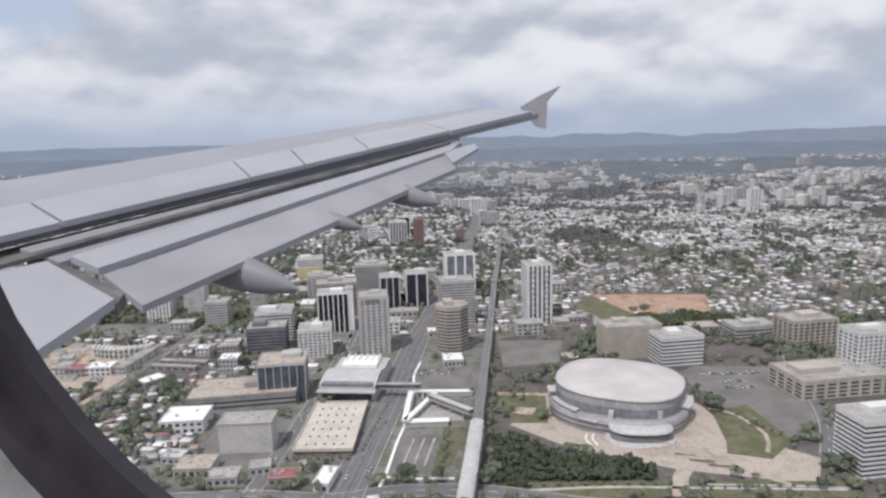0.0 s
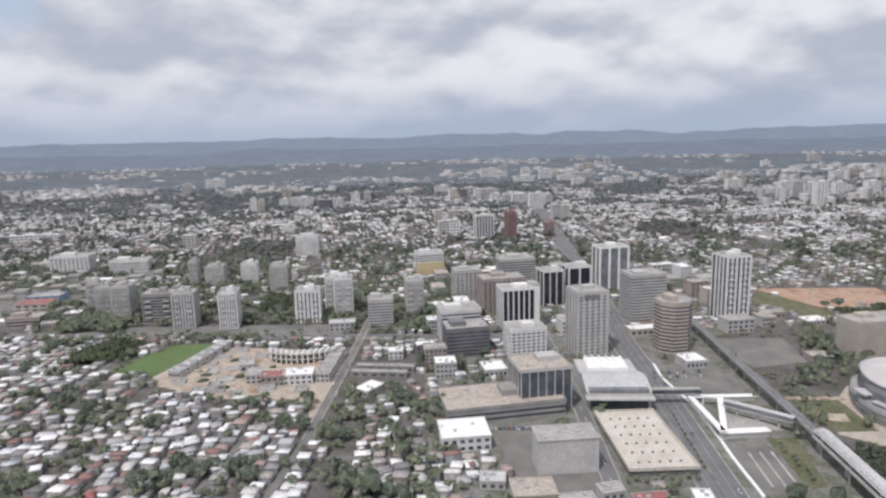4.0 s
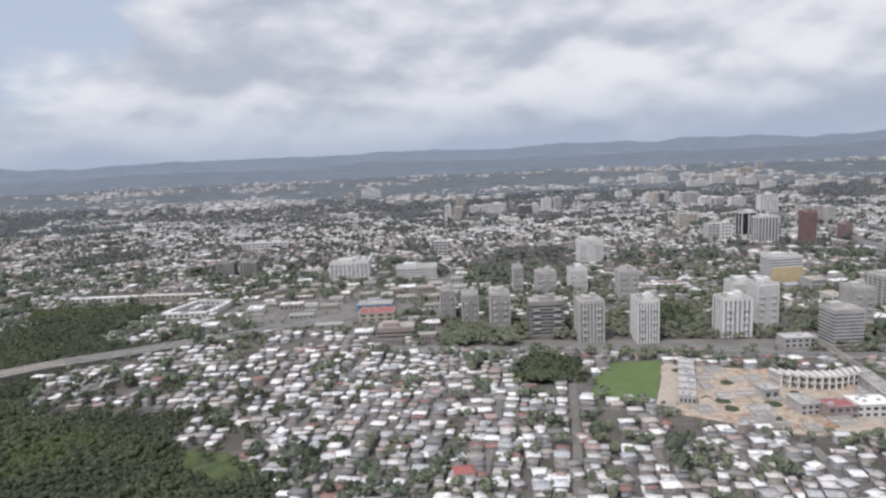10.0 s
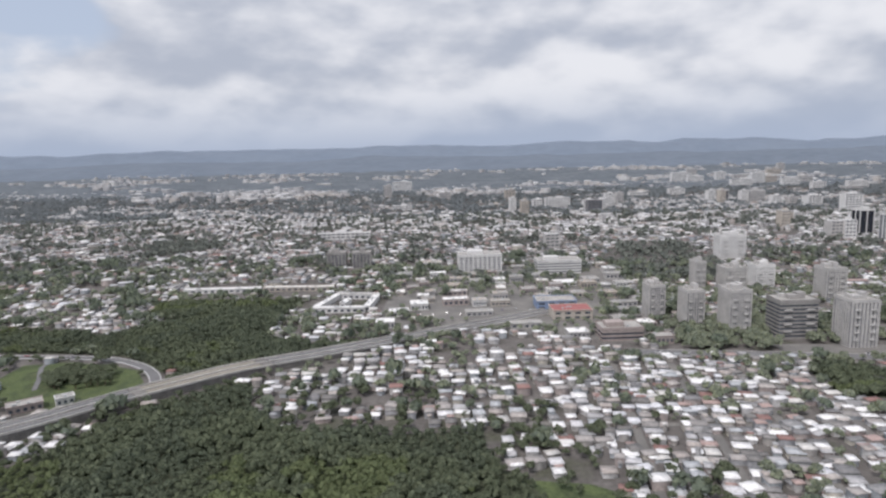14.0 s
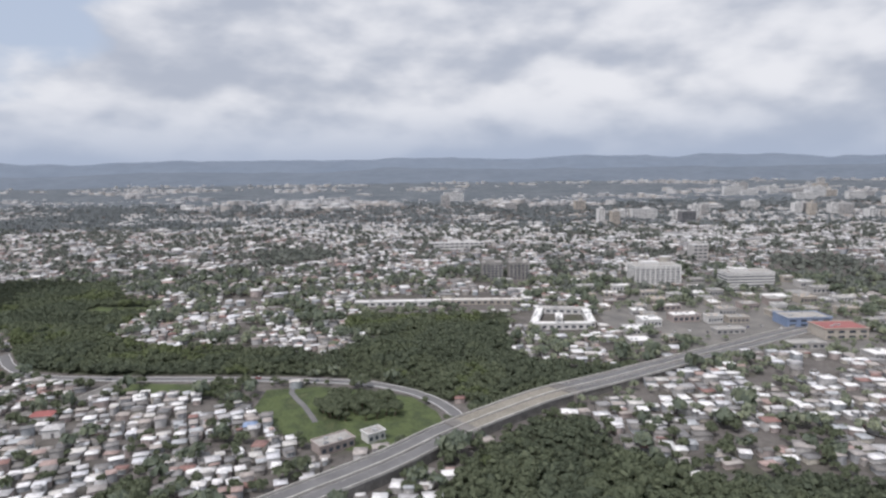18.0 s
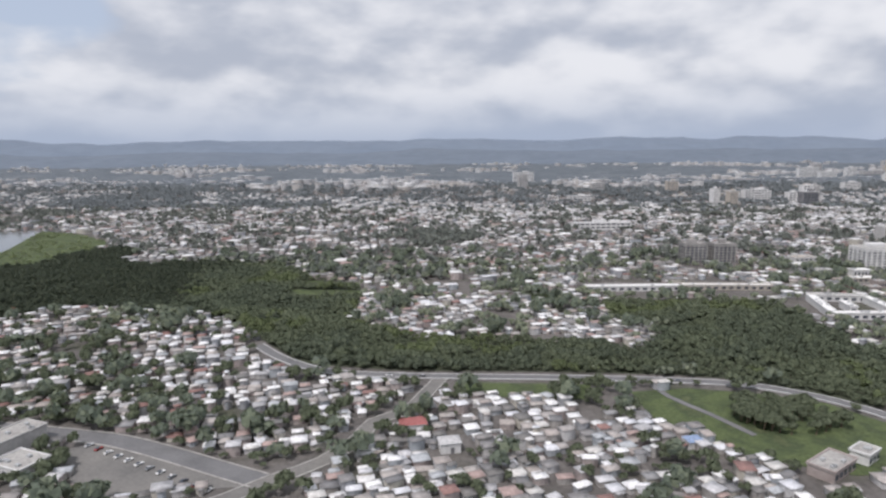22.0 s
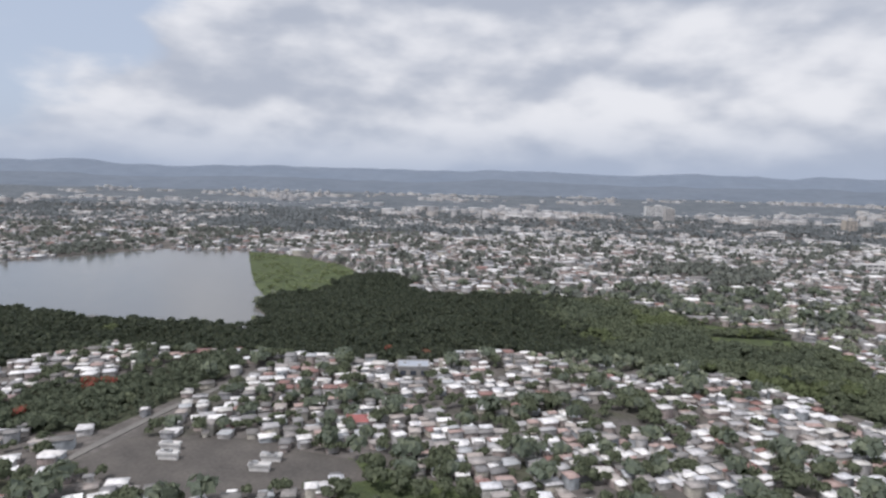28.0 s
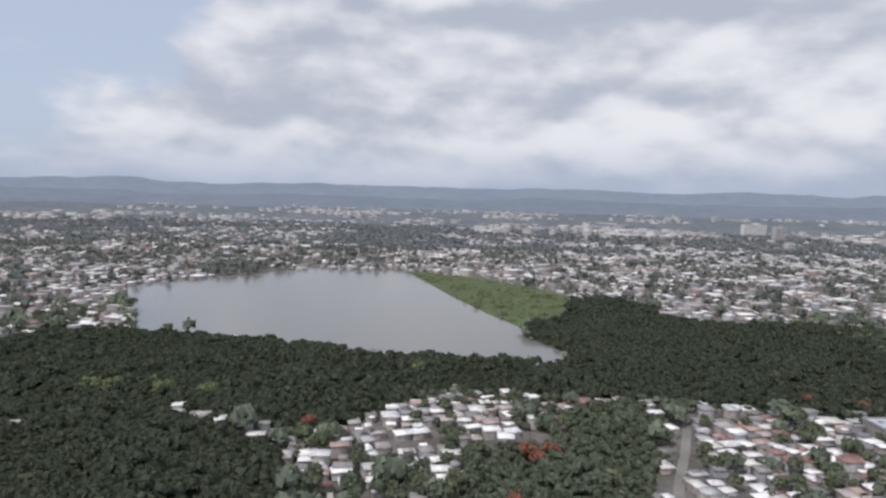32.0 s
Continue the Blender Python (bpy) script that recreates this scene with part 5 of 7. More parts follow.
def arena():
    root = tagged(new("arena"), "large round arena with a pale domed roof and grey walls", "arena")
    root.matrix_basis = pose(83, 299, 0, 0, 0, -24)
    base = part("base_wall", loft("base_wall", [(oval(32.5, 30.5), 0), (oval(33, 31), 7.0), (oval(31.6, 29.6), 7.6)]), "arena_wall", root, "grey panelled base wall")
    upper = part("upper_wall", loft("upper_wall", [(oval(30.2, 27.6), 7.3), (oval(29.4, 26.5), 15.2)], False), "arena_wall", root, "grey panelled upper wall")
    part("concourse_glazing", loft("concourse_glazing", [(oval(30.35, 27.75), 8.6), (oval(30.0, 27.3), 12.0)], False), "grey_glass", upper, "glazed concourse band")
    for z in (2.2, 4.6):
        part("wall_band", loft("wall_band", [(oval(33.05 + z * 0.05, 31.05 + z * 0.05), z), (oval(33.1 + z * 0.05, 31.1 + z * 0.05), z + 0.7)], False), "facade_dark", base, "dark recessed band")
    part("roof_fascia", loft("roof_fascia", [(oval(29.0, 26.0), 14.6), (oval(30.2, 27.1), 15.6), (oval(30.2, 27.1), 16.1), (oval(29.6, 26.6), 16.4)], False), "roof_pale", root, "white roof rim")
    part("roof", loft("roof", [(oval(29.8, 26.8), 16.1)] + [(oval(29.4 * r, 26.2 * r, 64, 2.5 - 0.3 * (1 - r)), 16.3 + 3.4 * (1 - r * r)) for r in (0.97, 0.85, 0.7, 0.5, 0.3, 0.1)]), "arena_roof", root, "pale grey domed roof")
    post = block("column", 0.6, 0.6, 8, 15.2)
    for k in range(30):
        t = 2 * math.pi * k / 30
        part("column", post, "facade_grey", root, "", pose(29.4 * math.cos(t), 26.6 * math.sin(t), 0, 0, 0, math.degrees(t)))
    for a0, a1, r, z, nm in ((272, 326, 31.5, 6.0, "entrance_canopy"), (212, 244, 31.8, 9.2, "terrace"), (192, 206, 32.2, 10.5, "terrace"), (248, 262, 32.0, 6.6, "terrace"), (344, 372, 31.6, 9.4, "terrace")):
        t = [radians(a0 + (a1 - a0) * i / 14) for i in range(15)]
        v, f = [], []
        for s in t:
            for rr, zz in ((r - 3, z), (r + 2.6, z - 0.25), (r + 2.6, z - 0.9), (r - 3, z - 0.9)):
                v.append((rr * math.cos(s), rr * 0.94 * math.sin(s), zz))
        for i in range(14):
            a, b = 4 * i, 4 * i + 4
            f += [[a, a + 1, b + 1, b], [a + 1, a + 2, b + 2, b + 1], [a + 3, a, b, b + 3], [a + 2, a + 3, b + 3, b + 2]]
        f += [[3, 2, 1, 0], [56, 57, 58, 59]]
        part(nm, mesh_of(nm, v, f), "roof_pale", root, "pale curved canopy")
    for a in (272, 312):
        t = radians(a)
        part("stair_tower", block("stair_tower", 2.2, 2.2, 0, 11.5), "roof_pale", root, "", pose(31.2 * math.cos(t), 29.2 * math.sin(t), 0, 0, 0, a))
    part("annex", loft("annex", [(oval(13, 6), 0), (oval(13, 7), 5.6)]), "facade_dark", root, "dark low curved front annex", pose(14, -29, 0, 0, 0, 20))
    part("annex_roof", loft("annex_roof", [(oval(13.8, 7.8), 5.4), (oval(13.8, 7.8), 6.1), (oval(12.6, 6.6), 6.5)]), "roof_pale", root, "pale annex roof", pose(14, -29, 0, 0, 0, 20))
    part("annex_base", loft("annex_base", [(oval(15.2, 9.2), 0.1), (oval(15.2, 9.2), 1.1), (oval(14.8, 8.8), 1.2)]), "roof_pale", root, "pale curved base step", pose(14, -29, 0, 0, 0, 20))
    steps = tagged(new("plaza_steps"), "pale fan of steps on the arena plaza", "steps")
    steps.matrix_basis = pose(97, 255, 0, 0, 0, -18)
    for k in range(6):
        part("step", block("step", 34 - 2 * k, 1.5, 0.1, 0.35 + 0.18 * k, 0, -6 + 1.8 * k, 0.05), "tan", steps)
    for x, y, w in ((91, 259, 7), (94, 256, 8), (98, 251, 9), (103, 245.5, 10), (109, 241, 10)):
        ob = tagged(new("plaza_planter"), "long brown planter bed on the plaza", "planter", "plaza planters")
        ob.matrix_basis = pose(x, y, 0.1, 0, 0, -14)
        part("rim", block("rim", w, 1.5, 0, 0.5), "facade_pink", ob)
        part("soil", block("soil", w - 0.4, 1.1, 0.4, 0.58), "floor", ob)
    for pts, w, mt in (([(61, 262), (60, 268), (62, 273)], 0.8, "white"), ([(64, 262), (63, 268), (65, 273)], 0.8, "white"), ([(126, 296), (135, 290), (140, 268), (133, 252)], 1.8, "tan"), ([(117, 240), (122, 233), (130, 226)], 2.2, "tan"),
                       ([(99, 246), (90, 234), (85, 220)], 6.0, "tan"), ([(30, 227), (60, 228), (90, 226), (148, 222)], 1.6, "concrete"), ([(98, 228), (124, 226), (150, 223)], 1.0, "concrete"), ([(25, 321), (40, 319.5), (53, 318)], 3.6, "sand")):
        tagged(part("footpath", ribbon_mesh("footpath", smooth_line(pts), w, 0.34, 0.25), mt), "pale paved footpath near the arena", "path", kind="structure")
    sheet("sand_patch", [(33, 303), (43, 302), (40, 294), (30, 297)], 0.36, "sand", "pale sandy patch in the lawn", "ground")


arena()
FOOTPRINTS.append((81, 299, 42))

CLEAR = [(-10, 300, 26), (-2, 330, 16), (-14, 345, 18), (-15, 262, 20), (4, 262, 14), (-55, 283, 20), (-55, 266, 18), (-55, 300, 18), (-51, 340, 24), (-51, 358, 18), (-30, 320, 12), (45, 300, 18), (100, 250, 26), (120, 270, 18)]
FOOTPRINTS += CLEAR


# ---- low buildings with a place of their own ----
def flat_building(name, x, y, w, d, h, turn, wall, roof, label, windows=0, category="building"):
    root = tagged(new(name), label, category)
    root.matrix_basis = pose(x, y, 0, 0, 0, turn)
    part("wall", block("wall", w, d, 0, h), wall, root)
    top = part("roof", block("roof", w + 0.5, d + 0.5, h, h + 0.35), roof, root, "flat roof")
    part("parapet", ring_band("parapet", rect(w + 0.6, d + 0.6), rect(w - 0.1, d - 0.1), h + 0.2, h + 0.75), wall, root)
    if windows:
        n = max(1, int(h / 2.2))
        for k in range(n):
            for i in range(windows):
                part("window", block("window", w / windows * 0.55, 0.2, h * (k + 0.3) / n, h * (k + 0.75) / n, -w / 2 + w * (i + 0.5) / windows, -d / 2 - 0.05, 0.02), "glass", root)
    rng = random.Random(int(x * 3 + y))
    for k in range(rng.randint(2, 5)):
        part("roof_unit", block("roof_unit", 1.3, 1.0, h + 0.3, h + 1.1, rng.uniform(-0.4, 0.4) * w, rng.uniform(-0.4, 0.4) * d), "steel", top)
    FOOTPRINTS.append((x, y, max(w, d) * 0.6 + 1.5))
    return root


flat_building("blank_building", -90, 269, 23, 12, 13.5, 2, "facade_grey", "roof_grey", "blank pale grey box building")
flat_building("store", -127, 292, 20, 17, 6, 4, "facade_white", "white", "low store with a white roof", 6)
flat_building("store", -106, 248, 15, 11, 4, 0, "facade_tan", "roof_tan", "low store with a beige patched roof", 5)
flat_building("store", -92, 240, 12, 8, 3.2, 4, "facade_grey", "roof_grey", "low grey store beside a gravel lot", 4)
flat_building("store", -119, 258, 9, 7, 3, -8, "facade_grey", "roof_pale", "small pale store beside a gravel lot", 3)
flat_building("restaurant", -67, 239, 12, 7, 3, 4, "facade_pink", "red", "low restaurant with dark red roof", 4)
flat_building("restaurant", -50, 236, 6, 13, 3.4, -8, "facade_white", "white", "narrow hall with a bright white roof", 2)
flat_building("store", -79, 247, 8, 6, 3, 10, "facade_grey", "roof_grey", "small grey store beside a street", 3)
flat_building("red_store", -440, 541, 24, 16, 5.5, 3, "facade_tan", "red", "big store with red fascia and roof edge", 4)
flat_building("blue_store", -446, 567, 26, 16, 5, 3, "blue", "roof_grey", "big store with blue fascia", 4)
flat_building("wide_roof_building", -969, 415, 14, 14.5, 5, -18, "facade_tan", "roof_pale", "large hall with a pale weathered roof")
flat_building("school", -929, 412, 9, 16, 4.5, -20, "facade_grey", "roof_grey", "long grey school block with window rows", 5)
flat_building("school_wing", -916, 397, 12, 9, 3.6, -20, "facade_white", "roof_grey", "low school wing with a light roof", 5)
flat_building("warehouse", -1038, 541, 12, 9, 4, 8, "facade_mid", "blue_grey", "blue-grey metal warehouse among houses", 3)
flat_building("storage_building", -588, 559, 34, 4, 3.2, 1, "facade_white", "white", "long storage row with a pale roof round a yard", 8)
flat_building("storage_building", -582, 598, 30, 5, 3.2, -8, "facade_white", "roof_grey", "long storage row with a grey roof", 7)
flat_building("storage_building", -569, 578, 4, 34, 3.2, -4, "facade_white", "white", "narrow storage wing with a white roof", 1)
flat_building("storage_building", -600, 580, 4, 38, 3.2, -12, "facade_white", "white", "narrow storage wing with a white roof", 1)
flat_building("storage_building", -587, 577, 4, 13, 3.2, -8, "facade_white", "white", "short storage row in the middle of a yard", 1)
flat_building("long_terrace", -690, 624, 58, 5, 2.8, 3, "facade_white", "white", "long white terrace under construction", 12)
flat_building("long_terrace", -632, 627, 54, 5, 2.8, -1, "facade_tan", "white", "long pale terrace under construction", 12)
for x, y in ((-1093.5, 457), (-1096, 463), (-1066, 459.5), (-1067, 453.5)):
    flat_building("shed", x, y, 5.2, 1.2, 1.5, 2, "facade_white", "white", "narrow white shed in a yard")
flat_building("depot", -692, 402, 13, 7, 3, 38, "facade_pink", "roof_grey", "pink-brown depot beside the motorway", 5)
flat_building("depot", -679, 409, 7, 5, 3, 38, "facade_white", "roof_grey", "pale depot annex beside the motorway", 3)
for k in range(6):        # flats along the playing field
    flat_building("flats", -276 + 2.4 * k, 382 + 8.6 * k, 7, 6.2, 3.8, -15, "facade_grey", "roof_pale", "pale three-storey flats beside the playing field", 4)
flat_building("site_block", -232, 372, 8, 11, 4.4, 6, "facade_grey", "roof_grey", "grey unfinished block on the building site", 3)
flat_building("site_block", -221, 366, 12, 8, 5, 4, "facade_pink", "red", "site block with a red-brown roof", 4)
flat_building("site_block", -208, 368, 15, 10, 5, 2, "facade_white", "white", "new white block on the building site", 5)
flat_building("site_block", -240, 388, 7, 8, 4, 10, "facade_grey", "concrete", "unfinished grey concrete block on bare earth", 2)
for k in range(5):
    flat_building("site_row", -195 + 0.9 * k, 368 + 8.6 * k, 7, 7, 4.6, -6, "facade_grey", "roof_grey", "half-built grey row block", 3)


def shell():
    root = tagged(new("building_shell"), "curved unfinished concrete shell with open bays", "building")
    root.matrix_basis = pose(-212, 402, 0)
    for k in range(12):
        t = (k - 5.5) / 5.5
        x, y, r = 18 * t, -5 * (1 - t * t), -16 * t
        part("slab", block("slab", 3.4, 8, 5.6, 6.1), "concrete", root, "", pose(x, y, 0, 0, 0, r))
        part("slab", block("slab", 3.4, 8, 2.7, 3.1), "concrete", root, "", pose(x, y, 0, 0, 0, r))
        part("cross_wall", block("cross_wall", 0.6, 8, 0, 6.6), "white", root, "", pose(x, y, 0, 0, 0, r))
    FOOTPRINTS.append((-212, 402, 20))


shell()


def site_clutter():
    """Spoil heaps, half-raised walls and stacked material on the building site."""
    rng = random.Random(77)
    for k in range(64):
        x, y = rng.uniform(-272, -196), rng.uniform(352, 424)
        if not inside(OPEN["building_site"][1], [x], [y])[0] or any((x - a) ** 2 + (y - b) ** 2 < (c * 0.55) ** 2 for a, b, c in FOOTPRINTS[-14:]):
            continue
        if k % 3:
            n, r, h = 10, rng.uniform(1.6, 4.2), rng.uniform(0.6, 1.6)
            v = [(0, 0, h)]
            for q, z in ((0.5, 0.62), (1.0, 0.0)):
                v += [(r * q * rng.uniform(0.75, 1.2) * math.cos(6.283 * i / n), r * q * rng.uniform(0.75, 1.2) * math.sin(6.283 * i / n), h * z * rng.uniform(0.8, 1.2)) for i in range(n)]
            f = [[0, 1 + i, 1 + (i + 1) % n] for i in range(n)] + [[1 + i, 1 + n + i, 1 + n + (i + 1) % n, 1 + (i + 1) % n] for i in range(n)]
            ob = tagged(part("earth_mound", mesh_of("earth_mound", v, f), rng.choice(["sand", "orange", "floor"])), "heap of dug earth on the building site", "earth heap", "spoil heaps")
            ob.matrix_basis = pose(x, y, 0.15)
        else:
            ob = tagged(new("unfinished_walls"), "half-raised grey block walls on a slab", "building")
            ob.matrix_basis = pose(x, y, 0.15, 0, 0, rng.choice([4, 8, 94]))
            w, d, h = rng.uniform(5, 10), rng.uniform(4, 7), rng.uniform(0.8, 2.4)
            part("slab", block("slab", w + 1, d + 1, 0, 0.2), "concrete", ob)
            for s in (-1, 1):
                part("wall", block("wall", w, 0.3, 0.2, h, 0, s * d / 2), "facade_grey", ob)
                part("wall", block("wall", 0.3, d, 0.2, h * 0.8, s * w / 2), "facade_grey", ob)
            part("wall", block("wall", 0.3, d, 0.2, h * 0.7), "facade_grey", ob)


site_clutter()
flat_building("workshop", -163, 379, 32, 4, 2.6, -10, "facade_mid", "roof_grey", "long low grey workshop roof", 6)
flat_building("workshop", -166, 371, 30, 4, 2.4, -10, "facade_mid", "roof_grey", "long low grey workshop roof", 6)
flat_building("workshop", -170, 350, 9, 13, 2.6, -38, "facade_grey", "white", "narrow workshop with a white roof", 3)
flat_building("office_villa", -158, 399, 8, 7, 4.5, 4, "facade_white", "white", "small white office villa", 3)
flat_building("office_villa", -141, 404, 11, 8, 6, 6, "facade_dark", "white", "dark office villa with white roof edge", 4)
flat_building("store", -195, 459, 17, 9, 5, 4, "facade_grey", "roof_pale", "pale low store in front of towers", 5)
sheet("grass_verge", [(-180, 412), (-168, 410), (-166, 424), (-178, 426)], 0.3, "meadow", "yellow-green grass verge beside a road", "grass")
rngm = random.Random(41)
for k in range(120):       # low blocks between the towers and round the stores
    zone = DOWNTOWN if k < 45 else STORES if k < 105 else CAMPUS
    xs, ys = [p[0] for p in zone], [p[1] for p in zone]
    for _ in range(60):
        x, y = rngm.uniform(min(xs), max(xs)), rngm.uniform(min(ys), max(ys))
        w, d = (rngm.uniform(9, 22), rngm.uniform(8, 16)) if zone is not STORES else (rngm.uniform(6, 18), rngm.uniform(5, 11))
        if zone is DOWNTOWN and y < 330 and x < -20:
            continue
        if inside(zone, [x], [y])[0] and all((x - a) ** 2 + (y - b) ** 2 > (c + max(w, d) * 0.55) ** 2 for a, b, c in FOOTPRINTS) \
                and not any(near_line(r, [x], [y], 9 + d / 2)[0] for r in ROADS) and not any(inside(p, [x], [y])[0] for n, (m, p, l) in OPEN.items() if n != "mall_lot") \
                and not any(inside(p, [x], [y])[0] for p in [*WOODS, *GRASS.values()]) and abs(x - (y * 0.12 - 20)) > 12 + w / 2:
            h = rngm.choice([4, 5, 6, 8, 11]) if zone is DOWNTOWN else rngm.choice([2.2, 2.6, 3.2, 4])
            wall = rngm.choice(["facade_white", "facade_grey", "facade_tan", "facade_grey", "facade_pink"])
            flat_building("low_block", x, y, w, d, h, rngm.uniform(2, 10), wall, rngm.choice(["white", "white", "roof_grey", "roof_tan", "roof_grey"]),
                          {"facade_white": "white", "facade_grey": "grey", "facade_tan": "tan", "facade_pink": "pinkish"}[wall] + " flat-roofed commercial block between larger buildings", 5)
            break


# ---- houses ----
rs = np.random.RandomState(11)
RX, RY = -2300, 100
LOTS, WALLED = np.zeros((1900, 1000), bool), np.zeros((1900, 1000), bool)      # 2 m cells taken by lots, and by walls alone


def taken(grid, x, y):
    i, j = ((np.asarray(x) - RX) / 2).astype(int), ((np.asarray(y) - RY) / 2).astype(int)
    ok = (i >= 0) & (i < 1900) & (j >= 0) & (j < 1000)
    out = np.zeros(i.shape, bool)
    out[ok] = grid[i[ok], j[ok]]
    return out


def mark(grid, x, y, k):
    i, j = ((np.asarray(x) - RX) / 2).astype(int), ((np.asarray(y) - RY) / 2).astype(int)
    for a in range(-k, k + 1):
        for b in range(-k, k + 1):
            if a * a + b * b <= k * k:
                p, q = i + a, j + b
                ok = (p >= 0) & (p < 1900) & (q >= 0) & (q < 1000)
                grid[p[ok], q[ok]] = True


BLOCKED = [LAGOON, *WOODS, *GRASS.values(), *[p for m, p, l in OPEN.values()]]


def allowed(x, y):
    ok = np.ones(len(x), bool)
    for p in BLOCKED:
        ok &= ~inside(p, x, y)
    ok &= ~inside(CONDOS, x, y) & ~inside(STORES, x, y)
    core = (inside(DOWNTOWN, x, y) & ((y < 400) & (x > -60) | (patchy(x, y, 17, 21) > 0.62))) | (inside(CAMPUS, x, y) & (y < 430))
    ok &= ~core
    for r in ROADS:
        ok &= ~near_line(r, x, y, 10 if r is MOTORWAY else 11 if r is AVENUE else 3.6 if r is LAST_ROAD else 7)
    for a, b, c in FOOTPRINTS:
        ok &= (x - a) ** 2 + (y - b) ** 2 > (c * 0.8 + 3) ** 2
    return ok


def grove_field(x, y):
    """Where the far town gives way to groves: broad patches, past about 1."""
    return patchy(x, y, 170, 77) * 0.8 + patchy(x, y, 62, 78) * 0.42 + np.clip((np.asarray(y) - 700) / 3500, -0.5, 0.2)


lots = []                  # x, y, turn, width, depth
for g in FIRST_GRID:       # both sides of each street
    line = smooth_line(g, 2.0)
    for side in (-1, 1):
        s = 3.0
        acc = 0.0
        for a, b in zip(line, line[1:]):
            acc += (b - a).length
            if acc > s:
                t = (b - a).normalized()
                w = rs.uniform(3.1, 5.2)
                c = a + Vector((t.y, -t.x, 0)) * side * (5.6 + rs.uniform(-0.6, 0.6))
                lots.append((c.x, c.y, math.atan2(t.y, t.x) + rs.normal(0, 0.03), w, rs.uniform(4.4, 6.4)))
                if rs.rand() < 0.6:
                    c = a + Vector((t.y, -t.x, 0)) * side * (10.6 + rs.uniform(-0.8, 0.8))
                    lots.append((c.x, c.y, math.atan2(t.y, t.x) + rs.normal(0, 0.06), w * rs.uniform(0.6, 1.0), rs.uniform(2.4, 4.2)))
                s = acc + w + rs.uniform(0.6, 2.0)
lots = np.array(lots)
lots = lots[~((lots[:, 0] > -318) & (lots[:, 1] > 352))]
lots = lots[(patchy(lots[:, 0], lots[:, 1], 22, 3) < 0.72) & (rs.rand(len(lots)) < 0.92)]
groups = [lots]
for k, (ang, pu, pv, box) in enumerate([
        (20, 10.6, 5.0, (-1300, -690, 340, 600)), (4, 14, 7.0, (-680, 120, 150, 700)), (-14, 16, 7.8, (-2300, -350, 520, 1250)),
        (12, 17, 8.0, (-1200, 800, 560, 1300)), (32, 18, 8.6, (-2300, 1500, 900, 2000)), (-8, 17, 7.8, (60, 1500, 330, 1200)), (10, 17, 8.2, (-2300, 1500, 150, 1900))]):
    a = radians(ang)
    x0, x1, y0, y1 = box
    n = int(max(x1 - x0, y1 - y0) * 1.5 / pu) + 2
    m = int(max(x1 - x0, y1 - y0) * 1.5 / pv) + 2
    u, v = np.meshgrid((np.arange(n) - n / 2) * pu, (np.arange(m) - m / 2) * pv)
    u, v = u.ravel(), v.ravel()
    u = u + rs.choice([-1, 1], len(u)) * 0.4 + rs.normal(0, 0.9, len(u))
    v = v + rs.normal(0, 0.7, len(v))
    cx, cy = (x0 + x1) / 2, (y0 + y1) / 2
    rows = []
    for off in (-pu * 0.22, pu * 0.27):
        x, y = cx + (u + off) * math.cos(a) - v * math.sin(a), cy + (u + off) * math.sin(a) + v * math.cos(a)
        ok = (x > x0) & (x < x1) & (y > y0) & (y < y1)
        x, y = x[ok], y[ok]
        cell = np.floor(lattice(np.floor(x / 210 + 0.3 * np.sin(y / 130)), np.floor(y / 170), 5) * 6).astype(int)
        own = (cell == k) | (k == 6) | (k == 0) | ((k == 1) & (y < 520)) | ((cell < 2) & (k > 1) & (np.floor(x / 300).astype(int) % 4 == k - 2))
        keep = own & (rs.rand(len(x)) < np.where(y > 1330 + 150 * np.sin(x / 260 + 0.8), 0.10, np.clip(1.04 - y / 3000, 0.45, 1))) & (patchy(x, y, 46, 8 + k) < np.where(y > 480, 0.78, 0.69)) & (patchy(x, y, 15, 4) < 0.76) & ~((y > 640) & (grove_field(x, y) > 0.93))
        x, y = x[keep], y[keep]
        rows.append(np.c_[x, y, np.full(len(x), a + math.pi / 2) + rs.normal(0, 0.14, len(x)), rs.uniform(2.9, 5.2, len(x)), rs.uniform(3.4, 6.2, len(x))])
    batch = np.vstack(rows)
    if k == 0:
        batch[:, 3:5] *= 0.8
    groups.append(batch)
houses = []
for g in groups:
    g = g[allowed(g[:, 0], g[:, 1])]
    g = g[(g[:, 1] + 0.295 * g[:, 0] > 95)]
    if len(houses):
        g = g[~taken(LOTS, g[:, 0], g[:, 1])]
    mark(LOTS, g[:, 0], g[:, 1], 2)
    mark(WALLED, g[:, 0], g[:, 1], 1)
    houses.append(g)
houses = np.vstack(houses)
big = rs.rand(len(houses)) < np.clip((houses[:, 1] - 500) / 2500, 0, 0.28)
houses[big, 3:5] *= rs.uniform(1.3, 2.3, (big.sum(), 2))

# the three hundred that lie nearest the flight line are things of their own
order = np.argsort(houses[:, 1] + 0.295 * houses[:, 0] + np.where((houses[:, 0] < 20) & (houses[:, 0] > -1215), 0, 900))
near, rest = houses[order[:300]], houses[order[300:]]


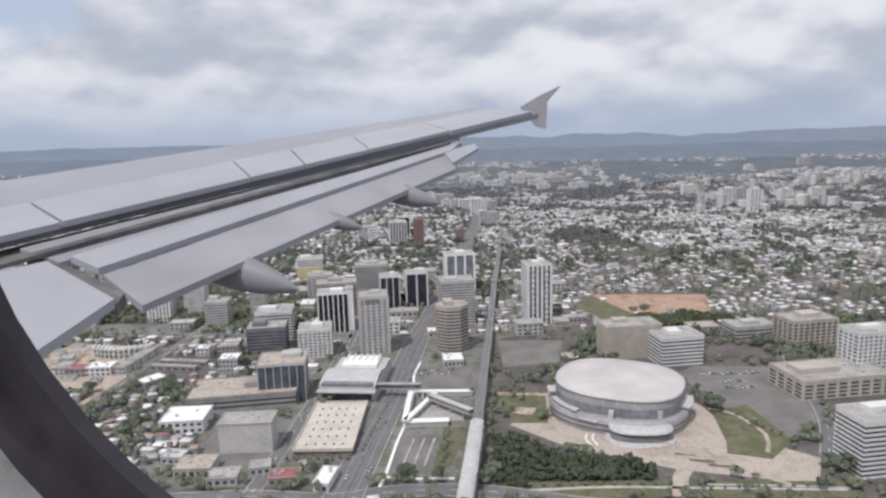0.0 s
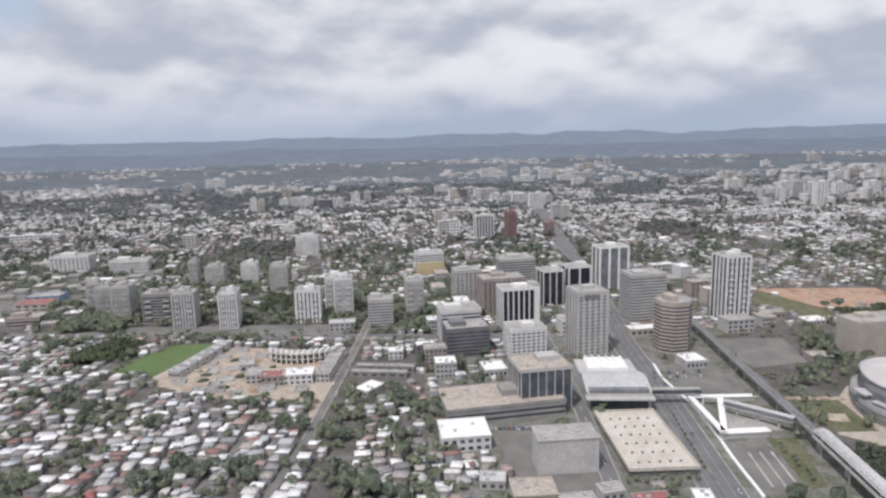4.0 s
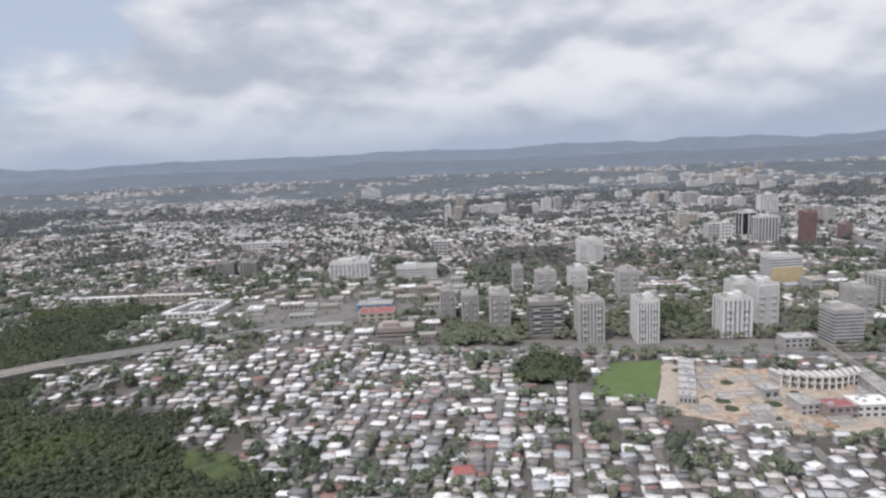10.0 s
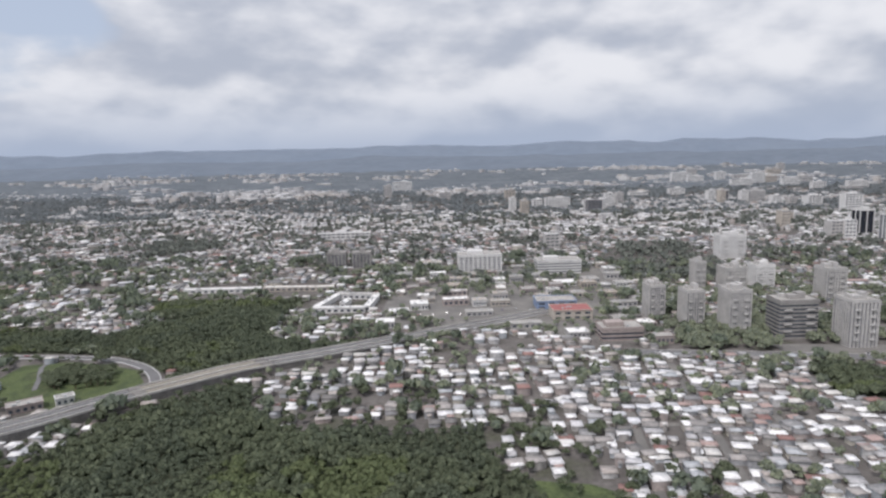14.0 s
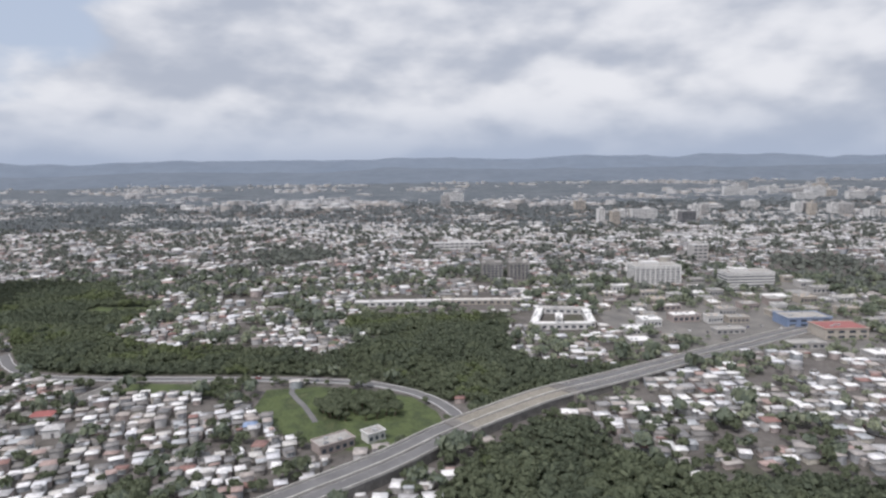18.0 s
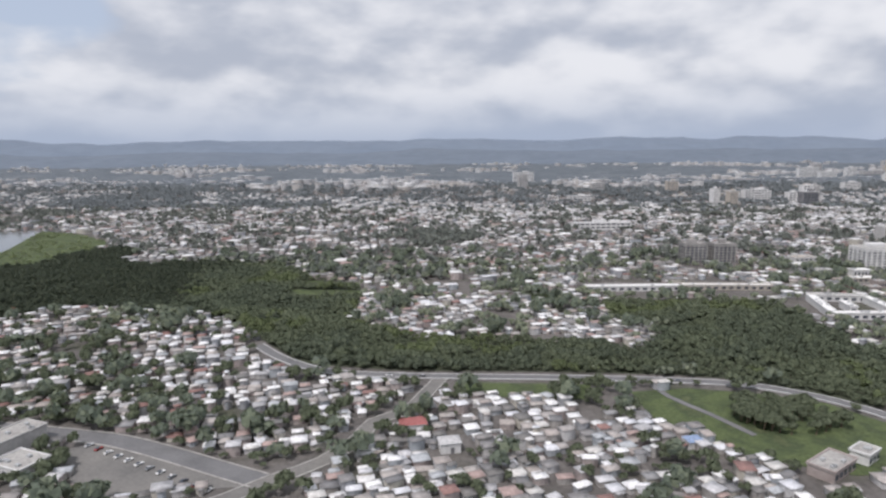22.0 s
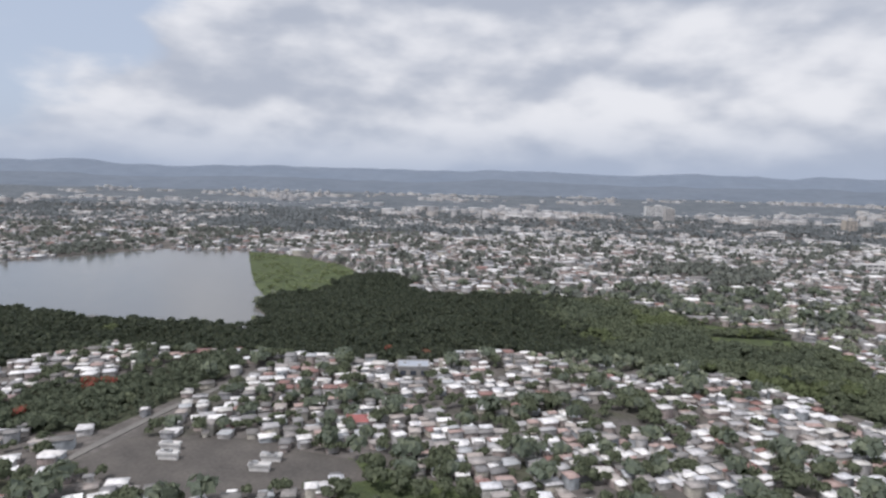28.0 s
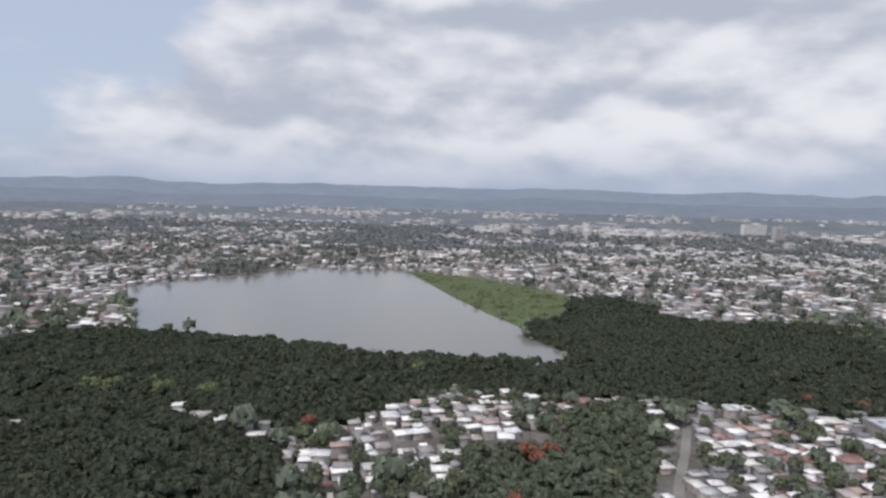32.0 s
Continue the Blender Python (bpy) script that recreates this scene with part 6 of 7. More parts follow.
def house_shapes():
    """Six shared bodies with their roofs, 7 m wide and 8 m deep."""
    out = []
    for k in range(6):
        h = (2.5, 2.6, 3.0, 4.6, 2.4, 4.4)[k]
        body = block("wall", 7.0, 8.0, 0, h, bevel=0.04)
        if k in (0, 3, 5):
            roof = mesh_of("roof", [(-3.8, -4.3, h), (3.8, -4.3, h), (3.8, 4.3, h), (-3.8, 4.3, h), (-3.8, -4.3, h + 0.3), (3.8, -4.3, h + 0.3), (3.8, 4.3, h + 0.34), (-3.8, 4.3, h + 0.34)],
                           [[0, 1, 5, 4], [1, 2, 6, 5], [2, 3, 7, 6], [3, 0, 4, 7], [4, 5, 6, 7], [3, 2, 1, 0]])
        elif k in (1, 4):
            roof = mesh_of("roof", [(-3.9, -4.4, h), (3.9, -4.4, h), (3.9, 4.4, h), (-3.9, 4.4, h), (0, -4.4, h + 1.2), (0, 4.4, h + 1.2)],
                           [[0, 1, 4], [1, 2, 5, 4], [2, 3, 5], [3, 0, 4, 5], [3, 2, 1, 0]])
        else:
            roof = mesh_of("roof", [(-3.9, -4.4, h), (3.9, -4.4, h), (3.9, 4.4, h), (-3.9, 4.4, h), (0, -2.0, h + 1.3), (0, 2.0, h + 1.3)],
                           [[0, 1, 4], [1, 2, 5, 4], [2, 3, 5], [3, 0, 4, 5], [3, 2, 1, 0]])
        porch = block("carport_roof", 2.6, 4.0, h - 0.5, h - 0.3, 4.9, -1.5, 0.03)
        post = block("carport_post", 0.18, 0.18, 0, h - 0.5, 6.0, -3.2, 0.02)
        door = block("door", 1.0, 0.12, 0, 1.9, -1.2, -4.03, 0.02)
        pane = block("window", 1.4, 0.12, 0.9, 1.9, 1.6, -4.03, 0.02)
        tank = prism("water_tank", ring_of(1.2, 1.2, "octagon"), h + 0.3, h + 1.4, 0.1)
        out.append((body, roof, porch, post, door, pane, tank))
    return out


SHAPES = house_shapes()
ANNEX = [block("annex", *a, 0.03) for a in ((3.4, 4.2, 0, 2.1, -4.4, 1.2), (4.0, 3.0, 0, 2.2, 1.0, 5.0), (3.0, 5.6, 0, 1.9, 4.6, 1.0))]
ANNEX_ROOF = [block("annex_roof", *a, 0.03) for a in ((3.9, 4.7, 2.1, 2.3, -4.4, 1.2), (4.5, 3.5, 2.2, 2.4, 1.0, 5.0), (3.5, 6.1, 1.9, 2.1, 4.6, 1.0))]
KINDS = ["single-storey house with a flat roof", "small house with a gabled metal roof", "small house with a hipped roof", "two-storey flat-roofed house", "low house with a gabled roof", "two-storey house with a flat roof"]
for k, (x, y, t, w, d) in enumerate(near):
    s = int(lattice(x, y, 2) * 6) % 6
    body, roof, porch, post, door, pane, tank = SHAPES[s]
    ob = tagged(part("house", body, "wall_each"), KINDS[s] + " in a dense row", "house", "houses of the town")
    ob.matrix_basis = Matrix.LocRotScale((x, y, 0), Euler((0, 0, t + math.pi / 2 * (k % 4))), (w / 7.0, d / 8.0, 0.68))
    cover_top = part("roof", roof, "roof_each", ob)
    if k % 4 != 2:
        lean = part("annex", ANNEX[k % 3], "wall_each", ob)
        part("annex_roof", ANNEX_ROOF[k % 3], "roof_each", lean)
    if k % 3 != 1:
        part("door", door, "facade_dark", ob)
        part("window", pane, "glass", ob)
    if k % 3 == 0:
        part("carport_roof", porch, "roof_each", ob)
        part("carport_post", post, "steel", ob)
    if k % 5 == 0 and s in (0, 3, 5):
        part("water_tank", tank, "facade_white", cover_top)


def many_houses(name, H, label, plain=False, taller=1.0):
    """One mesh of houses with walls, eaves and roofs; plain ones, far off, are walls and a flat roof."""
    a = H[rs.rand(len(H)) < (0.3 if plain else 0.65)].copy()          # lean-tos and annexes
    off, side = a[:, 3] * rs.uniform(0.45, 0.75, len(a)), rs.choice([-1, 1], len(a))
    a[:, 0] += np.cos(a[:, 2]) * off * side
    a[:, 1] += np.sin(a[:, 2]) * off * side
    a[:, 3] *= rs.uniform(0.35, 0.7, len(a))
    a[:, 4] *= rs.uniform(0.4, 0.8, len(a))
    H = np.vstack([H, a])
    n = len(H)
    x, y, t, w, d = H.T
    h = np.where(rs.rand(n) < 0.22, rs.uniform(2.6, 3.4, n), rs.uniform(1.4, 2.0, n)) * np.where(np.maximum(w, d) > 9, 1.5, 1) * taller
    pitch = np.where(rs.rand(n) < 0.38, rs.uniform(0.4, 0.8, n), 0.2)
    draw = np.where(pitch > 0.5, 0.06, 1.0)
    c, s = np.cos(t), np.sin(t)
    cor = np.array([(-1, -1), (1, -1), (1, 1), (-1, 1)]) / 2

    def ringv(grow_by, z, squeeze=1.0):
        out = np.zeros((n, 4, 3))
        for k, (a, b) in enumerate(cor):
            u, v = a * (w + grow_by) * squeeze, b * (d + grow_by) * np.where(np.asarray(squeeze) < 0.5, 0.7, 1.0)
            out[:, k, 0], out[:, k, 1], out[:, k, 2] = x + u * c - v * s, y + u * s + v * c, z
        return out

    if plain:
        verts = np.concatenate([ringv(0, 0.0), ringv(0, h), ringv(0.5, h), ringv(0.5, h + 0.3)], 1)
        tpl = [(k, (k + 1) % 4, 4 + (k + 1) % 4, 4 + k) for k in range(4)] + [(8 + k, 8 + (k + 1) % 4, 12 + (k + 1) % 4, 12 + k) for k in range(4)] + [(12, 13, 14, 15)]
        q = (np.array(tpl)[None] + (np.arange(n) * 16)[:, None, None]).reshape(-1, 4)
        tagged(part(name, quads_mesh(name, verts.reshape(-1, 3), q, ["wall_pale", "roof_bright"], np.tile([0] * 4 + [1] * 5, n))), label, "houses", kind="stuff")
        return
    verts = np.concatenate([ringv(0, 0.0), ringv(0, h), ringv(0.45, h), ringv(0.45, h + 0.16), ringv(0.45, h + pitch, draw)], 1)
    tpl, mat = [], []
    for k in range(4):
        j = (k + 1) % 4
        tpl += [(k, j, 4 + j, 4 + k), (8 + k, 8 + j, 12 + j, 12 + k), (12 + k, 12 + j, 16 + j, 16 + k)]
        mat += [0, 1, 1]
    tpl.append((16, 17, 18, 19))
    mat.append(1)
    q = (np.array(tpl)[None] + (np.arange(n) * 20)[:, None, None]).reshape(-1, 4)
    tagged(part(name, quads_mesh(name, verts.reshape(-1, 3), q, ["wall_many", "roof_many"], np.tile(mat, n))), label, "houses", kind="stuff")


cut = rest[:, 1] + 0.295 * rest[:, 0]
many_houses("rooftops_near", rest[cut < 330], "dense low houses with white, grey and rusty roofs")
many_houses("rooftops_middle", rest[(cut >= 330) & (cut < 800)], "crowded white-roofed houses among trees")
many_houses("rooftops_far", rest[cut >= 800], "far sprawl of pale roofs towards the hills", True)
far_b = np.c_[rs.uniform(-2600, 1900, 5200), 1500 + 1500 * rs.uniform(0, 1, 5200) ** 1.5, rs.uniform(0, 0.4, 5200), rs.uniform(7, 26, 5200), rs.uniform(7, 16, 5200)]
far_b = far_b[patchy(far_b[:, 0], far_b[:, 1], 230, 2) * 0.65 + patchy(far_b[:, 0], far_b[:, 1], 70, 3) * 0.35 > 0.63]
many_houses("rooftops_distant", far_b, "scattered pale buildings in distant woodland", True, 2.6)
mid_b = np.c_[rs.uniform(380, 1150, 90), rs.uniform(980, 1650, 90), np.full(90, 0.12), rs.uniform(10, 26, 90), rs.uniform(8, 13, 90)]
many_houses("midrise_blocks", mid_b[patchy(mid_b[:, 0], mid_b[:, 1], 120, 5) > 0.4], "pale mid-rise blocks between distant towers", True, 4.5)


def coloured_house(x, y, roof, label, w=8.0, d=7.0, h=3.2, turn=12):
    root = tagged(new("house"), label, "house")
    root.matrix_basis = pose(x, y, 0, 0, 0, turn)
    part("wall", block("wall", w, d, 0, h), "facade_white", root)
    part("roof", mesh_of("roof", [(-w / 2 - .4, -d / 2 - .4, h), (w / 2 + .4, -d / 2 - .4, h), (w / 2 + .4, d / 2 + .4, h), (-w / 2 - .4, d / 2 + .4, h), (-w / 4, 0, h + 1.2), (w / 4, 0, h + 1.2)],
                                 [[0, 1, 5, 4], [1, 2, 5], [2, 3, 4, 5], [3, 0, 4], [3, 2, 1, 0]]), roof, root)
    part("door", block("door", 1, 0.15, 0, 1.9, 0.5, -d / 2 - 0.05), "facade_dark", root)


coloured_house(-725, 415, "blue", "house with a bright blue roof", 4.5, 4)
coloured_house(-809, 426, "red", "long house with a red roof", 8, 6)
coloured_house(-264, 259, "red", "small house with a red roof", 4, 5, 2.4)
coloured_house(-1048, 485, "red", "house with a red-orange roof", 6, 6)
coloured_house(-372, 318, "red", "house with a red roof", 7, 6)
coloured_house(-797, 413, "roof_pale", "house with a pale grey roof", 6, 5)


# ---- trees ----
def crown_quads(rng, n, size, lobes=6):
    """Corner points of n leaf clumps on a lumpy crown of radius 1 round (0, 0, 1)."""
    cen = rng.normal(0, 1, (lobes, 3))
    cen = cen / np.linalg.norm(cen, axis=1)[:, None] * rng.uniform(0.25, 0.6, (lobes, 1))
    cen[:, 2] = np.abs(cen[:, 2]) * 0.6 - 0.1
    rad = rng.uniform(0.38, 0.62, lobes)
    which = rng.randint(0, lobes, n)
    d = rng.normal(0, 1, (n, 3))
    d[:, 2] = np.where(d[:, 2] < -0.3, -d[:, 2], d[:, 2])
    d /= np.linalg.norm(d, axis=1)[:, None]
    p = cen[which] + d * (rad[which] * rng.uniform(0.72, 1.08, n))[:, None]
    p[:, 2] = p[:, 2] * 0.8 + 1.0
    nrm = d + rng.normal(0, 0.3, (n, 3))
    nrm /= np.linalg.norm(nrm, axis=1)[:, None]
    a = np.cross(nrm, rng.normal(0, 1, (n, 3)))
    a /= np.linalg.norm(a, axis=1)[:, None]
    b = np.cross(nrm, a)
    sz = size * rng.uniform(0.6, 1.25, (n, 1))
    bend = nrm * sz * 0.35
    return np.stack([p - a * sz, p - b * sz * 0.8 - bend, p + a * sz, p + b * sz * 0.8 - bend], 1)     # n, 4, 3


rt = np.random.RandomState(5)
CROWNS = {"fine": [crown_quads(rt, 300, 0.15, 7) for _ in range(6)], "mid": [crown_quads(rt, 120, 0.225, 7) for _ in range(6)], "low": [crown_quads(rt, 50, 0.33, 6) for _ in range(6)], "coarse": [crown_quads(rt, 12, 0.6, 3) for _ in range(4)]}


def trunk_mesh(k):
    rng = random.Random(k)
    v, f = [], []

    def limb(a, b, r0, r1):
        ax = (b - a).normalized()
        s = ax.orthogonal().normalized()
        t = ax.cross(s)
        m = len(v)
        for q, r in ((a, r0), (b, r1)):
            for i in range(5):
                c = q + (s * math.cos(i * 1.2566) + t * math.sin(i * 1.2566)) * r
                v.append(tuple(c))
        f.extend([[m + i, m + (i + 1) % 5, m + 5 + (i + 1) % 5, m + 5 + i] for i in range(5)])

    top = Vector((rng.uniform(-.08, .08), rng.uniform(-.08, .08), 0.62))
    limb(Vector((0, 0, 0)), top, 0.085, 0.055)
    for i in range(5):
        a = i * 1.26 + rng.uniform(-.3, .3)
        limb(top, top + Vector((math.cos(a) * 0.45, math.sin(a) * 0.45, rng.uniform(0.3, 0.55))), 0.045, 0.015)
    return mesh_of("trunk", v, f, ["bark"])


TRUNKS = [trunk_mesh(k) for k in range(3)]
CROWN_MESH = [quads_mesh("crown", c.reshape(-1, 3), np.arange(c.shape[0] * 4).reshape(-1, 4), ["leaf"], [0] * c.shape[0]) for c in CROWNS["fine"]]
WOOD_CROWN = [quads_mesh("crown", c.reshape(-1, 3), np.arange(c.shape[0] * 4).reshape(-1, 4), ["wood"], [0] * c.shape[0]) for c in CROWNS["fine"]]
FLAME_MESH = quads_mesh("crown", CROWNS["fine"][0].reshape(-1, 3), np.arange(1200).reshape(-1, 4), ["flame"], [0] * 300)


def many_trees(name, T, kind, material, label):
    """T: x, y, radius, height stretch. One mesh of leaf clumps and stub trunks."""
    if not len(T):
        return
    allv = []
    pool = CROWNS[kind]
    pick = rt.randint(0, len(pool), len(T))
    ang = rt.uniform(0, 6.28, len(T))
    for k, base in enumerate(pool):
        S = T[pick == k]
        if not len(S):
            continue
        a = ang[pick == k]
        c, s = np.cos(a)[:, None, None], np.sin(a)[:, None, None]
        R, hs = S[:, 2][:, None, None], S[:, 3][:, None, None]
        b = base[None]
        x = (b[..., 0] * c - b[..., 1] * s) * R + S[:, 0][:, None, None]
        y = (b[..., 0] * s + b[..., 1] * c) * R + S[:, 1][:, None, None]
        z = b[..., 2] * R * hs
        allv.append(np.stack([x, y, z], -1).reshape(-1, 3))
    v = np.vstack(allv)
    tagged(part(name, quads_mesh(name, v, np.arange(len(v)).reshape(-1, 4), [material], np.zeros(len(v) // 4, int))), label, "trees", kind="stuff")


def forest(poly, pitch):
    xs, ys = [p[0] for p in poly], [p[1] for p in poly]
    u, v = np.meshgrid(np.arange(min(xs), max(xs), pitch), np.arange(min(ys), max(ys), pitch))
    x, y = u.ravel() + rt.uniform(-pitch, pitch, u.size) * 0.5, v.ravel() + rt.uniform(-pitch, pitch, u.size) * 0.5
    ok = inside(poly, x, y) & ~near_line(MOTORWAY, x, y, 8.2) & ~near_line(LEVEE, x, y, 4.5) & ~near_line(CROSS, x, y, 6)
    for p in GRASS.values():
        ok &= ~inside(p, x, y)
    x, y = x[ok], y[ok]
    return np.c_[x, y, rt.uniform(1.3, 2.7, len(x)) * (0.6 + 0.85 * patchy(x, y, 16, 2)), rt.uniform(0.8, 1.15, len(x))]


for p in WOODS:
    F = forest(p, 2.5)
    tone = patchy(F[:, 0], F[:, 1], 34, 31) * 0.65 + patchy(F[:, 0], F[:, 1], 9, 33) * 0.35
    # trees to the west take the leaves with the cloud shade in their colour
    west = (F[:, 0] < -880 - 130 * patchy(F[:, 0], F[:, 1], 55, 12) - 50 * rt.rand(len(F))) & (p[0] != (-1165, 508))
    many_trees("mangrove", F[west & (tone < 0.86)], "low", "leaf_cloud_shade", "woodland canopy beside the lagoon, cloud shade in its dark colour")
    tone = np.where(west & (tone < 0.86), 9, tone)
    if p[0] == (18, 276):
        tone = tone * 0.55
    for lo, hi, mt, lab in ((0, 0.44, "wood_dark", "dense dark green woodland canopy"), (0.44, 0.68, "wood", "dense green woodland canopy"), (0.68, 2, "wood_light", "light green clumps in the woodland")):
        many_trees("woodland", F[(tone >= lo) & (tone < hi)], "low", mt, lab)


def scatter(n, x0, x1, y0, y1, seed, gate, r0, r1, over=False):
    r = np.random.RandomState(seed)
    x, y = r.uniform(x0, x1, n), r.uniform(y0, y1, n)
    ok = (patchy(x, y, 40, 6) * 0.4 + patchy(x, y, 14, 7) * 0.6 > gate) & (over | ~taken(WALLED, x, y)) & (y + 0.295 * x > 95)
    for p in [LAGOON, *[q for m, q, l in OPEN.values()], GRASS["field"], GRASS["ball_field"], GRASS["lagoon_bank"], GRASS["loop_meadow"], *WOODS]:
        ok &= ~inside(p, x, y)
    for q in ROADS:
        ok &= ~near_line(q, x, y, 8.5 if q is MOTORWAY else 9 if q is AVENUE else 2.4 if q is LAST_ROAD else 4.5)
    for a, b, c in FOOTPRINTS:
        ok &= (x - a) ** 2 + (y - b) ** 2 > (c * 0.75) ** 2
    built_up = inside(DOWNTOWN, x, y) & (y < 470)
    ok &= ~(built_up & (r.rand(n) < np.where(x < -58, 0.45, 0.85)))
    for p in (GRASS["bus_lawn"], GRASS["arena_lawn"], GRASS["arena_garden"], GRASS["street_verge"], GRASS["street_verge_east"]):
        ok &= ~(inside(p, x, y) & (r.rand(n) < 0.8))
    for q in FIRST_GRID + GRID_CROSS:
        ok &= ~(near_line(q, x, y, 3.4) & (r.rand(n) < 0.85))
    ok &= ~((x > -610) & (x < -430) & (y > 376) & (y < 475) & (r.rand(n) < 0.5))
    ok &= ~((x > 40) & (y > 410) & (r.rand(n) < 0.5))
    x, y = x[ok], y[ok]
    return np.c_[x, y, r.uniform(r0, r1, len(x)) * (0.62 + 0.75 * patchy(x, y, 14, 7)), r.uniform(0.85, 1.3, len(x))]


town = scatter(60000, -1400, 420, 120, 720, 3, 0.385, 1.1, 3.0)
order = np.argsort(town[:, 1] + 0.295 * town[:, 0])
single = town[order[:220]]
for k, (x, y, r, hs) in enumerate(single):
    ob = tagged(new("tree"), "leafy dark green tree between houses", "tree", "trees of the town")
    ob.matrix_basis = Matrix.LocRotScale((x, y, 0), Euler((0, 0, k * 1.7)), (r, r, r * hs))
    part("trunk", TRUNKS[k % 3], None, ob)
    part("crown", (CROWN_MESH if x > -430 else WOOD_CROWN)[k % 6], None, ob)
ROWS = [(-70 + 3.2 * i, 254.5 + 0.5 * math.sin(i * 2), 1.5) for i in range(9)] + [(30 + 5.4 * i, 229.5 - 0.1 * i, 1.2) for i in range(11)] + [(98 + 5.2 * i, 224.5, 1.1) for i in range(9)] \
    + [(130 + 2.0 * i, 300 - 4.2 * i, 1.3) for i in range(9)] + [(45, 290, 3.0), (47, 292, 2.4), (43, 288, 2.2), (58, 352, 2.0), (54, 356, 1.8), (62, 354, 1.9), (52, 350, 1.6)] \
    + [(-340 + 8.6 * i + 2 * math.sin(i * 3), 458 - 0.7 * i + 3 * math.cos(i * 5), 1.5 + 0.5 * (i % 3)) for i in range(16)] + [(-38.5 + 0.62 * i, 262 + 4.5 * i, 0.9) for i in range(12)] + [(-4 + 0.9 * (i % 3) + 0.2 * i, 250 + 3.4 * i, 1.3) for i in range(9)] + [(82 + 4 * (i % 5), 400 - 9 * (i // 5), 2.4) for i in range(15)]
for k, (x, y, r) in enumerate(ROWS):
    ob = tagged(new("tree"), "small rounded street tree with dark leaves", "tree", "street trees")
    ob.matrix_basis = Matrix.LocRotScale((x, y, 0.05), Euler((0, 0, k * 2.1)), (r, r, r * 1.15))
    part("trunk", TRUNKS[k % 3], None, ob)
    part("crown", CROWN_MESH[k % 6], None, ob)
for x, y, r in ((-1147, 504, 3.6), (-1141, 506, 3.4), (-1144, 501, 3.0), (-1150, 476, 3.0), (-1209, 515, 3.4), (-1052, 566, 3.0), (-1035, 563, 2.8)):
    ob = tagged(new("flame_tree"), "tree covered in red-orange blossom", "tree")
    ob.matrix_basis = Matrix.LocRotScale((x, y, 0.2), Euler((0, 0, x)), (r, r, r))
    part("trunk", TRUNKS[0], None, ob)
    part("crown", FLAME_MESH, None, ob)
for k in range(52):       # clumps in the loop meadow
    r = random.Random(k)
    a, q = r.uniform(0, 6.28), r.uniform(0, 1) ** 0.6
    ob = tagged(new("tree"), "rounded bush-like tree in the meadow", "tree", "meadow trees")
    s = r.uniform(2.2, 3.8)
    ob.matrix_basis = Matrix.LocRotScale((-688 + 17 * q * math.cos(a), 436 + 13 * q * math.sin(a), 0.1), Euler((0, 0, a)), (s, s, s))
    part("trunk", TRUNKS[k % 3], None, ob)
    part("crown", WOOD_CROWN[k % 6], None, ob)
bank = np.c_[rt.uniform(-1246, -1110, 700), rt.uniform(676, 885, 700), rt.uniform(0.8, 2.4, 700), rt.uniform(0.4, 0.8, 700)]
bank = bank[inside(GRASS["lagoon_bank"], bank[:, 0], bank[:, 1]) & (patchy(bank[:, 0], bank[:, 1], 22, 15) > 0.5)]
many_trees("bank_bushes", bank, "mid", "leaf_light", "low green bushes on the lagoon bank")
depth = town[order[220:], 1] + 0.295 * town[order[220:], 0]
spread = town[order[220:]]
east = spread[:, 0] > -430 + 60 * patchy(spread[:, 0], spread[:, 1], 50, 9)
for side, mt in ((east, "leaf"), (~east, "wood")):
    many_trees("town_trees", spread[side & (depth < 260)], "mid", mt, "many small dark green trees between houses")
    many_trees("suburb_trees", spread[side & (depth >= 260) & (rt.rand(len(spread)) < np.where(depth > 300, 0.62, 1.0))], "low", "leaf", "small dark green trees between farther houses")
grove = scatter(240, -1212, -1136, 470, 556, 43, 0.42, 1.3, 2.6, True)
many_trees("village_trees", grove, "mid", "wood_dark", "dark trees crowding round the last houses")
many_trees("condo_trees", scatter(2600, -392, -110, 440, 600, 9, 0.30, 1.8, 3.2), "mid", "leaf", "dark green trees round apartment towers")
many_trees("middle_trees", scatter(42000, -2100, 1100, 640, 1150, 13, 0.52, 1.4, 3.4), "coarse", "far_haze_leaf", "dark trees between far houses")
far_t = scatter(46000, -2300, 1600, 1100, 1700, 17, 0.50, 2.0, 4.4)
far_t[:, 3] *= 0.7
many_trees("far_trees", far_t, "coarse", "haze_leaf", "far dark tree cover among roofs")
gr = np.random.RandomState(61)
gx0, gy0 = gr.uniform(-2200, 1500, 60000), gr.uniform(640, 1650, 60000)
keep = (grove_field(gx0, gy0) > 0.93) & ~inside(LAGOON, gx0, gy0) & ~taken(LOTS, gx0, gy0)
for a, b, c in FOOTPRINTS:
    keep &= (gx0 - a) ** 2 + (gy0 - b) ** 2 > (c * 0.75) ** 2
groves = np.c_[gx0, gy0, gr.uniform(2.2, 4.6, len(gx0)), gr.uniform(0.7, 1.0, len(gx0))][keep]
many_trees("groves", groves[groves[:, 1] < 1050], "coarse", "far_haze_leaf", "dark tree groves between far quarters of the town")
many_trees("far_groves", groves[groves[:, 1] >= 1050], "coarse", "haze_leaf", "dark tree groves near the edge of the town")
CLUMPS = [(-152, 337), (-166, 337), (-147, 331), (-156, 344), (-177, 299), (-160, 303), (-170, 306), (-214, 319), (-203, 309), (-208, 314), (-196, 312), (-236, 277), (-228, 280), (-240, 283)]
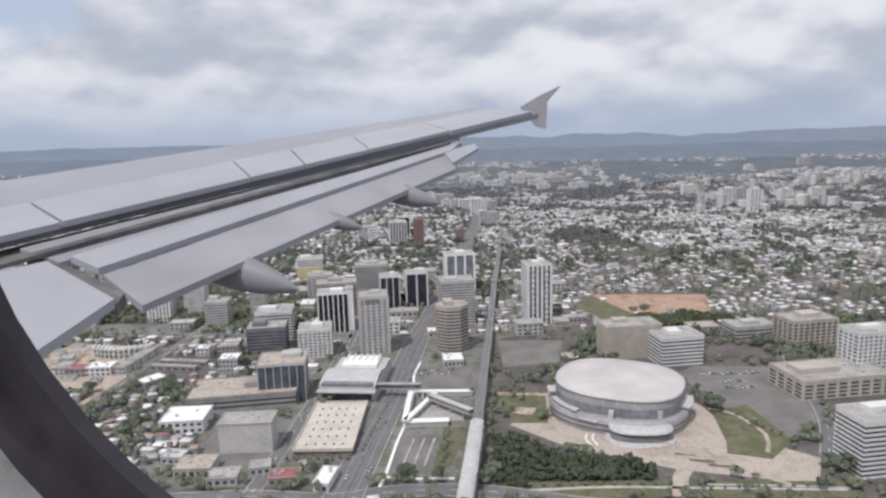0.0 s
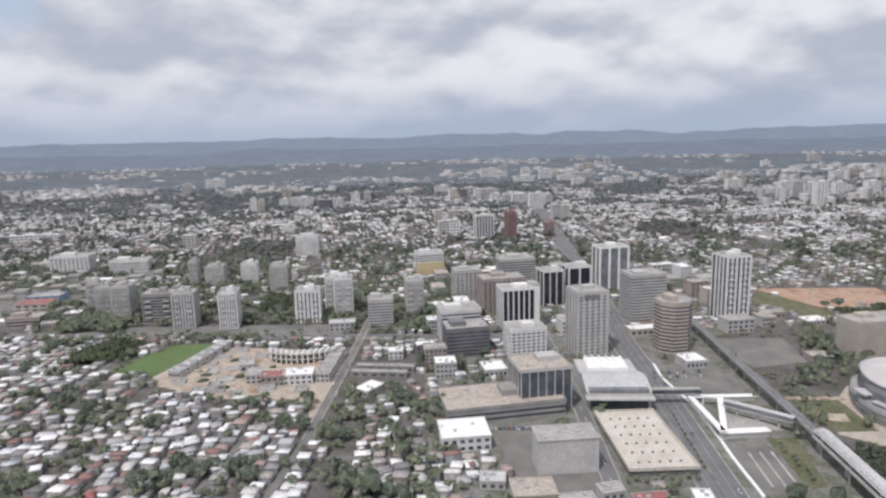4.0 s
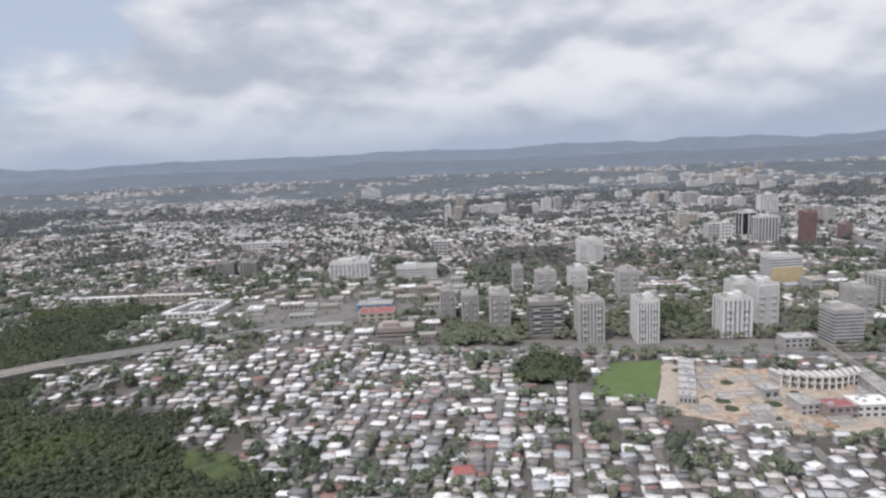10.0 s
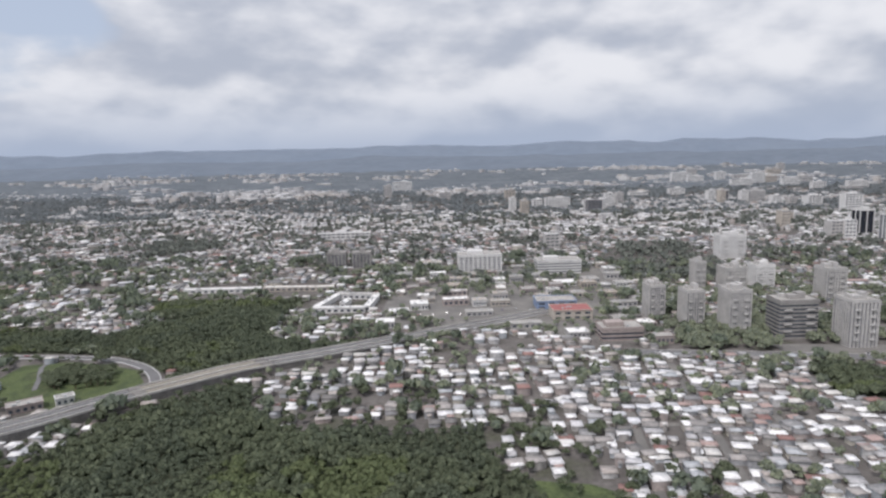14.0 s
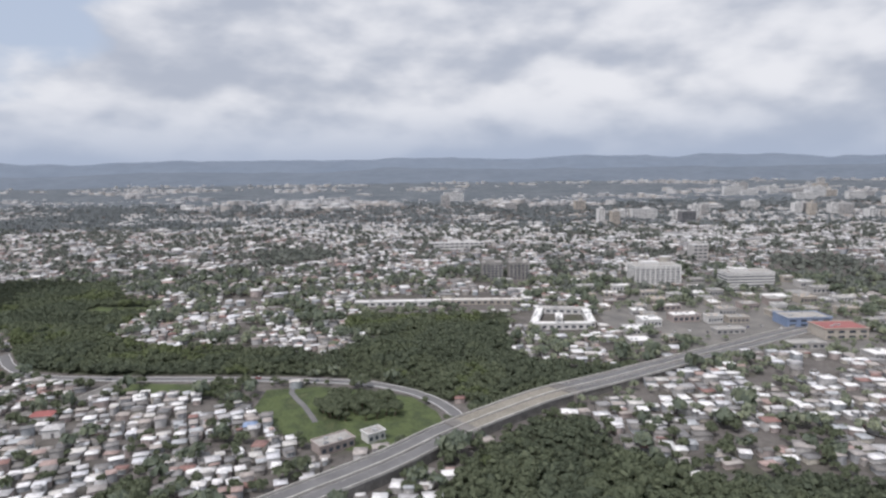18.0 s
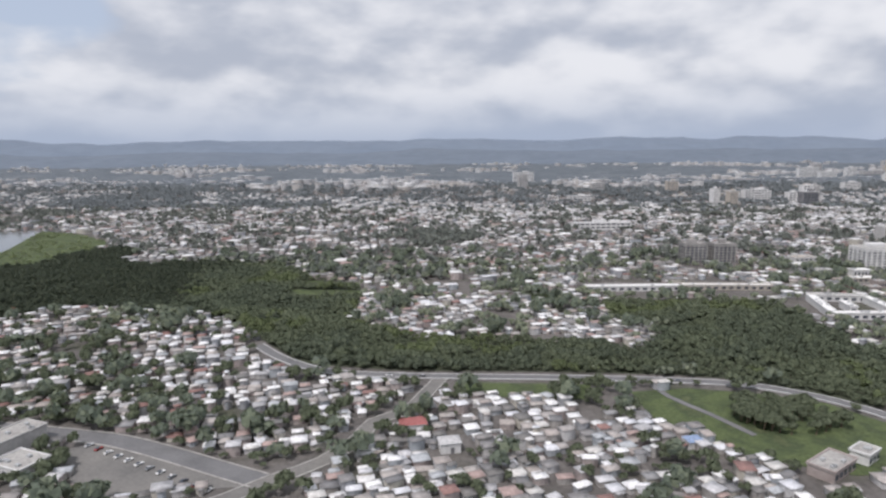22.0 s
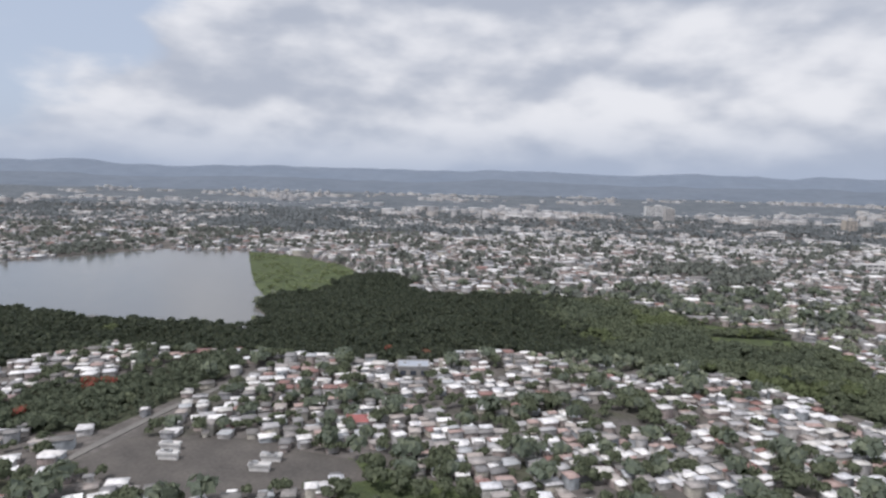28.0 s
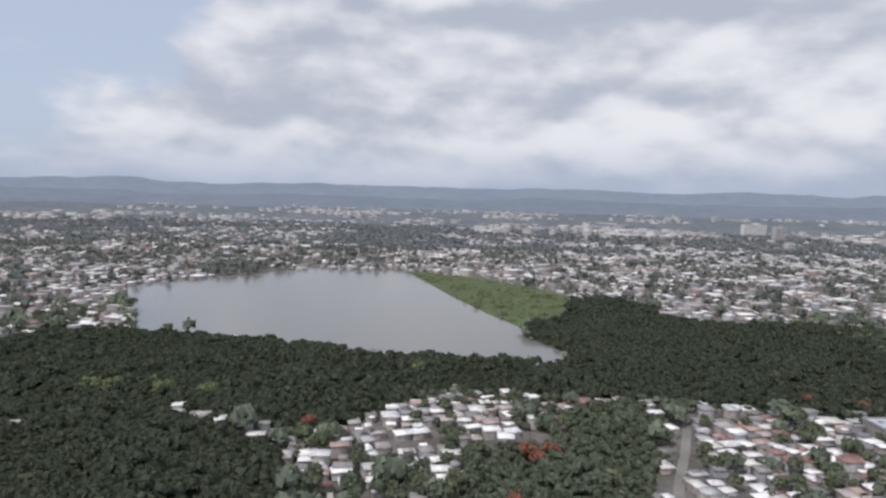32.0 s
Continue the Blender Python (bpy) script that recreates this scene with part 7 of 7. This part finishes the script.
clump = np.array([(x + rt.normal(0, 3.0), y + rt.normal(0, 2.4), rt.uniform(2.4, 4.0), 1.0) for x, y in CLUMPS for _ in range(3)])
many_trees("tree_clumps", clump, "mid", "leaf_dark", "clumps of large dark trees between houses")
veteran = scatter(9000, -1400, 420, 120, 760, 23, 0.56, 2.6, 4.4, True)
many_trees("large_trees", veteran, "low", "leaf_dark", "large dark spreading trees between houses")


# ---- cars ----
def car_meshes():
    prof = [(-1.25, 0.22), (1.25, 0.22), (1.28, 0.5), (0.75, 0.56), (-0.95, 0.58), (-1.27, 0.52)]
    w = 0.52
    v = [(x, -w, z) for x, z in prof] + [(x, w, z) for x, z in prof]
    n = len(prof)
    f = [[i, (i + 1) % n, n + (i + 1) % n, n + i] for i in range(n)] + [list(range(n - 1, -1, -1)), list(range(n, 2 * n))]
    body = mesh_of("body", v, f, ["car"])
    cab = [(-0.85, 0.57), (0.55, 0.57), (0.2, 0.86), (-0.6, 0.88)]
    v = [(x, -w * 0.92 if z < 0.6 else -w * 0.75, z) for x, z in cab] + [(x, w * 0.92 if z < 0.6 else w * 0.75, z) for x, z in cab]
    f = [[i, (i + 1) % 4, 4 + (i + 1) % 4, 4 + i] for i in range(4)] + [[3, 2, 1, 0], [4, 5, 6, 7]]
    cabin = mesh_of("cabin", v, f, ["glass"])
    top = block("car_roof", 0.75, 0.76, 0.86, 0.92, -0.2, 0, 0.02)
    top.materials.append(M["car"])
    wheel = mesh_of("wheel", [(0.2 * math.cos(k * 0.785), s, 0.2 + 0.2 * math.sin(k * 0.785)) for s in (-0.08, 0.08) for k in range(8)],
                    [[k, (k + 1) % 8, 8 + (k + 1) % 8, 8 + k] for k in range(8)] + [list(range(7, -1, -1)), list(range(8, 16))], ["rubber"])
    return body, cabin, top, wheel


BODY, CABIN, TOP, WHEEL = car_meshes()


def car(x, y, z, turn, k):
    ob = tagged(part("car", BODY), "small car on the road surface", "car", "cars")
    ob.matrix_basis = pose(x, y, z, 0, 0, turn)
    part("cabin", CABIN, None, ob)
    if k % 2 == 0:
        part("car_roof", TOP, None, ob)
    for a in (-0.8, 0.8):
        for b in (-0.48, 0.48):
            part("wheel", WHEEL, None, ob, "", Matrix.Translation((a, b, 0)))


rc = random.Random(8)
k = 0
for pts, lanes, z, count in ((AVENUE, (-5.5, -2.6, 2.8, 5.6), 0.27, 26), (CONDO_ROAD, (-1.8, 1.8), 0.25, 14), (SITE_ROAD, (-1.5, 1.5), 0.25, 6), (BEND, (-1.4, 1.4), 0.26, 4), (LEVEE, (1.2, -1.2), 0.47, 4), (STREET_WEST, (-1.5, 1.5), 0.25, 8)):
    line = smooth_line(pts)
    for _ in range(count):
        i = rc.randrange(2, len(line) - 3)
        t = (line[i + 1] - line[i]).normalized()
        c = line[i] + Vector((t.y, -t.x, 0)) * rc.choice(lanes)
        car(c.x, c.y, z, math.degrees(math.atan2(t.y, t.x)), k)
        k += 1
for i in range(12):       # roadside car park
    car(-906 + 4.2 * i, 413 - 2.25 * i, 0.16, 62 + rc.uniform(-4, 4), i)
for i in range(14):
    car(-24 + 2.0 * i, 352 + (i % 2) * 6, 0.15, 90, i)
for i in range(12):
    car(-118 + 1.9 * i, 303.0 - 0.2 * i, 0.2, 96, i)
for i in range(12):
    car(146 + 2.6 * (i % 6), 330 - 9 * (i // 6), 0.15, 84, i)
for i in range(14):
    car(140 + 2.4 * (i % 14) + 0.8 * (i // 14), 341 - 11 * (i // 14) + rc.uniform(-0.4, 0.4), 0.16, 84, i)
for i in range(10):
    car(-330 + 11 * i + rc.uniform(-3, 3), 463 - 0.9 * i, 0.18, 4, i)
for i in range(10):
    car(-535 + 9 * i, 556 + rc.uniform(-8, 8), 0.18, 80, i)
many_trees("garden_hedges", scatter(260, 118, 215, 225, 345, 27, 0.36, 0.9, 2.0), "mid", "leaf", "garden trees and hedges round a car park")


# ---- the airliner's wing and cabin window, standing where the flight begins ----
M["wing_skin"] = surface("wing_paint", [(0.28, 0.29, 0.32), (0.32, 0.33, 0.36)], 4, 0.5, 0.0, fine=1.0, grit=0.05)
M["wing_panel"] = surface("spoiler_paint", [(0.34, 0.35, 0.38), (0.39, 0.40, 0.43)], 4, 0.5, 0.0, fine=1.0, grit=0.05)
M["wing_flap"] = surface("flap_metal", [(0.28, 0.28, 0.305), (0.34, 0.34, 0.365)], 3, 0.5, 0.0, fine=0.6, grit=0.08)
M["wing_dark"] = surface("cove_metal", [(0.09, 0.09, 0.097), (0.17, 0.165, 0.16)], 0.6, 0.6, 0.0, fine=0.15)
M["fairing"] = surface("fairing_paint", [(0.20, 0.20, 0.22), (0.26, 0.26, 0.28)], 2, 0.5, 0.0, fine=0.5, grit=0.08)
M["seal"] = surface("window_seal", [(0.022, 0.02, 0.024), (0.045, 0.04, 0.048)], 0.1, 0.6, 0.0, fine=0.02)
M["cabin"] = surface("cabin_panel", [(0.26, 0.26, 0.26), (0.30, 0.30, 0.29)], 0.3, 0.6, 0.0, fine=0.02)
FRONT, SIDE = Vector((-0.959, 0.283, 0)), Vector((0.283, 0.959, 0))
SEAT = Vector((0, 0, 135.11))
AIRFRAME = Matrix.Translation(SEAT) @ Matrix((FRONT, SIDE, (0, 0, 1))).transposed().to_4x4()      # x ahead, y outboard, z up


def top_z(f, o):
    return -1.68 + 0.135 * o + 0.05 * f


def flap_z(f, o):
    return -4.79 + 0.258 * o + 0.5 * f


def plate(name, corners, height, thick, lift, material, parent, label=""):
    """A thin panel whose corners (ahead, outboard) lie on a sloping plane."""
    n = len(corners)
    v = [(f, o, height(f, o) + lift) for f, o in corners] + [(f, o, height(f, o) + lift - thick) for f, o in corners]
    fc = [list(range(n)), list(range(2 * n - 1, n - 1, -1))] + [[i, n + i, n + (i + 1) % n, (i + 1) % n] for i in range(n)]
    return part(name, mesh_of(name, v, fc), material, parent, label)


def wing():
    root = tagged(new("aircraft_wing"), "pale grey airliner wing with lowered flaps and tip fence", "aircraft wing")
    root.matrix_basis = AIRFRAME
    lead = lambda o: 7.99 - 0.43 * (o - 6.04)
    seam = lambda o: 6.54 - 0.30 * (o - 4.89)
    trail = lambda o: 5.55 - 0.30 * (o - 4.09)
    plate("wing_box", [(lead(1.2), 1.2), (lead(15.5), 15.5), (trail(15.3), 15.3), (trail(1.2) + 0.5, 1.2)], top_z, 0.13, -0.05, "wing_skin", root, "grey wing skin")
    plate("upper_skin", [(lead(1.2), 1.2), (lead(15.6), 15.6), (seam(15.5), 15.5), (seam(1.2), 1.2)], top_z, 0.05, 0.0, "wing_skin", root)
    at_seam, at_trail = [2.4, 5.46, 8.11, 9.19, 10.64, 12.7], [1.9, 4.89, 7.13, 8.05, 9.39, 11.6]
    for a, b, c, d in zip(at_seam, at_seam[1:], at_trail, at_trail[1:]):
        plate("spoiler", [(seam(a) - 0.02, a + 0.02), (seam(b) - 0.02, b - 0.02), (trail(d), d - 0.02), (trail(c), c + 0.02)], top_z, 0.06, 0.03, "wing_panel", root, "light grey spoiler panel")
    plate("aileron", [(seam(12.75), 12.75), (seam(15.4), 15.4), (trail(15.0), 15.0), (trail(11.65), 11.65)], top_z, 0.08, 0.02, "wing_panel", root, "light grey aileron")
    # dark plates lie in the cove, the slot and the gap of the flaps
    plate("cove", [(trail(1.2) + 0.3, 1.2), (trail(11.5) + 0.1, 11.5), (trail(11.5) - 0.08, 11.5), (trail(1.2) - 0.28, 1.2)], top_z, 0.04, -0.16, "wing_dark", root, "dark strip along the flap cove")
    v0, v1 = (lambda o: 5.45 - 0.285 * (o - 4.38)), (lambda o: 5.05 - 0.267 * (o - 4.72))
    m1, r1 = (lambda o: 4.79 - 0.25 * (o - 4.78)), (lambda o: 4.28 - 0.222 * (o - 4.67))
    plate("flap_vane", [(v0(4.5), 4.5), (v0(12.1), 12.1), (v1(11.9), 11.9), (v1(4.6), 4.6)], flap_z, 0.06, 0.0, "wing_flap", root, "grey metal flap vane")
    plate("flap", [(v1(4.7), 4.7), (v1(11.8), 11.8), (m1(11.3), 11.3), (m1(4.75), 4.75)], flap_z, 0.07, 0.03, "wing_panel", root, "lowered light grey flap")
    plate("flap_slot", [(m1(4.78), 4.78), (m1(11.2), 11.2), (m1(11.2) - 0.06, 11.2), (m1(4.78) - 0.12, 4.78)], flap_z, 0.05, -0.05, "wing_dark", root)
    plate("rear_flap", [(m1(4.75) - 0.05, 4.75), (m1(11.1) - 0.02, 11.1), (r1(10.7), 10.7), (r1(4.68), 4.68)], flap_z, 0.07, -0.01, "wing_flap", root, "lowered rear flap panel")
    plate("flap_tip", [(3.25, 11.05), (2.95, 12.1), (2.84, 12.0), (3.02, 10.8)], flap_z, 0.06, 0.02, "wing_panel", root)
    plate("inboard_flap", [(5.95, 2.4), (5.14, 4.52), (4.46, 4.55), (4.47, 2.4)], flap_z, 0.09, 0.02, "wing_panel", root, "lowered inboard flap")
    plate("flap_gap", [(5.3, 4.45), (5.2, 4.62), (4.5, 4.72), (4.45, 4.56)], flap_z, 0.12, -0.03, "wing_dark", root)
    for o, s in ((6.0, 0.7), (9.3, 0.55), (7.6, 0.34)):
        rings = []
        for k in range(13):
            u = k / 12
            r = 0.30 * s * math.sin(math.pi * min(1, 0.06 + 0.94 * u)) ** 0.75 + 0.01
            f = r1(o) + 1.5 * s - 2.3 * s * u
            rings.append([(f, o + r * 0.8 * math.cos(a * math.pi / 6), flap_z(r1(o), o) + 0.05 - 0.55 * s * u + r * math.sin(a * math.pi / 6)) for a in range(12)])
        v = [p for r in rings for p in r]
        fc = [[k * 12 + i, k * 12 + (i + 1) % 12, k * 12 + 12 + (i + 1) % 12, k * 12 + 12 + i] for k in range(12) for i in range(12)]
        part("track_fairing", mesh_of("track_fairing", v, fc, smooth=True), "fairing", root, "pointed flap track fairing")
    fence = [(2.66, 0.60), (2.2, 0.85), (1.71, 1.06), (2.02, 0.71), (2.05, 0.08), (2.27, 0.13), (2.53, 0.42)]
    n = len(fence)
    v = [(f, 15.56, z) for f, z in fence] + [(f, 15.64, z) for f, z in fence]
    part("tip_fence", mesh_of("tip_fence", v, [list(range(n)), list(range(2 * n - 1, n - 1, -1))] + [[i, n + i, n + (i + 1) % n, (i + 1) % n] for i in range(n)]), "wing_flap", root, "dark grey wingtip fence")


def cabin_window():
    root = tagged(new("cabin_window"), "rounded cabin window with dark seal in a grey panel", "window")
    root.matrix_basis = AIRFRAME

    def hoop(name, e0, e1, o0, o1, material, label):
        n = 48
        v = []
        for e, o in ((e0, o0), (e1, o0), (e1, o1), (e0, o1)):
            for k in range(n):
                t = 2 * math.pi * k / n
                v.append((0.029 + (0.245 + e) * math.cos(t), o, (0.19 + e) * math.sin(t)))
        fc = [[j * n + i, j * n + (i + 1) % n, ((j + 1) % 4) * n + (i + 1) % n, ((j + 1) % 4) * n + i] for j in range(4) for i in range(n)]
        part(name, mesh_of(name, v, fc), material, root, label)

    hoop("seal", 0.0, 0.024, 0.198, 0.206, "seal", "black rubber window seal")
    hoop("inner_rim", 0.018, 0.030, 0.188, 0.199, "seal", "dark plastic rim")
    hoop("frame", 0.028, 0.16, 0.184, 0.196, "cabin", "grey moulded cabin panel")


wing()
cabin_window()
